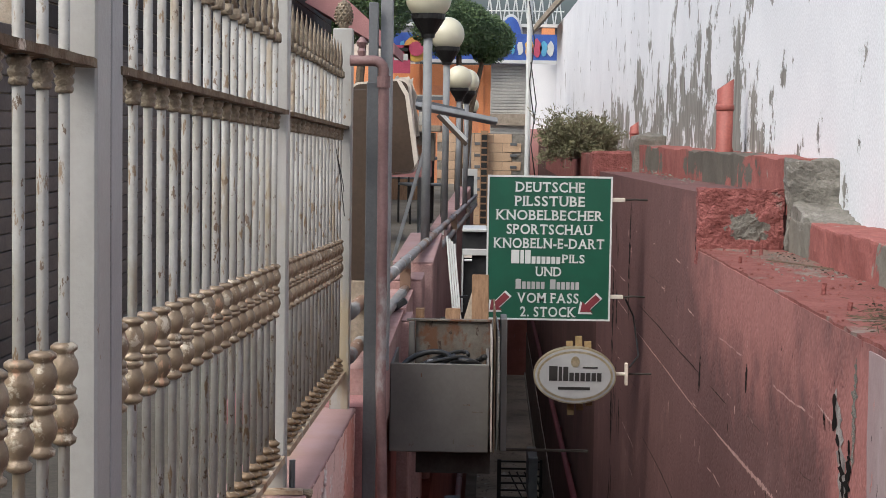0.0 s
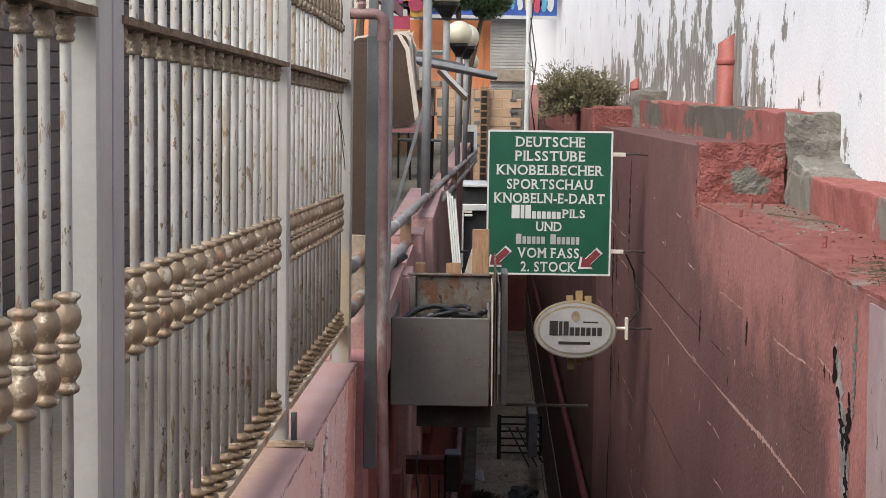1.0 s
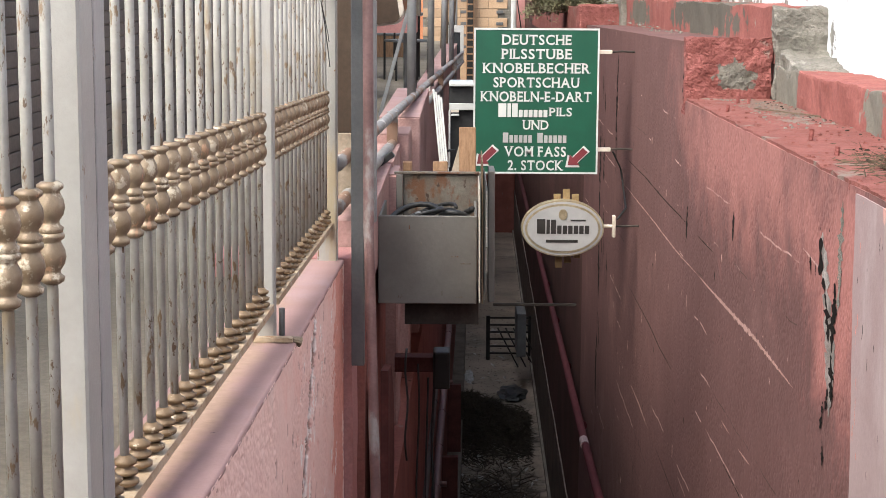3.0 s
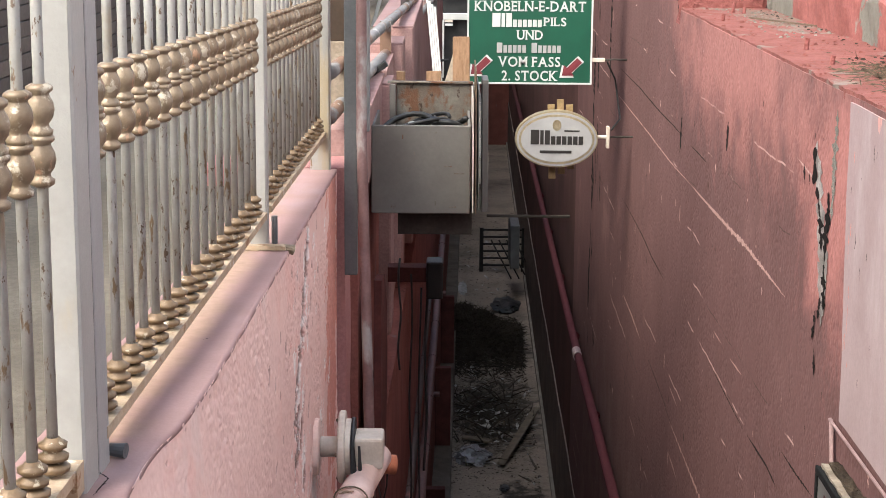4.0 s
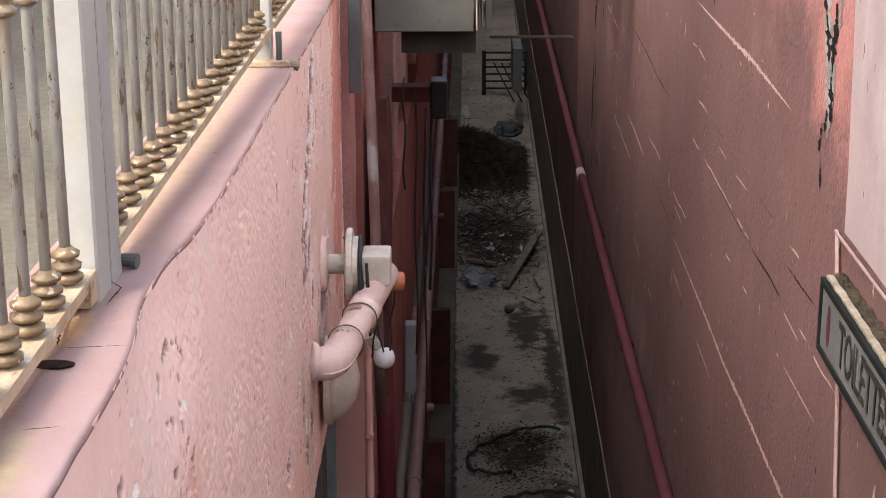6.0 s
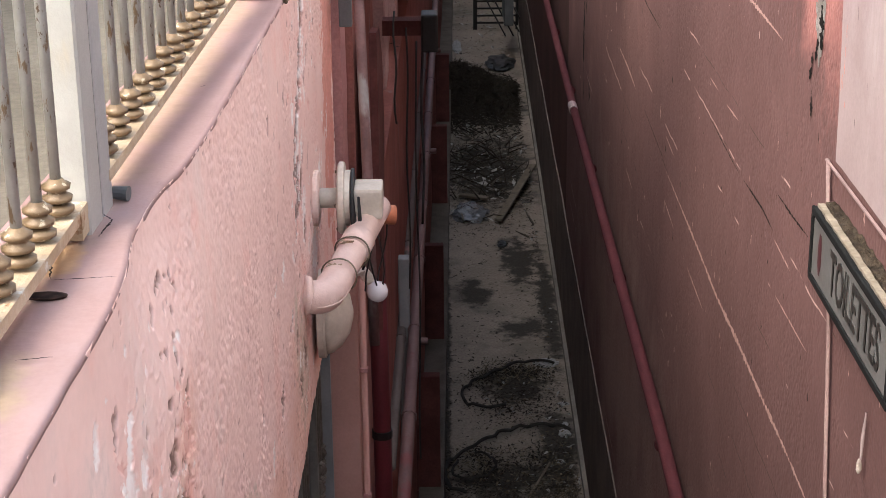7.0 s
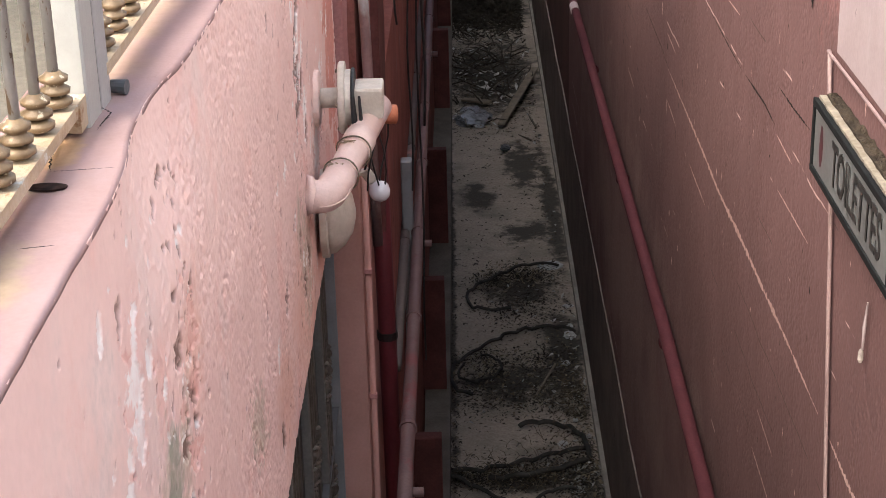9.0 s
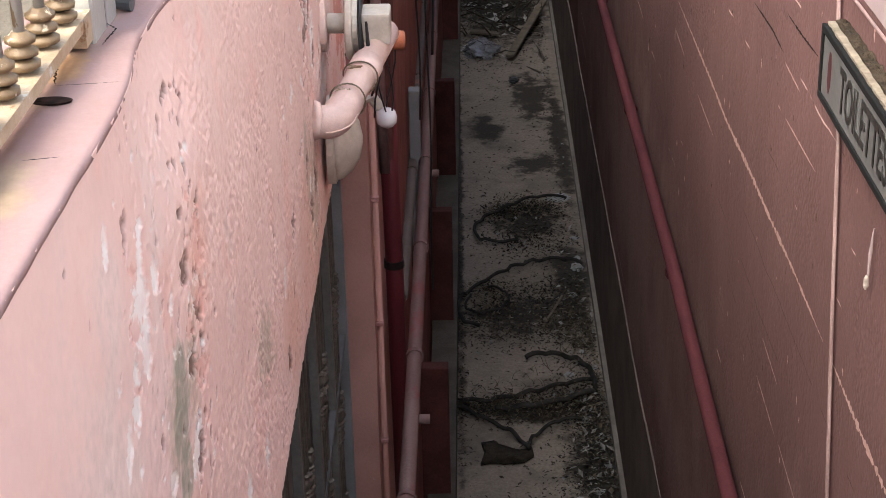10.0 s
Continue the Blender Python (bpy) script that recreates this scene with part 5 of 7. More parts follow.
lb = thing("light_bulb", "bare frosted light bulb on a cable", "bulb", (-0.238, 5.3, -1.22))
part("glass", lathe(bmesh.new(), [(0.004, -0.040), (0.021, -0.033), (0.033, -0.017), (0.037, 0.0), (0.032, 0.015), (0.02, 0.028), (0.015, 0.038)], 18), bulb_mat, lb, "", True).rotation_euler = (0, radians(-32), 0)
part("socket", lathe(bmesh.new(), [(0.016, 0.036), (0.019, 0.042), (0.019, 0.075), (0.012, 0.085)], 14), cream, lb).rotation_euler = (0, radians(-32), 0)
part("cable", tube(bmesh.new(), [(-0.045, 0, 0.072), (-0.03, 0, 0.12), (-0.03, 0, 0.2), (-0.05, -0.02, 0.34)], 0.004, 6), rubber, lb)
part("bracket", solid(-0.11, -0.01, -0.02, 0.02, 0.074, 0.084), cream, lb).rotation_euler = (0, radians(-18), 0)

bl = thing("wall_bell", "cream domed cover on the wall", "cover", (-0.365, 5.0, -1.18))
part("dome", lathe(bmesh.new(), [(0.13, -0.02), (0.125, 0.0), (0.10, 0.03), (0.06, 0.055), (0.015, 0.065)], 24, (0, 0, 0), turn_x), cream, bl, "", True)
part("bezel", lathe(bmesh.new(), [(0.14, -0.04), (0.14, -0.02), (0.128, -0.015)], 24, (0, 0, 0), turn_x), cream, bl)

# ---------------------------------------------------------------- street lamps and pipe railing
def lamp(x, y, zb, zg, r):
    s = thing("street_lamp", "globe street lamp with a yellowed ball and black collar", "lamp", (x, y, zb), "lamps along the railing")
    h = zg - zb
    part("pole", tube(bmesh.new(), [(0, 0, 0), (0, 0, h - r * 1.5)], r * 0.20, 12), steel_grey, s, "", True)
    part("collar", lathe(bmesh.new(), [(r * 0.28, h - r * 1.75), (r * 0.30, h - r * 1.6), (r * 0.72, h - r * 0.95), (r * 0.74, h - r * 0.72), (r * 0.5, h - r * 0.7)], 20), black_metal, s)
    prof = [(r * math.sin(a), h - r * math.cos(a)) for a in [0.05 + i * (math.pi - 0.1) / 16 for i in range(17)]]
    part("globe", lathe(bmesh.new(), prof, 28), globe_mat, s, "", True)


lamp(-0.345, 12.1, -0.02, 1.795, 0.162)
lamp(-0.28, 16.0, -0.06, 1.75, 0.16)
lamp(-0.215, 21.3, -0.15, 1.50, 0.16)
lamp(-0.13, 22.6, -0.15, 1.50, 0.165)
lamp(-0.11, 33.0, -0.3, 1.33, 0.16)

rail_paint = surface("peeling grey pipe paint", (0.27, 0.262, 0.255), (0.20, 0.193, 0.186), 6, 80, 0.6, 0.05, 0.2,
                     [((0.20, 0.125, 0.085), 3.2, 0.52, 0.06, (1, 0.6, 1)), ((0.46, 0.44, 0.42), 9.0, 0.60, 0.05, (1, 0.8, 1))], speck=0.15)
rl = thing("pipe_railing", "worn grey pipe railing along the terrace edge", "railing")
RX = lambda y: -0.40 + 0.020 * (y - 8.6)
RZ = lambda y: 0.16 - 0.02 * (y - 8.6)
ys = [6.2, 8.6, 11, 15, 22, 30]
part("upper_rail", tube(bmesh.new(), [(RX(y), y, RZ(y)) for y in ys], 0.027, 12), rail_paint, rl, "", True)
part("lower_rail", tube(bmesh.new(), [(RX(y), y, RZ(y) - 0.16) for y in ys], 0.027, 12), rail_paint, rl, "", True)
for y in (7.0, 9.6, 13.4, 18, 24):
    part("post", solid(RX(y) - 0.03, RX(y) + 0.03, y - 0.03, y + 0.03, RZ(y) - 0.42, RZ(y) + 0.02), rail_paint, rl)

# ---------------------------------------------------------------- distance
def with_pieces(name, bm, mat, label, category):
    return structure(name, bm, mat, label, category)


block = with_pieces("block_wall", solid(-0.80, 1.12, 36.02, 36.4, -3.0, 0.80), cement, "tan block wall with small vents at the end of the passage", "wall")
tile = part("block", solid(0, 0.385, 0, 0.03, 0, 0.185, 0.006), surface("tan glazed blocks", (0.52, 0.37, 0.235), (0.44, 0.30, 0.19), 2, 40, 0.7, 0, 0.1, vary=0.2), block)
tile.matrix_basis = Matrix.Translation((-0.80, 35.995, 0.60))
for row in range(14):
    for k in range(6):
        x0 = -0.80 + 0.39 * k - (0.195 if row % 2 else 0)
        if -0.81 < x0 < 0.75 and (row or k):
            again(tile, Matrix.Translation((x0, 35.995, 0.60 - 0.19 * row)), block)
vent = part("vent", solid(0, 0.14, -0.012, 0, 0, 0.06, 0.004), column_mat, block)
vent.matrix_basis = Matrix.Translation((0.72, 35.99, 0.55))
for row in range(5):
    for x in (0.72, -0.02):
        if row or x < 0.5:
            again(vent, Matrix.Translation((x, 35.99, 0.55 - 0.24 * row)), block)
pier = with_pieces("lattice_pier", solid(0.10, 0.26, 35.85, 35.98, -3, 0.85), wood, "brown lattice block pier", "wall")
hole = part("lattice_hole", solid(0.02, 0.14, -0.012, 0, 0, 0.11), black_metal, pier)
hole.matrix_basis = Matrix.Translation((0.10, 35.85, 0.66))
for i in range(1, 16):
    again(hole, Matrix.Translation((0.10, 35.85, 0.66 - 0.145 * i)), pier)

shop = with_pieces("shop_wall", solid(-8, 0.36, 41, 41.5, -1, 2.40), orange_wall, "orange painted shop wall in the distance", "wall")
for x in (-1.45, -0.6, 0.06):
    part("pilaster", solid(x, x + 0.10, 40.95, 41.0, -1, 2.40), orange_wall, shop)
for x in (-1.25, -0.35):
    part("door_panel", solid(x, x + 0.55, 40.97, 41.0, -1, 1.9), surface("orange door", (0.66, 0.27, 0.12), (0.58, 0.22, 0.10), 3, 40, 0.6, 0, 0.1), shop)
shut = with_pieces("shutter", solid(0.33, 1.25, 40.6, 40.9, -1, 2.50), shutter_mat, "closed grey roller shutter", "shutter")
slat0 = part("slat", solid(0, 0.88, -0.02, 0, 0, 0.06, 0.006), surface("shutter slats", (0.56, 0.54, 0.49), (0.45, 0.43, 0.39), 2, 40, 0.5, 0.3, 0.1, vary=0.15), shut)
slat0.matrix_basis = Matrix.Translation((0.345, 40.6, 2.36))
for i in range(1, 24):
    again(slat0, Matrix.Translation((0.345, 40.6, 2.36 - 0.072 * i)), shut)
part("box", solid(0.33, 1.25, 40.45, 40.6, 0.98, 1.25), wood_grey, shut, "boarded strip above the shop front")
fas = with_pieces("mural_fascia", solid(-2.0, 1.9, 40.3, 40.5, 2.42, 3.10), mural_blue, "colourful painted fascia board of a bar", "fascia")
part("edge_strip", solid(-2.0, 1.9, 40.27, 40.3, 2.42, 2.50), sign_white, fas)
rm = random.Random(4)
for i, x in enumerate([-1.75, -1.5, -0.9, 0.62, 0.82, 1.0, 1.2, 1.38, 1.55, 1.7]):
    mat = (mural_cyan, sign_white, mural_yellow, mural_red)[i % 4]
    w, h = rm.uniform(0.06, 0.13), rm.uniform(0.14, 0.26)
    out = [(x + w * math.cos(a) * rm.uniform(0.7, 1.1), 2.78 + h * math.sin(a) * rm.uniform(0.7, 1.1)) for a in [k * 0.5236 for k in range(12)]]
    part("painted_shape", prism(bmesh.new(), out, "y", 40.28, 40.30), mat, fas)
for x in (0.30, 0.42, 0.55):
    part("painted_stroke", solid(x, x + 0.05, 40.28, 40.30, 2.60, 3.0), mural_cyan, fas)
arch = []
for k in range(13):
    a = math.pi * k / 12
    arch.append((0.78 + 0.26 * math.cos(a), 2.9 + 0.62 * math.sin(a)))
part("arch", prism(bmesh.new(), arch, "y", 40.55, 40.7), mural_blue, fas, "blue painted arch")
part("arch_rim", prism(bmesh.new(), [(0.78 + (p[0] - 0.78) * 1.18, 2.9 + (p[1] - 2.9) * 1.12) for p in arch], "y", 40.71, 40.78), sign_white, fas)
part("edge_wheel", prism(bmesh.new(), [(-1.42 + 0.3 * math.cos(k * 0.42), 2.72 + 0.3 * math.sin(k * 0.42)) for k in range(15)], "y", 40.20, 40.24), mural_yellow, fas, "yellow painted wheel")
part("edge_wheel", prism(bmesh.new(), [(-1.42 + 0.17 * math.cos(k * 0.42), 2.72 + 0.17 * math.sin(k * 0.42)) for k in range(15)], "y", 40.16, 40.19), mural_red, fas)
sg = thing("shop_sign", "small red sign board under the fascia", "sign", (-1.85, 40.2, 2.5))
part("board", solid(-0.12, 0.30, 0, 0.05, -0.35, 0.3), mural_red, sg)
part("text_bar", solid(-0.08, 0.24, -0.01, 0, -0.05, 0.1), sign_white, sg)
part("text_bar", solid(-0.08, 0.24, -0.01, 0, 0.16, 0.24), sign_black, sg)
up = with_pieces("upper_storey", solid(-3, 3, 44, 45, 3.0, 3.55), surface("slate grey balcony front", (0.20, 0.20, 0.21), (0.14, 0.14, 0.15), 2, 40, 0.7, 0, 0.1), "grey upper storey behind the fascia", "wall")
part("roof_edge", solid(-3, 3, 43.9, 44.0, 3.48, 3.56), sign_white, up)
part("orange_end", solid(1.62, 1.95, 43.8, 43.98, 2.9, 3.45), orange_wall, up)
rail = thing("roof_railing", "thin white lattice railing on the roof", "railing", (0, 44.2, 3.55))
for i in range(9):
    x = 0.2 + 0.22 * i
    part("strut", tube(bmesh.new(), [(x, 0, 0), (x + 0.10, 0, 0.7)], 0.018, 5), sign_white, rail)
    part("strut", tube(bmesh.new(), [(x + 0.2, 0, 0), (x + 0.10, 0, 0.7)], 0.018, 5), sign_white, rail)
part("rail", tube(bmesh.new(), [(0.1, 0, 0.35), (2.2, 0, 0.35)], 0.018, 5), sign_white, rail)
structure("far_white_wall", solid(1.18, 2.2, 37.2, 37.6, 0.9, 2.30), white_wall, "small white wall in the distance", "wall")
structure("far_red_wall", solid(1.10, 2.2, 37.1, 37.6, -3, 0.9), pink_right, "rose plastered base of the far white wall", "wall")
structure("side_house", solid(-9, -1.55, 43, 47, -1, 3.2), cream, "pale house beside the terrace", "house")
bm = prism(bmesh.new(), [(-2.1, 2.9), (-1.15, 2.05), (-1.15, 1.9), (-2.4, 2.6)], "y", 24, 27)
structure("terrace_roof", bm, pink_right, "rose tiled terrace roof slope", "roof")
for k, (x, y, z) in enumerate(((1.0, 34, 3.4), (1.05, 33.9, 2.2))):
    tagged(part("cable", tube(bmesh.new(), [(x, y - 0.07, z), (x + 0.12, y - 0.1, z - 0.8), (x + 0.03, y - 0.08, z - 1.6), (x + 0.15, y - 0.05, z - 2.4)], 0.012, 6), rubber, None, "", True), "loose cable on the utility pole", "cable")


def leafy(name, label, category, centre, size, count, leaf_size, mat, seed, trunk_pts, trunk_r, hollow=0.55):
    rnd = random.Random(seed)
    s = thing(name, label, category, trunk_pts[0])
    o = Vector(trunk_pts[0])
    bm = bmesh.new()
    tube(bm, [Vector(p) - o for p in trunk_pts], [trunk_r * (1 - 0.5 * i / len(trunk_pts)) for i in range(len(trunk_pts))], 8)
    top = Vector(trunk_pts[-1]) - o
    for k in range(7):
        d = Vector((rnd.uniform(-1, 1) * size[0], rnd.uniform(-1, 1) * size[1], rnd.uniform(-0.2, 0.8) * size[2])) * 0.7
        tube(bm, [top, top + d * 0.5 + Vector((0, 0, 0.03)), Vector(centre) - o + d], [trunk_r * 0.45, trunk_r * 0.3, trunk_r * 0.1], 5)
    part("trunk", bm, bark, s)
    verts, faces = [], []
    for k in range(count):
        while True:
            p = Vector((rnd.uniform(-1, 1), rnd.uniform(-1, 1), rnd.uniform(-1, 1)))
            if hollow < p.length < 1:
                break
        bump = 1 + 0.16 * noise.noise(p * 2.2 + Vector((seed, 0, 0))) + 0.05 * rnd.uniform(-1, 1)
        c = Vector(centre) - o + Vector((p.x * size[0], p.y * size[1], p.z * size[2])) * bump
        u = Vector((rnd.gauss(0, 1), rnd.gauss(0, 1), rnd.gauss(0, 1))).normalized()
        w = u.orthogonal().normalized()
        l = leaf_size * rnd.uniform(0.6, 1.3)
        b = len(verts)
        verts += [c - u * l, c + w * l * 0.38, c + u * l, c - w * l * 0.38]
        faces.append((b, b + 1, b + 2, b + 3))
    me = bpy.data.meshes.new("crown")
    me.from_pydata([tuple(v) for v in verts], [], faces)
    me.materials.append(mat)
    ob = new("crown", me)
    ob.parent = s
    return s


leafy("clipped_tree", "dark green clipped round tree beside the lamps", "tree", (-0.42, 30, 2.62), (0.72, 0.6, 0.50), 15000, 0.035, leaf, 3, [(-0.3, 30, -0.4), (-0.28, 30, 1.0), (-0.32, 30, 2.2)], 0.07)
leafy("clipped_tree", "dark green clipped round tree beside the lamps", "tree", (0.22, 30.4, 2.45), (0.42, 0.5, 0.42), 9000, 0.035, leaf, 8, [(-0.22, 30.4, -0.4), (-0.1, 30.4, 1.2), (0.1, 30.4, 2.1)], 0.06)
def ragged_shrub(label, base, twigs, reach, lean, seed):
    """Arching twigs from one foot, each with small narrow leaves along it."""
    rnd = random.Random(seed)
    s = thing("shrub", label, "shrub", base)
    stem, verts, faces = bmesh.new(), [], []
    for k in range(twigs):
        a = rnd.uniform(0, 6.28)
        out, up = rnd.uniform(0.15, 1.0), rnd.uniform(0.15, 1.0)
        d = Vector((math.cos(a) * out * 0.75 + lean[0] * rnd.random(), math.sin(a) * out * 0.8, up * 0.85 + lean[1]))
        d *= reach * rnd.uniform(0.6, 1.05)
        sag = Vector((0, 0, -reach * 0.35 * out * rnd.uniform(0.3, 1.3)))
        foot = Vector((rnd.gauss(0, 0.05), rnd.gauss(0, 0.08), -0.02))
        pts = [foot + d * t + sag * t * t for t in (0, 0.35, 0.7, 1.0)]
        tube(stem, pts, [0.0055, 0.004, 0.003, 0.0015], 4, False)
        for n in range(34):
            t = rnd.uniform(0.25, 1.05)
            c = foot + d * t + sag * t * t + Vector((rnd.gauss(0, 0.016), rnd.gauss(0, 0.02), rnd.gauss(0, 0.016)))
            u = (d.normalized() + Vector((rnd.gauss(0, 0.7), rnd.gauss(0, 0.7), rnd.gauss(0, 0.7)))).normalized()
            w = u.orthogonal().normalized()
            l = rnd.uniform(0.012, 0.026)
            b = len(verts)
            verts += [c - u * l, c + w * l * 0.3, c + u * l, c - w * l * 0.3]
            faces.append((b, b + 1, b + 2, b + 3))
    part("stem", stem, bark, s)
    me = bpy.data.meshes.new("crown")
    me.from_pydata([tuple(v) for v in verts], [], faces)
    me.materials.append(leaf_dry)
    new("crown", me).parent = s


ragged_shrub("ragged dusty green shrub growing on the wall ledge", (1.00, 17.6, 0.66), 620, 0.58, (-0.16, 0.05), 5)
ragged_shrub("ragged dry olive shrub growing on the wall ledge", (1.22, 17.9, 0.66), 420, 0.50, (0.0, 0.2), 6)


def lavender_pipe(name, x, y, z0, z1, r):
    s = thing(name, "rose painted vent pipe with a slanted top", "pipe", (x, y, z0))
    bm = lathe(bmesh.new(), [(r * 1.12, 0), (r * 1.12, 0.06), (r, 0.07), (r, z1 - z0)], 18)
    for v in bm.verts:
        if v.co.z > (z1 - z0) - 0.01:
            v.co.z += (v.co.x - r) * 0.7
    part("tube", bm, vent_red, s, "", True)
    part("joint", lathe(bmesh.new(), [(r * 1.02, (z1 - z0) * 0.60), (r * 1.14, (z1 - z0) * 0.615), (r * 1.14, (z1 - z0) * 0.66), (r * 1.02, (z1 - z0) * 0.68)], 18), vent_red, s, "", True)


lavender_pipe("roof_vent", 1.55, 10.8, 0.72, 1.22, 0.052)
lavender_pipe("roof_vent", 1.52, 16.6, 0.66, 0.98, 0.042)
bm = tube(bmesh.new(), [(1.02, 34, -1.0), (1.02, 34, 4.5)], 0.055, 12)
tagged(part("utility_pole", bm, sign_white), "pale utility pole in front of the shutter", "pole")

leafy("street_tree", "dark leafy tree behind the fence end", "tree", (-2.6, 38, 3.6), (1.2, 0.9, 0.9), 14000, 0.05, leaf, 13, [(-2.6, 38, -0.7), (-2.6, 38, 1.5), (-2.5, 38, 3.0)], 0.12)

# ---------------------------------------------------------------- things beside and behind the bin
def plank(name, label, pts, w, d, mat, category="board", side=(1, 0, 0)):
    """A flat board from one end to the other: w wide along side, d thick across it."""
    a, b = Vector(pts[0]), Vector(pts[1])
    z = (b - a).normalized()
    x = Vector(side)
    x = x - z * x.dot(z)
    if x.length < 0.2:
        x = Vector((0, 0, 1)) - z * z.z
    x.normalize()
    y = z.cross(x)
    bm = box(bmesh.new(), -w / 2, w / 2, -d / 2, d / 2, 0, (b - a).length, min(w, d) * 0.12)
    ob = part(name, bm, mat)
    m = Matrix((x, y, z)).transposed().to_4x4()
    ob.matrix_basis = Matrix.Translation(a) @ m
    return tagged(ob, label, category)


for k, (x, z0, z1) in enumerate(((0.086, -0.46, 0.02), (0.098, -0.47, 0.13), (0.110, -0.46, 0.05))):
    plank("metal_sheet", "thin pale metal sheet stood beside the bin", [(x, 7.35 + 0.03 * k, z0), (x - 0.004, 7.35 + 0.03 * k, z1)], 0.005, 0.5, (cream, rust, metal_box)[k], "sheet")
plank("metal_channel", "grey steel channel stood beside the bin", [(0.142, 7.55, -0.52), (0.138, 7.55, 0.06)], 0.028, 0.22, metal_box, "channel")
plank("wood_board", "brown offcut board stood behind the bin", [(0.040, 8.55, -0.35), (0.036, 8.6, 0.155)], 0.085, 0.03, wood)
plank("wood_board", "brown offcut board stood behind the bin", [(-0.098, 8.5, -0.35), (-0.098, 8.55, -0.012)], 0.075, 0.03, wood)
plank("wood_board", "brown offcut board leaning behind the bin", [(-0.07, 8.7, -0.30), (0.03, 8.75, 0.05)], 0.07, 0.02, wood_grey)
for k in range(4):
    plank("white_strip", "white plastic window strip leaning on the wall", [(-0.085 + 0.012 * k, 9.45, -0.35), (-0.150 + 0.014 * k, 9.55, 0.285 - 0.015 * k)], 0.011, 0.05, sign_white, "strip")
plank("dark_rod", "thin black rod behind the boards", [(-0.12, 9.6, -0.06), (-0.03, 9.6, -0.055)], 0.012, 0.02, rubber, "rod")
shelf = thing("old_cooker", "old white cooker standing over the passage", "cooker", (0.0, 12.0, -0.1))
part("body", solid(-0.082, 0.09, 0.05, 0.5, -0.35, 0.26), rubber, shelf)
part("top_panel", solid(-0.082, 0.09, 0.0, 0.5, 0.265, 0.285, 0.004), sign_white, shelf)
part("front_panel", solid(-0.080, 0.09, 0.0, 0.045, 0.10, 0.145, 0.004), sign_white, shelf)
part("handle", solid(-0.066, -0.01, -0.02, 0.0, 0.06, 0.075, 0.003), sign_white, shelf)
part("latch", solid(-0.068, -0.012, -0.01, 0.03, 0.085, 0.10), cream, shelf)
part("side_strip", solid(-0.083, -0.070, 0.0, 0.045, -0.30, 0.10, 0.003), sign_white, shelf)
bm = solid(-0.34, 0.2, 9.6, 13.5, -0.75, -0.60)
structure("gangway", bm, cement, "narrow concrete gangway over the passage", "slab")

# stepped pink blocks at the terrace edge
for x0, x1, y0, y1, z1 in ((-0.5, -0.300, 8.3, 8.7, -0.055), (-0.5, -0.285, 9.6, 10.1, 0.03), (-0.5, -0.25, 10.6, 13.6, 0.05)):
    bm = solid(x0, x1, y0, y1, -1.3, z1, 0.008)
    structure("wall_block", bm, pink_block, "pink plastered block at the terrace edge", "wall")
    structure("wall_block_top", solid(x0, x1 - 0.002, y0 + 0.002, y1, z1 + 0.001, z1 + 0.006), pink_cap, "pink cement top of the block", "wall cap")
bm = solid(-0.295, -0.25, 8.86, 8.92, -0.5, -0.05)
structure("dark_post", bm, wood, "short dark wooden post at the wall", "post")
plank("roof_tile", "broken dark roof tile on the wall", [(-0.40, 8.5, -0.02), (-0.33, 8.5, 0.03)], 0.03, 0.05, rubber, "tile")

# rounded light box and panels behind the fence end
def rounded(w, h, r, n=6):
    out = []
    for cx, cz, a0 in ((w - r, h - r, 0), (-w + r, h - r, 90), (-w + r, -h + r, 180), (w - r, -h + r, 270)):
        out += [(cx + r * math.cos(radians(a0 + 90 * i / n)), cz + r * math.sin(radians(a0 + 90 * i / n))) for i in range(n + 1)]
    return out


box_brown = surface("brown moulded plastic back", (0.085, 0.06, 0.042), (0.06, 0.042, 0.03), 5, 60, 0.3, 0, 0.05)
ls = thing("sign_box", "rounded brown-backed light box sign with a cream face", "sign", (-0.375, 7.0, 0.88))
part("back", prism(bmesh.new(), rounded(0.115, 0.185, 0.035), "y", 0.0, 0.05), box_brown, ls)
bm = prism(bmesh.new(), rounded(0.125, 0.195, 0.04), "y", 0.05, 0.10)
part("face", bm, cream, ls, "cream plastic face")
part("edge", prism(bmesh.new(), [(0.112, -0.17), (0.13, -0.14), (0.115, 0.13), (0.09, 0.18), (0.07, 0.19), (0.10, 0.12)], "y", -0.012, 0.05), cream, ls)
ls.rotation_euler = (0, radians(-6), 0)
plank("board", "dark brown board behind the fence end", [(-0.445, 6.75, 0.28), (-0.445, 6.75, 1.03)], 0.11, 0.02, box_brown)
plank("board", "tan plinth board behind the fence end", [(-0.44, 6.74, 0.02), (-0.44, 6.74, 0.28)], 0.13, 0.03, wood_grey)

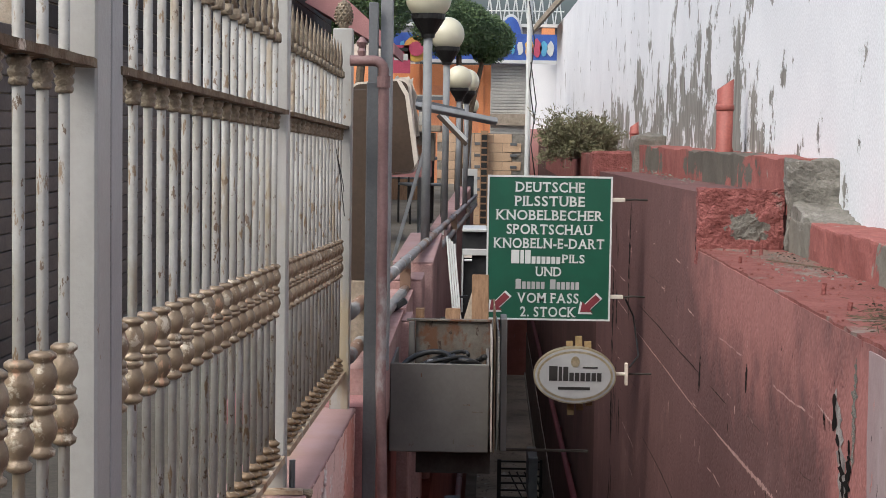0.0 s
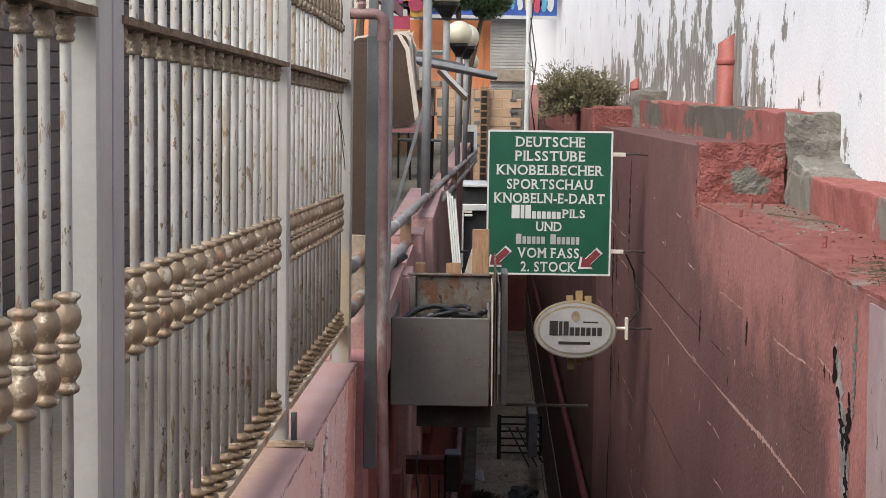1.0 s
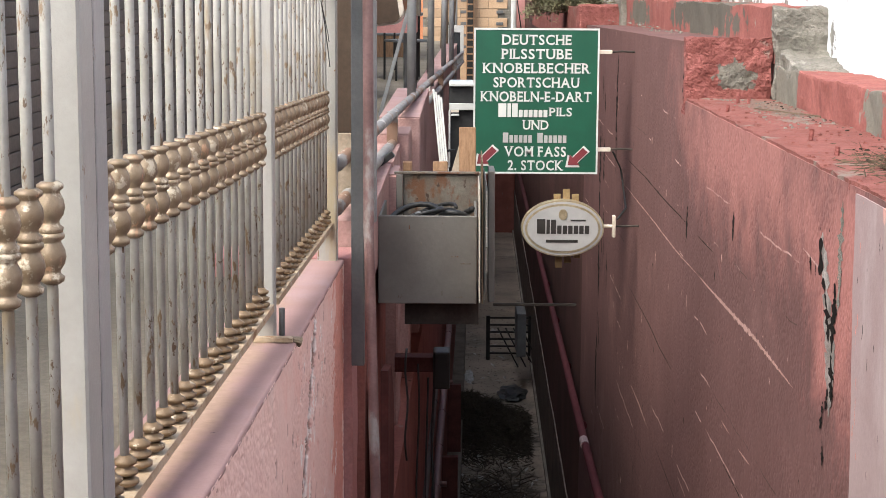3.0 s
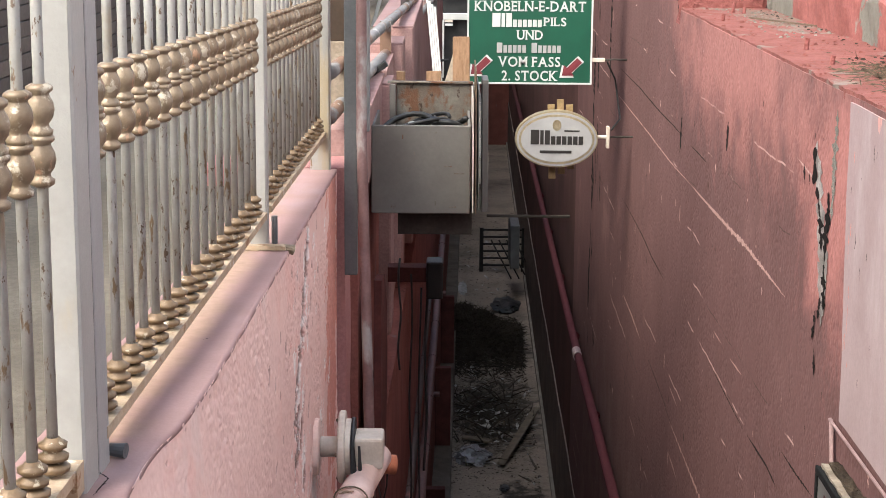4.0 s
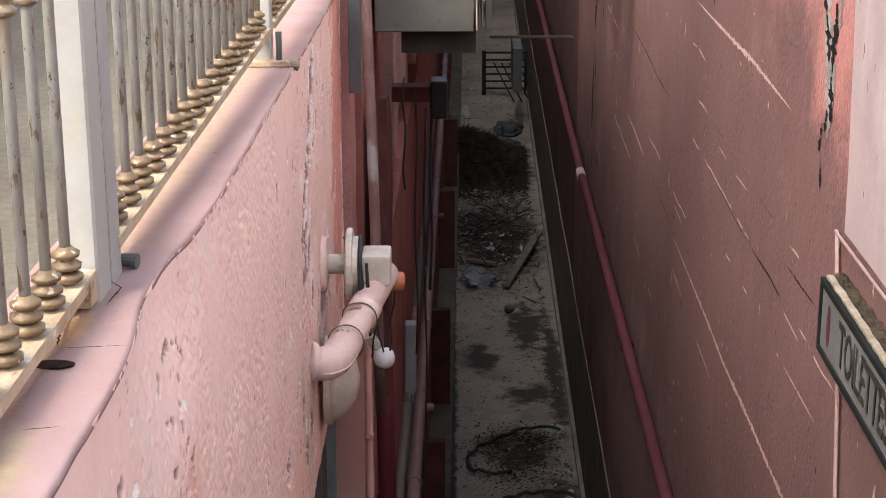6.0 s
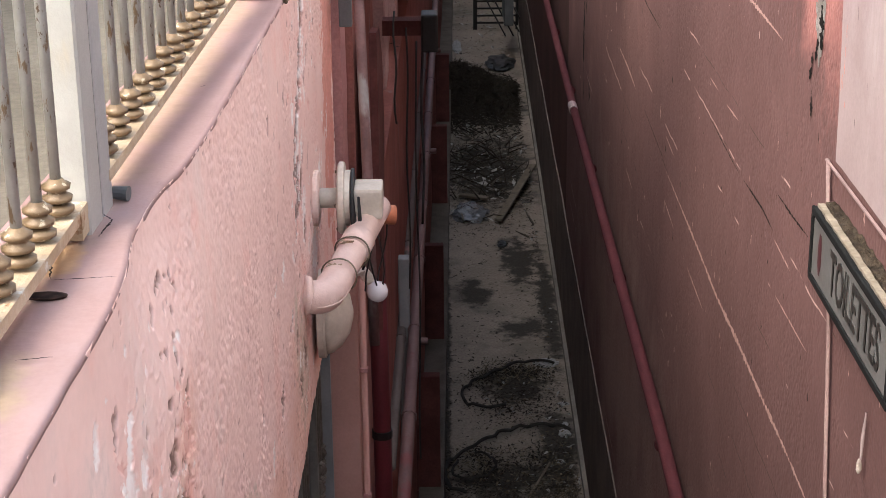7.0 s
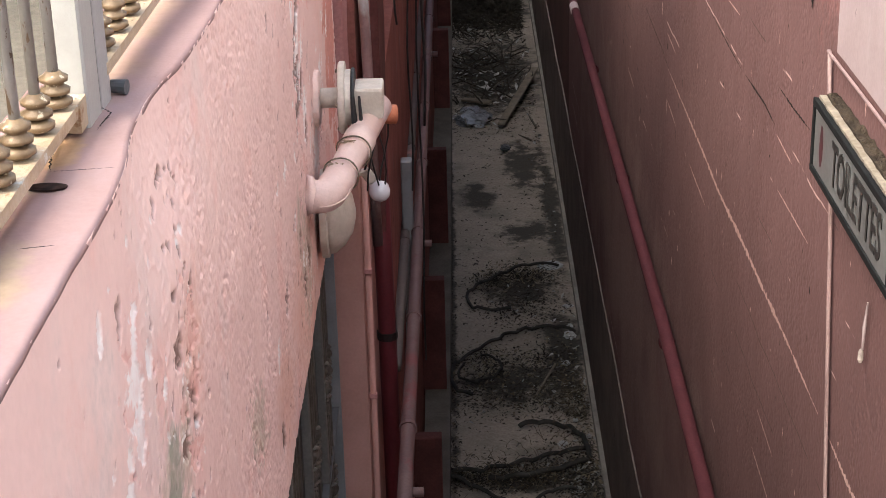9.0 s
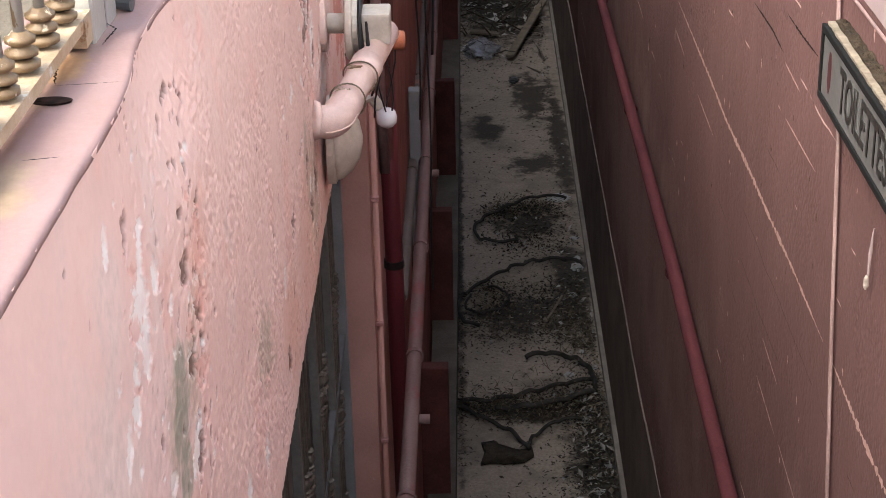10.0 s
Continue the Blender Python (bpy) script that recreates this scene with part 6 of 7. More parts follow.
# terrace clutter further back
def stall(y):
    s = thing("bar_counter", "cluttered open-air bar counter on the terrace", "counter", (-0.75, y, -0.20))
    part("top", solid(-0.4, 0.42, -0.4, 0.4, 1.05, 1.11, 0.006), wood_grey, s)
    part("front", solid(-0.36, 0.36, -0.3, 0.3, 0.78, 1.04), rusty_sheet, s)
    part("apron", solid(-0.36, 0.33, -0.28, 0.28, 0.62, 0.775), pink_right, s)
    for x in (-0.3, 0.3):
        for yy in (-0.25, 0.25):
            part("leg", tube(bmesh.new(), [(x, yy, 0), (x, yy, 0.62)], 0.02, 8), black_metal, s)
    for x, w, h, m in ((0.1, 0.10, 0.16, sign_white), (0.24, 0.06, 0.12, shutter_mat), (-0.1, 0.12, 0.1, sign_silver)):
        part("crate", solid(x - w / 2, x + w / 2, -0.3, -0.1, 1.112, 1.112 + h, 0.004), m, s)
    return s


stall(16.5)
plank("prop", "slanting grey metal prop", [(-0.66, 14.0, -0.20), (-0.42, 14.0, 0.69)], 0.03, 0.03, steel_grey, "prop")
plank("awning_beam", "pale grey awning beam", [(-0.62, 14.0, 1.09), (0.172, 14.2, 0.945)], 0.055, 0.05, steel_grey, "beam")
plank("awning_beam", "pale grey awning beam", [(-0.56, 14.15, 1.12), (-0.10, 14.4, 1.03)], 0.03, 0.03, column_mat, "beam")
awn = thing("awning", "grey awning board with a dark edge on a pole", "awning", (-0.45, 17, 1.19))
part("board", solid(-0.16, 0.17, -0.3, 0.3, -0.015, 0.015), shutter_mat, awn)
part("edge", solid(-0.16, 0.175, -0.31, -0.30, -0.035, 0.0), column_mat, awn)
part("pole", tube(bmesh.new(), [(-0.1, 0.1, -1.39), (-0.1, 0.1, 0)], 0.02, 8), steel_grey, awn)
ctl = thing("dining_table", "dark metal terrace table", "table", (-0.85, 20, -0.20))
part("tabletop", solid(-0.4, 0.4, -0.4, 0.4, 0.72, 0.75), column_mat, ctl)
for x in (-0.35, 0.35):
    for y in (-0.35, 0.35):
        part("leg", tube(bmesh.new(), [(x, y, 0), (x, y, 0.72)], 0.015, 6), black_metal, ctl)
bm = solid(-4, -0.62, 26, 26.15, -0.35, 0.55)
structure("low_wall", bm, wood, "low tan wall behind the terrace", "wall")
bm = solid(-2.3, -2.0, 0.5, 15.6, -0.35, 1.28)
structure("shelter_wall", bm, wood_grey, "dusty slatted wall behind the fence", "wall")
shelter = bpy.data.objects["shelter_wall"]
slat = part("slat", solid(-0.02, 0.0, 0.0, 15.0, 0, 0.069, 0.003), surface("grey-brown slats", (0.185, 0.150, 0.122), (0.13, 0.102, 0.082), 3, 50, 0.75, 0, 0.1, vary=0.25), shelter)
slat.matrix_basis = Matrix.Translation((-1.975, 0.55, -0.33))
for i in range(1, 22):
    again(slat, Matrix.Translation((-1.975, 0.55, -0.33 + 0.074 * i)), shelter)
bm = solid(-2.75, -2.55, 9.6, 30.0, -0.35, 3.1)
structure("terrace_screen", bm, wood_grey, "tall brown slatted screen along the terrace", "wall")
screen = bpy.data.objects["terrace_screen"]
slat = part("slat", solid(-0.02, 0.0, 0.0, 20.3, 0, 0.135, 0.003), surface("dark brown slats", (0.115, 0.092, 0.074), (0.075, 0.06, 0.048), 3, 50, 0.8, 0, 0.1, vary=0.25), screen)
slat.matrix_basis = Matrix.Translation((-2.53, 9.65, -0.33))
for i in range(1, 23):
    again(slat, Matrix.Translation((-2.53, 9.65, -0.33 + 0.148 * i)), screen)


bm = bmesh.new()
for i in range(13):
    for j in range(9):
        u, w = i / 12, j / 8
        bm.verts.new((-0.335 + 0.075 * w + 0.03 * u + 0.012 * noise.noise(Vector((u * 5, w * 4, 1))), 7.112 + 0.02 * noise.noise(Vector((u * 4, w * 6, 7))), 1.09 - 0.24 * u + 0.02 * noise.noise(Vector((w * 5, u * 3, 3)))))
bm.verts.ensure_lookup_table()
for i in range(12):
    for j in range(8):
        bm.faces.new([bm.verts[k] for k in (i * 9 + j, i * 9 + j + 1, i * 9 + j + 10, i * 9 + j + 9)])
bmesh.ops.solidify(bm, geom=bm.faces[:], thickness=0.006)
cloth = part("cloth", bm, cream, None, "", True)
tagged(cloth, "crumpled cream cloth hung behind the light box", "cloth")
plank("roof_board", "white sloping roof board with a dark edge", [(-0.32, 15.6, 1.02), (-0.08, 15.6, 0.78)], 0.5, 0.03, sign_white, "board", (0, 1, 0))
plank("roof_edge", "dark wooden edge of the sloping board", [(-0.34, 15.34, 1.0), (-0.08, 15.34, 0.74)], 0.03, 0.035, box_brown, "board", (0, 1, 0))
plank("white_post", "thin white post on the terrace", [(-0.30, 16.2, -0.2), (-0.30, 16.2, 0.66)], 0.03, 0.03, sign_white, "post")

# white display frame far down the terrace
dfm = thing("display_frame", "white framed display cabinet on the far terrace", "cabinet", (-0.10, 30, -0.12))
for nm, a in (("side", (-0.14, -0.08, -0.35, 0.31)), ("side", (0.08, 0.14, -0.35, 0.31)), ("top", (-0.08, 0.08, 0.19, 0.31)), ("bottom", (-0.08, 0.08, -0.35, -0.23))):
    part(nm, solid(a[0], a[1], 0, 0.05, a[2], a[3], 0.004), sign_white, dfm)
part("pane", solid(-0.08, 0.08, 0.03, 0.04, -0.23, 0.19), dark_glass, dfm)

# ---------------------------------------------------------------- wear on the walls
def jag(bm, pts, w, x, seed, axis="x"):
    """A jagged sliver along points (y, z) of a wall or (x, y) of a top, widest in the middle."""
    rnd = random.Random(seed)
    left, right = [], []
    fine = []
    for a, b in zip(pts[:-1], pts[1:]):
        n = max(5, min(80, int(math.dist(a, b) / max(0.004, w * 0.45))))
        fine += [(a[0] + (b[0] - a[0]) * i / n, a[1] + (b[1] - a[1]) * i / n) for i in range(n)]
    fine.append(pts[-1])
    for i, p in enumerate(fine):
        k = math.sin(math.pi * (i + 0.3) / (len(fine) - 0.4)) ** 0.6
        d = w * k * (0.65 + 0.9 * noise.noise(Vector((p[0] * 0.9 / w, p[1] * 0.9 / w, seed * 0.37))) + rnd.uniform(-0.2, 0.2))
        d = max(d, w * 0.04)
        c = (p[0] + noise.noise(Vector((p[0] * 0.5 / w, p[1] * 0.5 / w, seed))) * w * 1.2, p[1] + rnd.uniform(-1, 1) * w * 0.15)
        steep = abs(pts[-1][1] - pts[0][1]) > abs(pts[-1][0] - pts[0][0])
        u = (d * (3 if axis == "x" else 1), 0) if steep else (0, d)
        for lst, s in ((left, -1), (right, 1)):
            q = (c[0] + u[0] * s, c[1] + u[1] * s)
            lst.append(bm.verts.new((x, q[0], q[1]) if axis == "x" else (q[0], q[1], x)))
    for i in range(len(left) - 1):
        bm.faces.new((left[i], right[i], right[i + 1], left[i + 1]) if x > 0.2 else (left[i], left[i + 1], right[i + 1], right[i]))
    return bm


crack_dark = surface("dark crack", (0.014, 0.010, 0.009), (0.008, 0.006, 0.005), 20, 60, 0.95, 0, 0)


scar_plaster = surface("pale rose plaster scar", (0.52, 0.345, 0.31), (0.42, 0.265, 0.235), 18, 80, 0.9, 0, 0.1)
torn_grey = surface("torn grey plaster", (0.36, 0.33, 0.31), (0.20, 0.18, 0.165), 14, 60, 0.9, 0, 0.3)


def wear(name, label, mat, lines, x, seed, axis="x"):
    bm = bmesh.new()
    for i, (w, pts) in enumerate(lines):
        jag(bm, pts, w, x, seed + i, axis)
    if axis == "z":
        for v in bm.verts:
            v.co.z += DIP(v.co.y)
    else:
        for v in bm.verts:
            seed3 = 3.0 if v.co.y < 8.17 else 5.0
            v.co.x = XR + (0.0 if v.co.y < 8.17 else 0.005) + 0.003 * noise.noise_vector(Vector((XR, v.co.y, v.co.z)) * 2 + Vector((seed3, seed3, seed3))).x - (XR - x) * 0.2 + (VEER(v.co.y) if v.co.y > 8.17 else 0.0)
    structure(name, bm, mat, label, "crack", "structure")


# torn hole in the rose wall
wear("grey_strip", "grey cement strip beside the torn hole", cement, [(0.012, [(4.73, 0.27), (4.735, 0.1), (4.74, -0.04)])], XR - 0.008, 5)
wear("torn_plaster", "torn plaster around a dark hole in the wall", torn_grey,
     [(0.024, [(4.97, 0.15), (4.92, 0.04), (4.86, -0.06), (4.82, -0.18), (4.79, -0.34)]), (0.014, [(4.80, -0.05), (4.79, -0.2), (4.80, -0.36)])], XR - 0.009, 3)
wear("wall_crack", "dark torn hole in the rose wall", crack_dark,
     [(0.018, [(4.985, 0.13), (4.985, 0.02)]), (0.017, [(4.93, 0.02), (4.87, -0.08), (4.83, -0.15)]), (0.015, [(4.78, 0.03), (4.785, -0.06), (4.79, -0.17)]),
      (0.013, [(4.80, -0.18), (4.77, -0.31)]), (0.007, [(4.82, -0.28), (4.84, -0.35)]), (0.008, [(4.87, -0.33), (4.90, -0.42)]), (0.006, [(4.86, -0.46), (4.85, -0.52)]), (0.005, [(5.13, 0.06), (5.12, 0.0)])], XR - 0.012, 11)
wear("wall_joint", "dark open joint in the rose wall", crack_dark,
     [(0.035, [(13.6, -0.2), (13.62, -0.75), (13.55, -1.0)]), (0.03, [(13.58, -1.1), (13.55, -1.6)]), (0.03, [(13.65, -1.9), (13.68, -2.45)]), (0.02, [(12.05, 0.40), (12.1, -0.1), (12.05, -0.45)]), (0.03, [(13.2, -0.3), (13.22, -0.62)]), (0.012, [(8.25, 0.45), (8.25, 0.3)]), (0.012, [(7.95, -0.15), (7.98, -0.32)]), (0.01, [(6.6, 0.0), (6.62, -0.12)])], XR - 0.008, 23)
wear("plaster_scar", "pale scar along a block course", scar_plaster,
     [(0.006, [(11.7, -0.44), (9.29, -0.42), (8.4, -0.425), (7.57, -0.41)]), (0.012, [(7.55, -0.41), (6.7, -0.40), (6.08, -0.39), (5.33, -0.40)]), (0.015, [(8.0, -1.64), (7.3, -1.645), (6.4, -1.66), (5.6, -1.64), (4.9, -1.63), (4.45, -1.635)]), (0.013, [(4.35, -1.63), (3.9, -1.64), (3.2, -1.63)]),
      (0.011, [(10.56, -1.61), (10.0, -1.60), (9.49, -1.61)]), (0.006, [(5.29, -1.05), (5.02, -1.06)]), (0.005, [(5.22, -1.22), (4.72, -1.205)]), (0.005, [(5.37, -2.10), (5.06, -2.12)]), (0.006, [(5.45, -2.29), (5.05, -2.315)]), (0.006, [(7.19, -1.84), (6.7, -1.85)]), (0.006, [(5.0, -2.30), (4.5, -2.33)]), (0.006, [(4.9, 0.03), (5.25, 0.06)]),
      (0.005, [(8.06, -1.48), (7.75, -1.49)]), (0.006, [(9.95, -2.21), (9.54, -2.22)]), (0.006, [(8.03, -1.80), (7.65, -1.82)]), (0.005, [(6.32, -0.87), (6.06, -0.86)]), (0.005, [(6.75, -0.87), (6.56, -0.87)])], XR - 0.007, 37)
wear("hairline_crack", "thin dark crack along a block course", crack_dark,
     [(0.006, [(11.26, -0.25), (9.85, -0.235), (8.74, -0.24), (7.9, -0.235)]), (0.004, [(7.6, -0.24), (7.11, -0.24)]), (0.006, [(10.87, -1.04), (9.59, -1.02), (9.0, -1.035), (8.41, -1.04)]), (0.004, [(6.74, -1.03), (5.97, -1.04)]), (0.006, [(5.9, -1.035), (5.51, -1.02), (5.32, -1.03)]), (0.006, [(5.28, -0.89), (5.05, -0.885), (4.79, -0.87)]), (0.004, [(9.04, -1.60), (7.95, -1.63)])], XR - 0.007, 51)

red_under = surface("coral underpaint", (0.60, 0.25, 0.20), (0.50, 0.20, 0.16), 14, 80, 0.85, 0, 0.3)
grey_under = surface("grey mouldy render", (0.42, 0.35, 0.31), (0.30, 0.25, 0.22), 14, 80, 0.9, 0, 0.3)
wr = random.Random(19)
def streaks(count, y, spread, z0, z1, w, long):
    out = []
    for k in range(count):
        a, b = wr.gauss(y, spread), wr.uniform(z0, z1)
        l = wr.uniform(0.25, 1) * long
        out.append((w * wr.uniform(0.3, 1.0), [(a, b), (a + wr.uniform(-1, 1) * 0.12 * l, b - l * 0.5), (a + wr.uniform(-1, 1) * 0.15 * l, b - l)]))
    return out


wear("wall_slit", "short dark slits in the rose wall", crack_dark,
     streaks(40, 6.3, 1.3, -2.2, 0.3, 0.0022, 0.035) + streaks(40, 9.5, 1.4, -2.6, 0.3, 0.004, 0.06) + streaks(22, 13.3, 0.25, -2.6, 0.2, 0.016, 0.3) + streaks(30, 5.0, 0.35, -2.2, 0.2, 0.0018, 0.035), XR - 0.008, 291)
wear("wall_fleck", "short pale flecks in the rose wall", scar_plaster,
     streaks(55, 6.0, 1.4, -2.4, 0.3, 0.003, 0.04) + streaks(26, 10.5, 1.6, -2.6, 0.3, 0.007, 0.09), XR - 0.008, 271)
wear("patch_slit", "dark slits in the pale plaster", crack_dark, streaks(12, 4.32, 0.14, -0.45, 0.3, 0.0012, 0.06), XR - 0.028, 311)
wear("patch_fleck", "coral flecks along the pale plaster's edge", red_under, streaks(14, 4.48, 0.02, -0.5, 0.3, 0.0018, 0.05), XR - 0.027, 321)
wear("cap_crack", "dark crack across the wall cap", crack_dark,
     [(0.003, [(-0.545, 2.27), (-0.538, 2.19), (-0.525, 2.115)]), (0.0014, [(-0.525, 2.11), (-0.48, 2.116), (-0.437, 2.123)]), (0.0022, [(-0.515, 2.42), (-0.492, 2.385), (-0.497, 2.30)]), (0.002, [(-0.50, 1.82), (-0.46, 1.83)]), (0.002, [(-0.49, 3.3), (-0.475, 3.32)])], 0.006, 111, "z")
bm = lathe(bmesh.new(), [(0.012, -0.004), (0.026, -0.002), (0.028, 0.001), (0.02, 0.002), (0.001, 0.0018)], 16, (-0.517, 2.056, 0.0125))
for v in bm.verts:
    v.co.y = 2.056 + (v.co.y - 2.056) * 0.5 + 0.002 * noise.noise(v.co * 60)
structure("cap_hole", bm, surface("dark brown hole", (0.045, 0.026, 0.021), (0.018, 0.011, 0.009), 60, 90, 0.95, 0, 0), "round dark hole in the wall cap", "hole")
tagged(part("bolt", tube(bmesh.new(), [(-0.515, 2.515, 0.006), (-0.490, 2.510, 0.005)], [0.010, 0.012], 12), column_mat), "dark bolt end lying at the post's foot", "bolt")
tagged(part("bolt", tube(bmesh.new(), [(-0.436, 4.40, DIP(4.4) + 0.006), (-0.412, 4.41, DIP(4.4) - 0.002)], [0.009, 0.014], 10), spear_mat), "rusty bolt end at the post's foot", "bolt")
bm = solid(-0.545, -0.430, 4.375, 4.412, DIP(4.4) + 0.003, DIP(4.4) + 0.014)
cut(bm, 0.01, "x"), rough_up(bm, 0.003, 60)
tagged(part("foot_plate", bm, rail_cream), "rusty cream foot plate at the fence post", "plate")
tagged(part("anchor_rod", tube(bmesh.new(), [(-0.462, 4.425, DIP(4.4) + 0.012), (-0.462, 4.425, DIP(4.4) + 0.085)], 0.008, 10), column_mat), "short grey anchor rod beside the fence post", "rod")
bm = solid(-0.575, -0.512, 2.27, 2.318, 0.012, 0.052)
cut(bm, 0.012, "x"), rough_up(bm, 0.003, 50)
tagged(part("rail_bracket", bm, rail_cream), "rusty cream bracket where the rail meets the post", "bracket")

# ---------------------------------------------------------------- window bars below the parapet
wb = thing("window_grille", "dusty window grille of turned bars in the recess", "grille", (-0.475, 3.0, -3.4))
bm = bmesh.new()
for z0 in (0.3, 0.37, 0.75, 0.82, 1.25, 1.32):
    lathe(bm, [(r * 1.15, z + z0) for r, z in VASE], 8)
bar = part("bar", tube(bm, [(0, 0, 0), (0, 0, 1.9)], 0.010, 8), bronze, wb)
for i in range(5):
    for j in range(4):
        if i or j:
            again(bar, Matrix.Translation((0, i * 0.62 + j * 0.07, 0.04 * (j % 2))), wb)
    part("mullion", solid(-0.018, 0.012, i * 0.62 - 0.075, i * 0.62 - 0.045, -0.1, 1.95, 0.003), shutter_grey, wb)
for z in (0.05, 1.0, 1.85):
    part("cross_bar", solid(-0.012, 0.012, -0.05, 3.0, z - 0.012, z + 0.012), column_mat, wb)
part("side_frame", solid(-0.03, 0.02, 3.02, 3.04, -0.1, 1.95), steel_grey, wb)
wf = thing("window_frame", "grey shutter frame behind the grille", "window", (-0.56, 3.0, -3.4))
for i in range(4):
    part("shutter_leaf", solid(-0.02, 0.02, -0.1 + i * 0.78, 0.64 + i * 0.78, 0.0, 1.9, 0.004), shutter_grey, wf)

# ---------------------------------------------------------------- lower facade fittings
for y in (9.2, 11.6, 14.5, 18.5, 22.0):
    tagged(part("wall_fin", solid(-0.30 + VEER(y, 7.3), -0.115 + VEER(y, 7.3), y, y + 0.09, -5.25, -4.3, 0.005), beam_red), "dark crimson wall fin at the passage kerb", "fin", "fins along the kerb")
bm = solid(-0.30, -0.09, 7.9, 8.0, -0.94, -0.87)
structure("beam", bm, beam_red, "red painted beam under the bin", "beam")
jb = thing("junction_box", "black junction box under the bin", "box", (-0.05, 7.95, -0.9))
part("case", solid(-0.07, 0.01, -0.065, 0.065, -0.12, 0.06, 0.012, 2), black_metal, jb)
for i, (x, y, z0, z1) in enumerate(((-0.19, 7.9, -0.9, -2.2), (-0.12, 8.0, -0.95, -1.9), (-0.15, 8.05, -1.0, -3.2), (-0.225, 7.3, -0.7, -1.2))):
    pts = [(x + 0.006 * math.sin(k * 1.1 + i), y, z0 + (z1 - z0) * k / 9) for k in range(10)]
    tagged(part("cable", tube(bmesh.new(), pts, 0.005 if i != 1 else 0.007, 6), rubber, None, "", True), "black cable hanging down the facade", "cable")
tagged(part("grey_duct", solid(-0.27, -0.21, 8.6, 8.68, -3.4, -2.3, 0.006), steel_grey), "grey duct on the lower facade", "duct")
bm = prism(bmesh.new(), [(6.5, -0.62), (6.8, -0.66), (7.05, -0.85), (7.1, -1.15), (6.95, -1.45), (6.7, -1.7), (6.5, -1.85)], "x", -0.30, -0.27)
tagged(part("curved_board", bm, beam_red), "dark red curved board below the column", "board")
cable_mauve = surface("dull mauve cable paint", (0.30, 0.20, 0.19), (0.23, 0.15, 0.14), 9, 80, 0.7, 0, 0.05)
cc = thing("wall_cable", "pair of pale cables running down the rose wall", "cable")
for dx in (0, 0.014):
    part("cable", tube(bmesh.new(), [(XR - 0.012, 4.55 + dx, -0.56), (XR - 0.012, 4.50 + dx, -0.75), (XR - 0.012, 4.41 + dx, -1.0), (XR - 0.012, 4.30 + dx, -1.55), (XR - 0.012, 4.20 + dx, -2.0), (XR - 0.012, 4.05 + dx, -3.0)], 0.0042, 8), cable_mauve, cc, "", True)
part("trunking", tube(bmesh.new(), [(XR - 0.018, 4.55, -0.56), (XR - 0.018, 3.2, -0.555), (XR - 0.018, 1.5, -0.55)], 0.0045, 8), cable_mauve, cc)
ct = thing("cable_end", "frayed pale cable end on the wall", "cable", (XR - 0.01, 3.96, -1.15))
part("sheath", tube(bmesh.new(), [(0, 0, 0.10), (-0.004, 0.0, 0.03), (-0.006, -0.005, -0.03)], [0.002, 0.005, 0.003], 8), pink_pale, ct)
part("knot", lathe(bmesh.new(), [(0.004, -0.02), (0.008, -0.01), (0.007, 0.01), (0.003, 0.02)], 8, (-0.008, 0, -0.05)), grey_under, ct)
slat_wood = surface("yellowed slat wood", (0.30, 0.215, 0.10), (0.22, 0.15, 0.065), 10, 70, 0.7, 0, 0.2)
for k in range(3):
    plank("wooden_lath", "yellowed wooden slat behind the oval sign", [(0.60 + 0.055 * k, 10.307, -0.83 + 0.03 * k), (0.585 + 0.055 * k, 10.307, -0.38 + 0.03 * (k % 2))], 0.042, 0.012, slat_wood, "slat")
tagged(part("sign_cable", tube(bmesh.new(), [(0.95, 10.7, -0.16), (1.03, 11.0, -0.3), (1.03, 10.6, -0.5), (0.95, 10.3, -0.53)], 0.006, 6), rubber, None, "", True), "black cable feeding the oval sign", "cable")
plank("cross_pipe", "dark pipe across the passage", [(0.31, 15.5, -2.02), (1.07, 15.5, -2.02)], 0.024, 0.024, underside, "pipe")

# ---------------------------------------------------------------- litter on the passage floor
rnd = random.Random(21)
stick_pale = surface("dirty straw", (0.20, 0.16, 0.11), (0.10, 0.08, 0.055), 9, 40, 0.9, 0, 0.2)
def scatter(name, label, mat, count, where, size, flat=0.3, seed=1):
    r = random.Random(seed)
    verts, faces = [], []
    for k in range(count):
        x, y = where(r)
        if not (-0.07 < x < 1.03):
            continue
        l = size * r.uniform(0.4, 1.6)
        w = l * r.uniform(0.15, 0.6)
        a = r.uniform(0, 6.28)
        tilt = r.uniform(-flat, flat)
        u = Vector((math.cos(a), math.sin(a), tilt)) * l
        v = Vector((-math.sin(a), math.cos(a), r.uniform(-flat, flat))) * w
        c = Vector((x, y, FLOOR + 0.012 + abs(tilt) * l + r.uniform(0, 0.05) * flat))
        b = len(verts)
        lift = Vector((0, 0, l * r.uniform(0, 0.3)))
        verts += [c - u, c + v * r.uniform(0.6, 1.2) + lift, c + u, c - v * r.uniform(0.6, 1.2) + lift]
        faces += [(b, b + 1, b + 2), (b, b + 2, b + 3)]
    me = bpy.data.meshes.new(name)
    me.from_pydata([tuple(v) for v in verts], [], faces)
    me.materials.append(mat)
    tagged(new(name, me), label, "litter", "", "stuff")


def blob(cx, cy, sx, sy):
    return lambda r: (r.gauss(cx, sx), r.gauss(cy, sy))


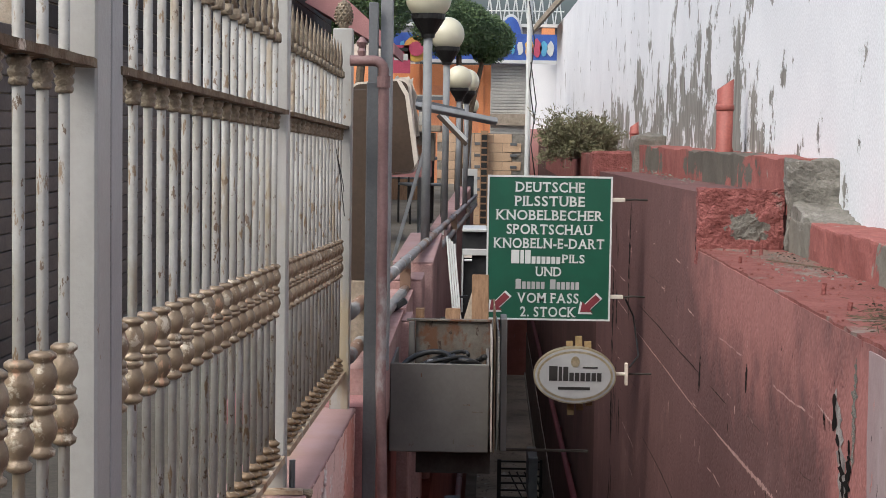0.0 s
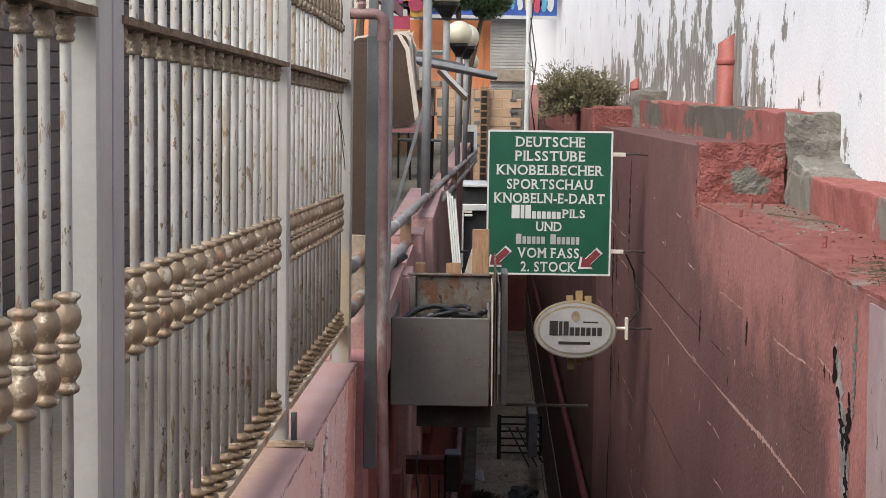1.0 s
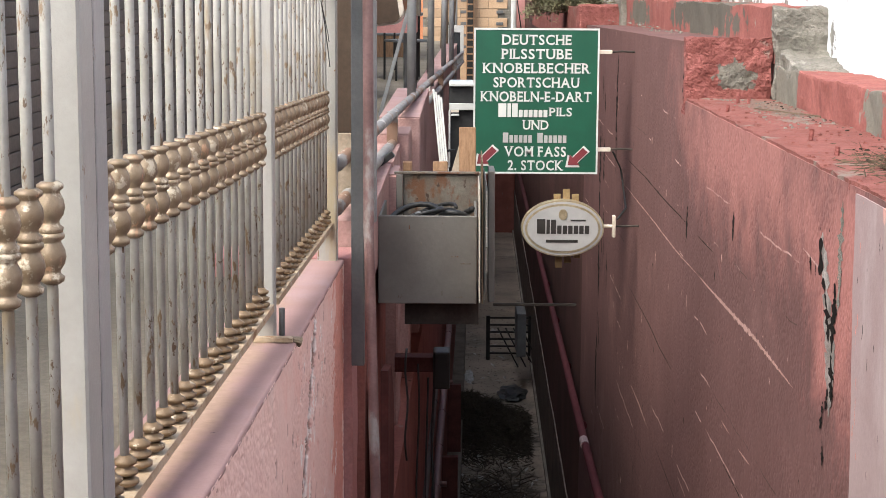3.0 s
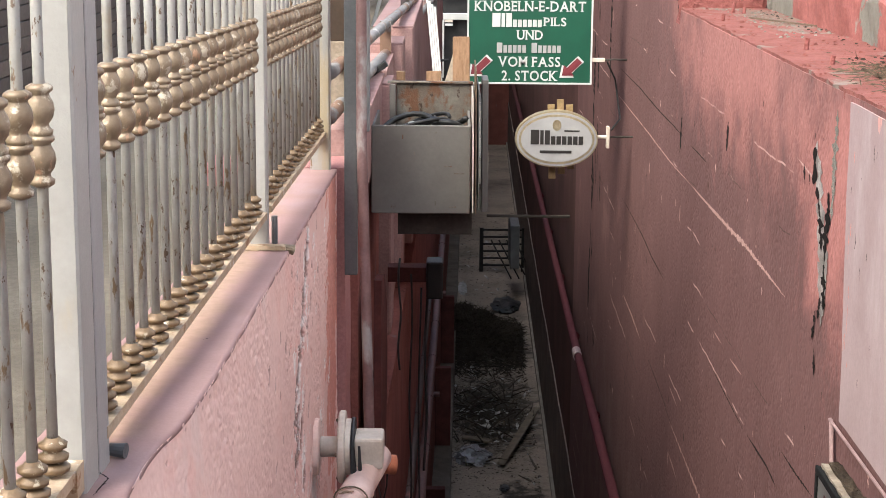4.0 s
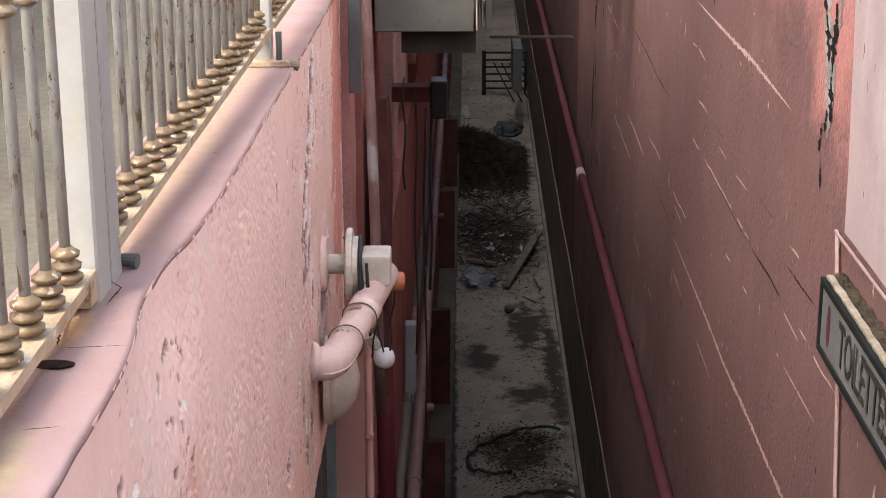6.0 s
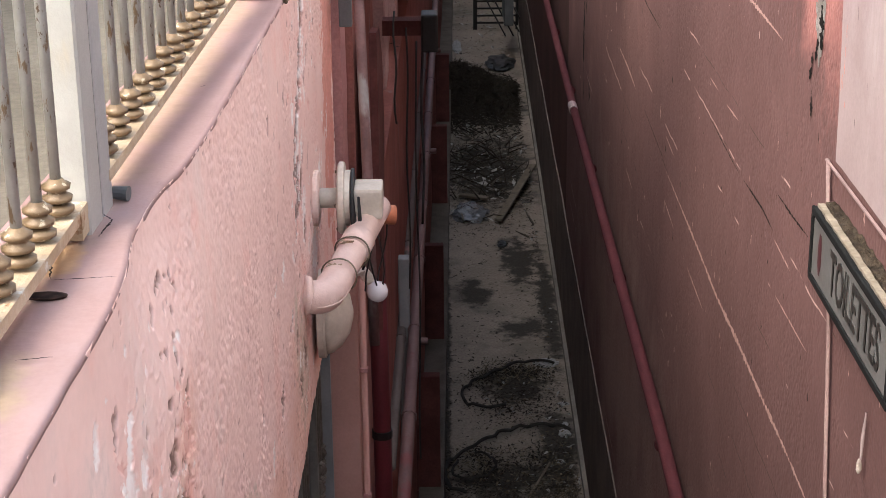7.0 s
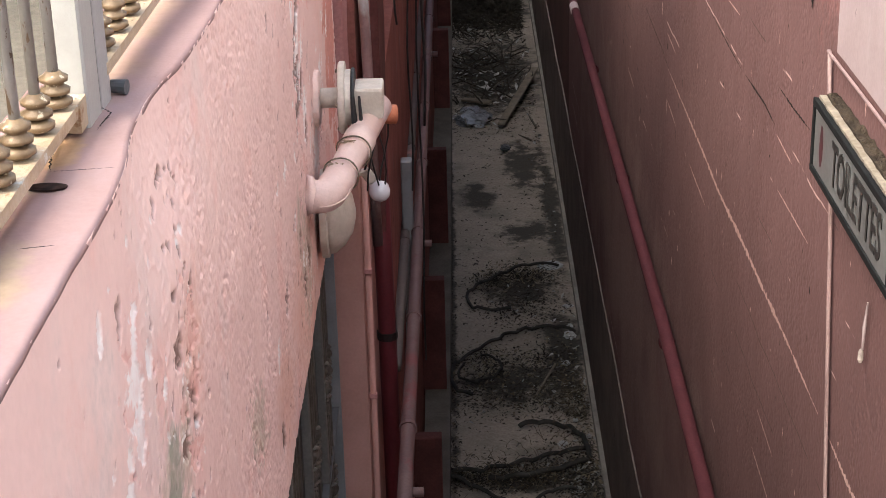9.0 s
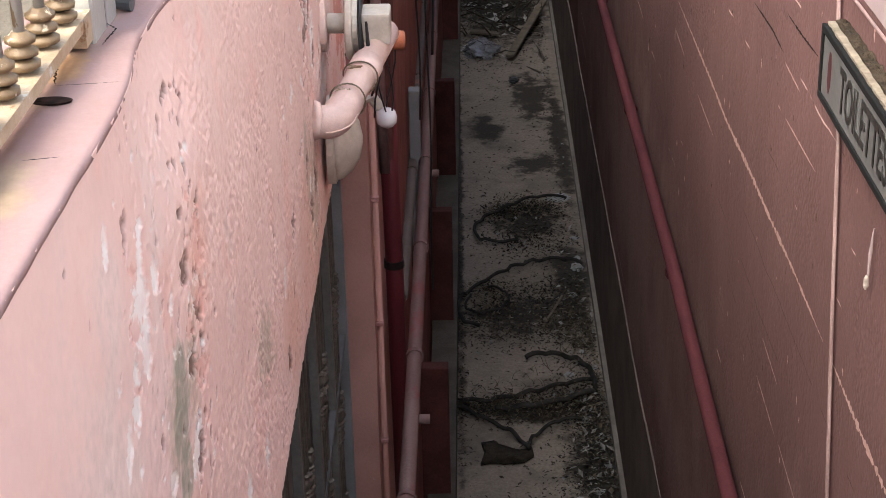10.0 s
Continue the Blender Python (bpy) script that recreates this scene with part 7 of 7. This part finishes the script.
leaf_brown = surface("dry brown leaf", (0.10, 0.072, 0.045), (0.045, 0.034, 0.024), 9, 40, 0.9, 0, 0.2)
grey_scrap = surface("grey scrap", (0.34, 0.33, 0.31), (0.16, 0.155, 0.15), 6, 40, 0.8, 0, 0.2)
for i, (cx, cy, sx, sy, n) in enumerate(((0.5, 20.8, 0.45, 1.1, 2600), (0.6, 13.8, 0.22, 0.25, 420), (0.6, 12.1, 0.35, 0.22, 420), (0.9, 10.6, 0.16, 0.8, 420), (0.5, 10.85, 0.35, 0.12, 420), (0.95, 16.5, 0.07, 1.6, 200), (0.85, 9.4, 0.2, 0.5, 200))):
    scatter("leaf_litter", "dark dead leaves and twigs strewn over the floor", litter_dark, n * 3, blob(cx, cy, sx, sy), 0.013, 0.4, 100 + i)
    scatter("dry_leaves", "dry brown leaves strewn over the floor", leaf_brown, n // 2, blob(cx, cy, sx * 1.1, sy * 1.1), 0.015, 0.5, 200 + i)
    scatter("scraps", "grey scraps strewn over the floor", grey_scrap, n // 9, blob(cx, cy, sx, sy), 0.018, 0.4, 300 + i)
scatter("pale_scraps", "white paper and plastic scraps on the floor", litter_pale, 130, lambda r: (r.uniform(0.75, 1.04), r.uniform(8.5, 14)), 0.026, 0.5, 7)
scatter("pale_scraps", "white paper and plastic scraps on the floor", litter_pale, 90, lambda r: (r.uniform(0.0, 1.04), r.uniform(19, 32)), 0.06, 0.5, 8)
scatter("grit", "small dark grit on the floor", litter_dark, 2600, lambda r: (r.uniform(-0.05, 1.04), r.uniform(8, 34)), 0.016, 0.3, 9)


def crumple(name, label, at, size, mat, seed, category="paper"):
    bm = bmesh.new()
    bmesh.ops.create_icosphere(bm, subdivisions=3, radius=1)
    for v in bm.verts:
        v.co *= 1 + 0.45 * noise.noise(v.co * 2.3 + Vector((seed, 0, 0))) + 0.15 * noise.noise(v.co * 6 + Vector((0, seed, 0)))
        v.co = Vector((v.co.x * size[0], v.co.y * size[1], max(v.co.z, -0.5) * size[2]))
    ob = part(name, bm, mat)
    ob.location = (at[0], at[1], FLOOR + size[2] * 0.45)
    tagged(ob, label, category)


floor_wood = surface("dirty plank wood", (0.19, 0.155, 0.115), (0.13, 0.105, 0.08), 10, 70, 0.85, 0, 0.3)
paper = surface("dirty white paper", (0.42, 0.41, 0.40), (0.30, 0.29, 0.28), 14, 60, 0.85, 0, 0.3)
crumple("crumpled_paper", "crumpled white paper on the floor", (0.90, 14.72), (0.11, 0.10, 0.02), paper, 3)
crumple("crumpled_paper", "crumpled white paper on the floor", (0.97, 13.2), (0.05, 0.06, 0.03), paper, 5)
for i, (x, y) in enumerate(((0.99, 11.44), (0.79, 11.34), (0.86, 10.95), (0.96, 10.44), (0.97, 10.05), (0.88, 9.73), (0.91, 11.7), (0.9, 12.69), (1.0, 13.82), (0.99, 13.4))):
    crumple("crumpled_paper", "small crumpled scrap of dirty paper by the wall", (x, y), (0.022 + 0.012 * (i % 3), 0.03 + 0.01 * (i % 2), 0.014), paper, 40 + i)
crumple("crumpled_paper", "torn white paper beside the kerb", (0.17, 27.9), (0.07, 0.5, 0.03), paper, 15)
crumple("plastic_bag", "cloudy clear plastic bag on the floor", (0.26, 19.1), (0.20, 0.30, 0.07), plastic_clear, 9, "bag")
bm = prism(bmesh.new(), [(0.11, 10.34), (0.20, 10.36), (0.23, 10.27), (0.36, 10.24), (0.46, 10.24), (0.47, 10.16), (0.40, 10.09), (0.26, 10.07), (0.18, 10.10), (0.10, 10.06), (0.135, 10.2)], "z", FLOOR + 0.012, FLOOR + 0.03)
bmesh.ops.triangulate(bm, faces=bm.faces[:])
bmesh.ops.subdivide_edges(bm, edges=bm.edges[:], cuts=2, use_grid_fill=True)
for v in bm.verts:
    v.co.z += 0.05 * abs(noise.noise(v.co * 9)) * (1 if v.co.z > FLOOR + 0.02 else 0)
tagged(part("black_rag", bm, soil, None, "", True), "torn black rag lying on the floor", "rag")
crumple("black_rag", "black bundle lying by the wall", (0.85, 26.6), (0.22, 0.45, 0.08), rubber, 17, "rag")
crumple("black_rag", "small black scrap with a string", (0.60, 18.05), (0.05, 0.10, 0.03), rubber, 19, "rag")
plank("stick", "broken wooden stick lying in the muck", [(0.63, 12.09, FLOOR + 0.03), (0.81, 12.57, FLOOR + 0.06)], 0.018, 0.012, floor_wood, "stick")
plank("floor_plank", "old wooden plank lying among the litter", [(0.58, 18.75, FLOOR + 0.06), (1.06, 20.6, FLOOR + 0.16)], 0.09, 0.03, floor_wood, "plank")
plank("floor_plank", "old wooden plank lying among the litter", [(0.15, 19.75, FLOOR + 0.05), (0.48, 19.6, FLOOR + 0.05)], 0.09, 0.03, floor_wood, "plank")


dusty_rubber = surface("dusty black rubber", (0.05, 0.045, 0.04), (0.022, 0.02, 0.018), 9, 60, 0.8, 0, 0.1)


def floor_hose(pts, r):
    out = []
    P = [Vector((*p, 0)) for p in pts]
    for i in range(len(P) - 1):
        p0, p1, p2, p3 = P[max(i - 1, 0)], P[i], P[i + 1], P[min(i + 2, len(P) - 1)]
        for k in range(8):
            t = k / 8
            q = 0.5 * ((2 * p1) + (p2 - p0) * t + (2 * p0 - 5 * p1 + 4 * p2 - p3) * t * t + (3 * p1 - p0 - 3 * p2 + p3) * t ** 3)
            out.append((q.x, q.y, FLOOR + r + 0.02 + 0.03 * abs(math.sin(i + t * 3))))
    tagged(part("hose", tube(bmesh.new(), out, r, 8), dusty_rubber, None, "", True), "black hose lying on the passage floor", "hose", "hoses on the floor")


floor_hose([(0.97, 14.66), (0.66, 14.64), (0.42, 14.46), (0.18, 14.17), (0.11, 13.93), (0.2, 13.72), (0.52, 13.69)], 0.014)
floor_hose([(1.02, 13.22), (0.83, 13.29), (0.6, 13.27), (0.38, 13.12), (0.18, 12.87), (0.0, 12.64), (-0.04, 12.4), (0.01, 12.14), (0.14, 12.11)], 0.015)
floor_hose([(0.21, 12.81), (0.34, 12.68), (0.36, 12.5), (0.17, 12.31), (0.02, 12.4), (0.07, 12.69)], 0.010)
floor_hose([(0.47, 11.56), (0.65, 11.58), (0.85, 11.5), (0.95, 11.29), (0.96, 10.99)], 0.019)
floor_hose([(0.97, 11.19), (0.72, 11.1), (0.48, 11.01), (0.19, 10.9), (-0.05, 10.89)], 0.017)
floor_hose([(-0.05, 10.84), (0.11, 10.65), (0.32, 10.46), (0.45, 10.18)], 0.015)
floor_hose([(0.83, 10.63), (0.64, 10.56), (0.47, 10.37), (0.44, 10.24)], 0.013)
floor_hose([(0.95, 11.02), (0.7, 10.86), (0.42, 10.80), (0.2, 10.75)], 0.020)


def strewn(line, spread):
    """Places drawn along a bent line."""
    def where(r):
        k = r.uniform(0, len(line) - 1.001)
        a, b = line[int(k)], line[int(k) + 1]
        f = k - int(k)
        return a[0] + (b[0] - a[0]) * f + r.gauss(0, spread), a[1] + (b[1] - a[1]) * f + r.gauss(0, spread * 1.6)
    return where


muck = surface("wet black leaf muck", (0.06, 0.05, 0.04), (0.026, 0.022, 0.018), 12, 60, 0.85, 0, 0.3, vary=0.4)
BANDS = ([(0.24, 14.28), (0.39, 14.46), (0.54, 14.5), (0.72, 14.5), (0.88, 14.4)], [(0.07, 12.69), (0.21, 12.81), (0.34, 12.68), (0.30, 12.4), (0.1, 12.35)], [(0.87, 13.03), (0.71, 12.7), (0.57, 12.61), (0.44, 12.68)], [(-0.03, 10.84), (0.21, 10.82), (0.37, 10.78), (0.61, 10.85), (0.86, 11.0)],
         [(1.0, 11.3), (1.0, 10.95), (0.88, 10.67), (0.94, 10.27), (0.85, 9.9), (0.95, 9.5)], [(0.95, 12.9), (0.92, 12.3), (0.97, 11.7)], [(0.0, 12.1), (0.3, 12.0), (0.7, 12.2), (0.9, 12.4)], [(-0.03, 15.4), (-0.03, 13.0), (-0.03, 11.5), (-0.03, 10.0)])
for i, (band, spread, n) in enumerate(zip(BANDS, (0.07, 0.07, 0.09, 0.045, 0.09, 0.06, 0.10, 0.02), (2400, 1300, 900, 2000, 2600, 900, 600, 700))):
    scatter("leaf_muck", "wet black leaf muck strewn over the floor", muck, int(n * 0.65), strewn(band, spread), 0.013, 0.5, 500 + i)
    scatter("dry_straw", "dry straw and leaf bits in the muck", stick_pale, n // 6, strewn(band, spread * 1.3), 0.016, 0.6, 540 + i)
scatter("pale_scraps", "white paper and plastic scraps along the wall", litter_pale, 170, strewn(BANDS[4], 0.09), 0.024, 0.6, 571)
scatter("pale_scraps", "white paper and plastic scraps along the wall", litter_pale, 46, strewn(BANDS[5], 0.07), 0.022, 0.6, 572)

# dark brushwood mound
r = random.Random(5)
bm = bmesh.new()
for k in range(7000):
    x, y = r.uniform(-0.05, 1.0), r.gauss(24.1, 0.6)
    top = 0.62 * math.exp(-((y - 24.1) / 0.75) ** 2) * (0.75 + 0.5 * noise.noise(Vector((x * 3, y, 0)))) * (1.0 - 0.55 * max(0, x - 0.45))
    c = Vector((x, y, FLOOR + 0.02 + top * r.random() ** 0.4))
    u = Vector((r.gauss(0, 1), r.gauss(0, 1), r.gauss(0, 0.6))).normalized() * r.uniform(0.05, 0.15)
    w = u.orthogonal().normalized() * r.uniform(0.004, 0.012)
    bm.faces.new([bm.verts.new(p) for p in (c - u, c + w, c + u, c - w)])
tagged(part("brushwood", bm, soil), "dark heap of dry brushwood filling the passage", "brushwood", "", "stuff")

# black metal grating
gr = thing("metal_grating", "black metal bar grating stood across the passage", "grating", (0.50, 29.3, FLOOR))
part("side_bar", solid(-0.03, 0.03, -0.02, 0.02, 0.0, 0.62), black_metal, gr)
part("side_bar", solid(0.62, 0.66, -0.02, 0.02, 0.0, 0.62), black_metal, gr)
for i in range(6):
    part("bar", solid(0.03, 0.62, -0.012, 0.012, 0.08 + i * 0.10, 0.105 + i * 0.10), black_metal, gr)
for i in range(4):
    part("brace", tube(bmesh.new(), [(0.15 + 0.12 * i, -0.02, 0.45), (0.45 + 0.12 * i, -0.5, 0.01)], 0.012, 6), black_metal, gr)
gr.scale = (1.12, 1.2, 1.25)
bxx = thing("wall_cabinet", "dark grey cabinet fixed low on the rose wall", "cabinet", (1.0, 27.5, FLOOR + 0.9))
part("body", solid(-0.08, 0.07, -0.5, 0.5, -0.35, 0.35, 0.01), column_mat, bxx)

# ---------------------------------------------------------------- rubble on the ledges
twig_mat = surface("dry needles", (0.12, 0.09, 0.06), (0.05, 0.037, 0.025), 30, 60, 0.9, 0, 0)
def crumbs(name, label, mat, count, area, z, size, seed):
    q = random.Random(seed)
    bm = bmesh.new()
    for k in range(count):
        x, y = q.uniform(area[0], area[1]), q.uniform(area[2], area[3])
        s3 = size * q.uniform(0.3, 1.0) ** 1.5
        vs = [Vector((q.uniform(0.6, 1) * a * s3, q.uniform(0.6, 1) * b * s3, q.uniform(0.5, 0.9) * c * s3)) for a, b, c in ((-1, -1, 0), (1, -1, 0), (1, 1, 0), (-1, 1, 0), (-0.6, -0.6, 1), (0.6, -0.6, 1), (0.6, 0.6, 1), (-0.6, 0.6, 1))]
        rot = Matrix.Rotation(q.uniform(0, 6.28), 3, "Z")
        v = [bm.verts.new(rot @ p + Vector((x, y, z))) for p in vs]
        for f in ((3, 2, 1, 0), (4, 5, 6, 7), (0, 1, 5, 4), (1, 2, 6, 5), (2, 3, 7, 6), (3, 0, 4, 7)):
            bm.faces.new([v[i] for i in f])
    structure(name, bm, mat, label, "rubble", "stuff")


crumbs("mortar_crumbs", "grey mortar crumbs on the red ledge", cement, 170, (1.2, 1.46, 6.4, 8.1), 0.334, 0.008, 1)
crumbs("plaster_crumbs", "red plaster crumbs on the red ledge", red_ledge, 260, (1.07, 1.46, 4.2, 8.1), 0.334, 0.010, 2)
crumbs("dark_crumbs", "dark dirt crumbs on the red ledge", soil, 60, (1.22, 1.40, 4.3, 5.6), 0.334, 0.011, 3)
crumbs("dark_crumbs", "dark dirt crumbs along the step", soil, 90, (1.38, 1.465, 4.3, 8.1), 0.334, 0.007, 4)
crumbs("mortar_crumbs", "grey mortar crumbs on the upper ledge", cement, 110, (1.25, 1.44, 8.3, 15), 0.57, 0.012, 5)
for i, (x, y) in enumerate(((1.12, 7.25), (1.2, 5.9), (1.27, 5.0), (1.17, 5.35), (1.33, 4.7), (1.25, 7.8), (1.29, 7.75))):
    tagged(part("nail_stub", tube(bmesh.new(), [(x, y, 0.32), (x + 0.004, y, 0.365 + 0.01 * (i % 3))], 0.008, 6), red_stucco), "rusty iron stub sticking out of the ledge", "stub", "stubs on the ledge")
plank("twig", "dry twig lying on the ledge", [(1.25, 7.35, 0.345), (1.44, 6.9, 0.345)], 0.006, 0.006, bark, "twig")
bm = prism(bmesh.new(), [(8.06, 0.47), (8.06, 0.565), (7.95, 0.54), (7.7, 0.505), (7.5, 0.49), (7.5, 0.47)], "x", 1.475, 1.70)
cut(bm, 0.014, "y"), cut(bm, 0.014, "x"), rough_up(bm, 0.026, 9, 5), rough_up(bm, 0.010, 32, 5)
structure("mortar_smear", bm, cement, "heaped grey mortar on the step", "mortar")
q = random.Random(14)
bm = bmesh.new()
for k in range(900):
    x, y = q.gauss(1.30, 0.07), q.gauss(4.8, 0.28)
    top = 0.05 * math.exp(-((x - 1.30) / 0.09) ** 2 - ((y - 4.75) / 0.3) ** 2)
    c = Vector((min(x, 1.45), y, 0.338 + top * q.random()))
    u = Vector((q.gauss(0, 1), q.gauss(0, 1), q.gauss(0, 0.25))).normalized() * q.uniform(0.012, 0.05)
    w = u.orthogonal().normalized() * q.uniform(0.001, 0.003)
    bm.faces.new([bm.verts.new(p) for p in (c - u, c + w, c + u, c - w)])
structure("dry_needles", bm, twig_mat, "heap of dry needles and twigs on the ledge", "needles", "stuff")
part("stand", tube(bmesh.new(), [(0.0, 0.04, -0.18), (-0.08, 0.04, -0.92)], 0.012, 8), column_mat, ls)

for pts in ([(-0.452, 5.60, 0.81), (-0.45, 5.78, 0.70), (-0.448, 5.93, 0.575)], [(-0.452, 5.61, 0.80), (-0.45, 5.72, 0.75), (-0.449, 5.86, 0.69), (-0.45, 5.92, 0.66)]):
    tagged(part("loose_wire", tube(bmesh.new(), pts, 0.0016, 5), rubber, None, "", True), "thin black wire hanging on the fence", "wire")
tape = thing("cable_bundle", "tangled black cables hanging under the fan", "cable", (-0.235, 5.27, -1.05))
for k in range(4):
    pts = [(0.012 * k - 0.02 + 0.02 * math.sin(k * 2 + n * 0.8), 0.01 * k, 0.20 - 0.06 * n) for n in range(7)]
    part("strand", tube(bmesh.new(), pts, 0.003, 5), rubber, tape, "", True)

# ---------------------------------------------------------------- branches and straw on the floor
branch_dark = surface("dark rotten bark", (0.05, 0.04, 0.03), (0.028, 0.022, 0.017), 20, 60, 0.95, 0, 0.4)
stick_grey = surface("dirty grey wood", (0.13, 0.11, 0.088), (0.07, 0.06, 0.048), 10, 70, 0.9, 0, 0.3)
q = random.Random(61)
def sticks(name, label, mat, count, cx, cy, sx, sy, long, thick, rise):
    bm = bmesh.new()
    for k in range(count):
        x, y = min(0.98, max(-0.02, q.gauss(cx, sx))), q.gauss(cy, sy)
        a, l = q.uniform(0, 3.1416), long * q.uniform(0.3, 1.0)
        d = Vector((math.cos(a) * 0.6, math.sin(a), q.uniform(-0.1, 0.5) * rise)) * l
        p = Vector((x, y, FLOOR + 0.02 + q.random() * rise * 0.2))
        bend = Vector((q.uniform(-1, 1), q.uniform(-1, 1), 0.4)) * l * 0.12
        pts = [p, p + d * 0.5 + bend, p + d]
        for e in pts:
            e.x = min(1.02, max(-0.05, e.x))
        tube(bm, pts, [thick, thick * 0.7, thick * 0.3], 4)
    structure(name, bm, mat, label, "branches", "stuff")


sticks("branch_litter", "dry dark branches lying over the floor", branch_dark, 80, 0.5, 20.9, 0.32, 1.1, 0.7, 0.010, 0.5)
sticks("branch_litter", "grey broken sticks among the litter", stick_grey, 22, 0.5, 20.6, 0.35, 1.2, 0.35, 0.014, 0.4)
sticks("straw", "dry straw tufts on the floor", twig_mat, 160, 0.85, 11.8, 0.1, 0.25, 0.14, 0.003, 1.0)
sticks("straw", "dry straw tufts on the floor", twig_mat, 140, 0.5, 10.85, 0.3, 0.2, 0.14, 0.003, 0.7)
scatter("pale_scraps", "pale rubbish scraps among the branches", litter_pale, 110, blob(0.5, 20.9, 0.4, 1.2), 0.045, 0.5, 77)


def terrace_chair(x, y, turn):
    s = thing("terrace_chair", "dark metal terrace chair beside the counter", "chair", (x, y, -0.20), "terrace chairs")
    s.rotation_euler = (0, 0, turn)
    part("seat", solid(-0.2, 0.2, -0.2, 0.2, 0.43, 0.46, 0.008), column_mat, s)
    for z in (0.62, 0.74, 0.86):
        part("back_slat", solid(-0.18, 0.18, 0.19, 0.205, z, z + 0.05, 0.004), column_mat, s)
    for px in (-0.19, 0.19):
        part("leg", tube(bmesh.new(), [(px, -0.18, 0.0), (px, -0.18, 0.43)], 0.013, 8), black_metal, s)
        part("leg", tube(bmesh.new(), [(px, 0.2, 0.0), (px, 0.2, 0.92)], 0.013, 8), black_metal, s)


terrace_chair(-0.62, 19.6, 0.4)
terrace_chair(-0.85, 22.2, 2.4)
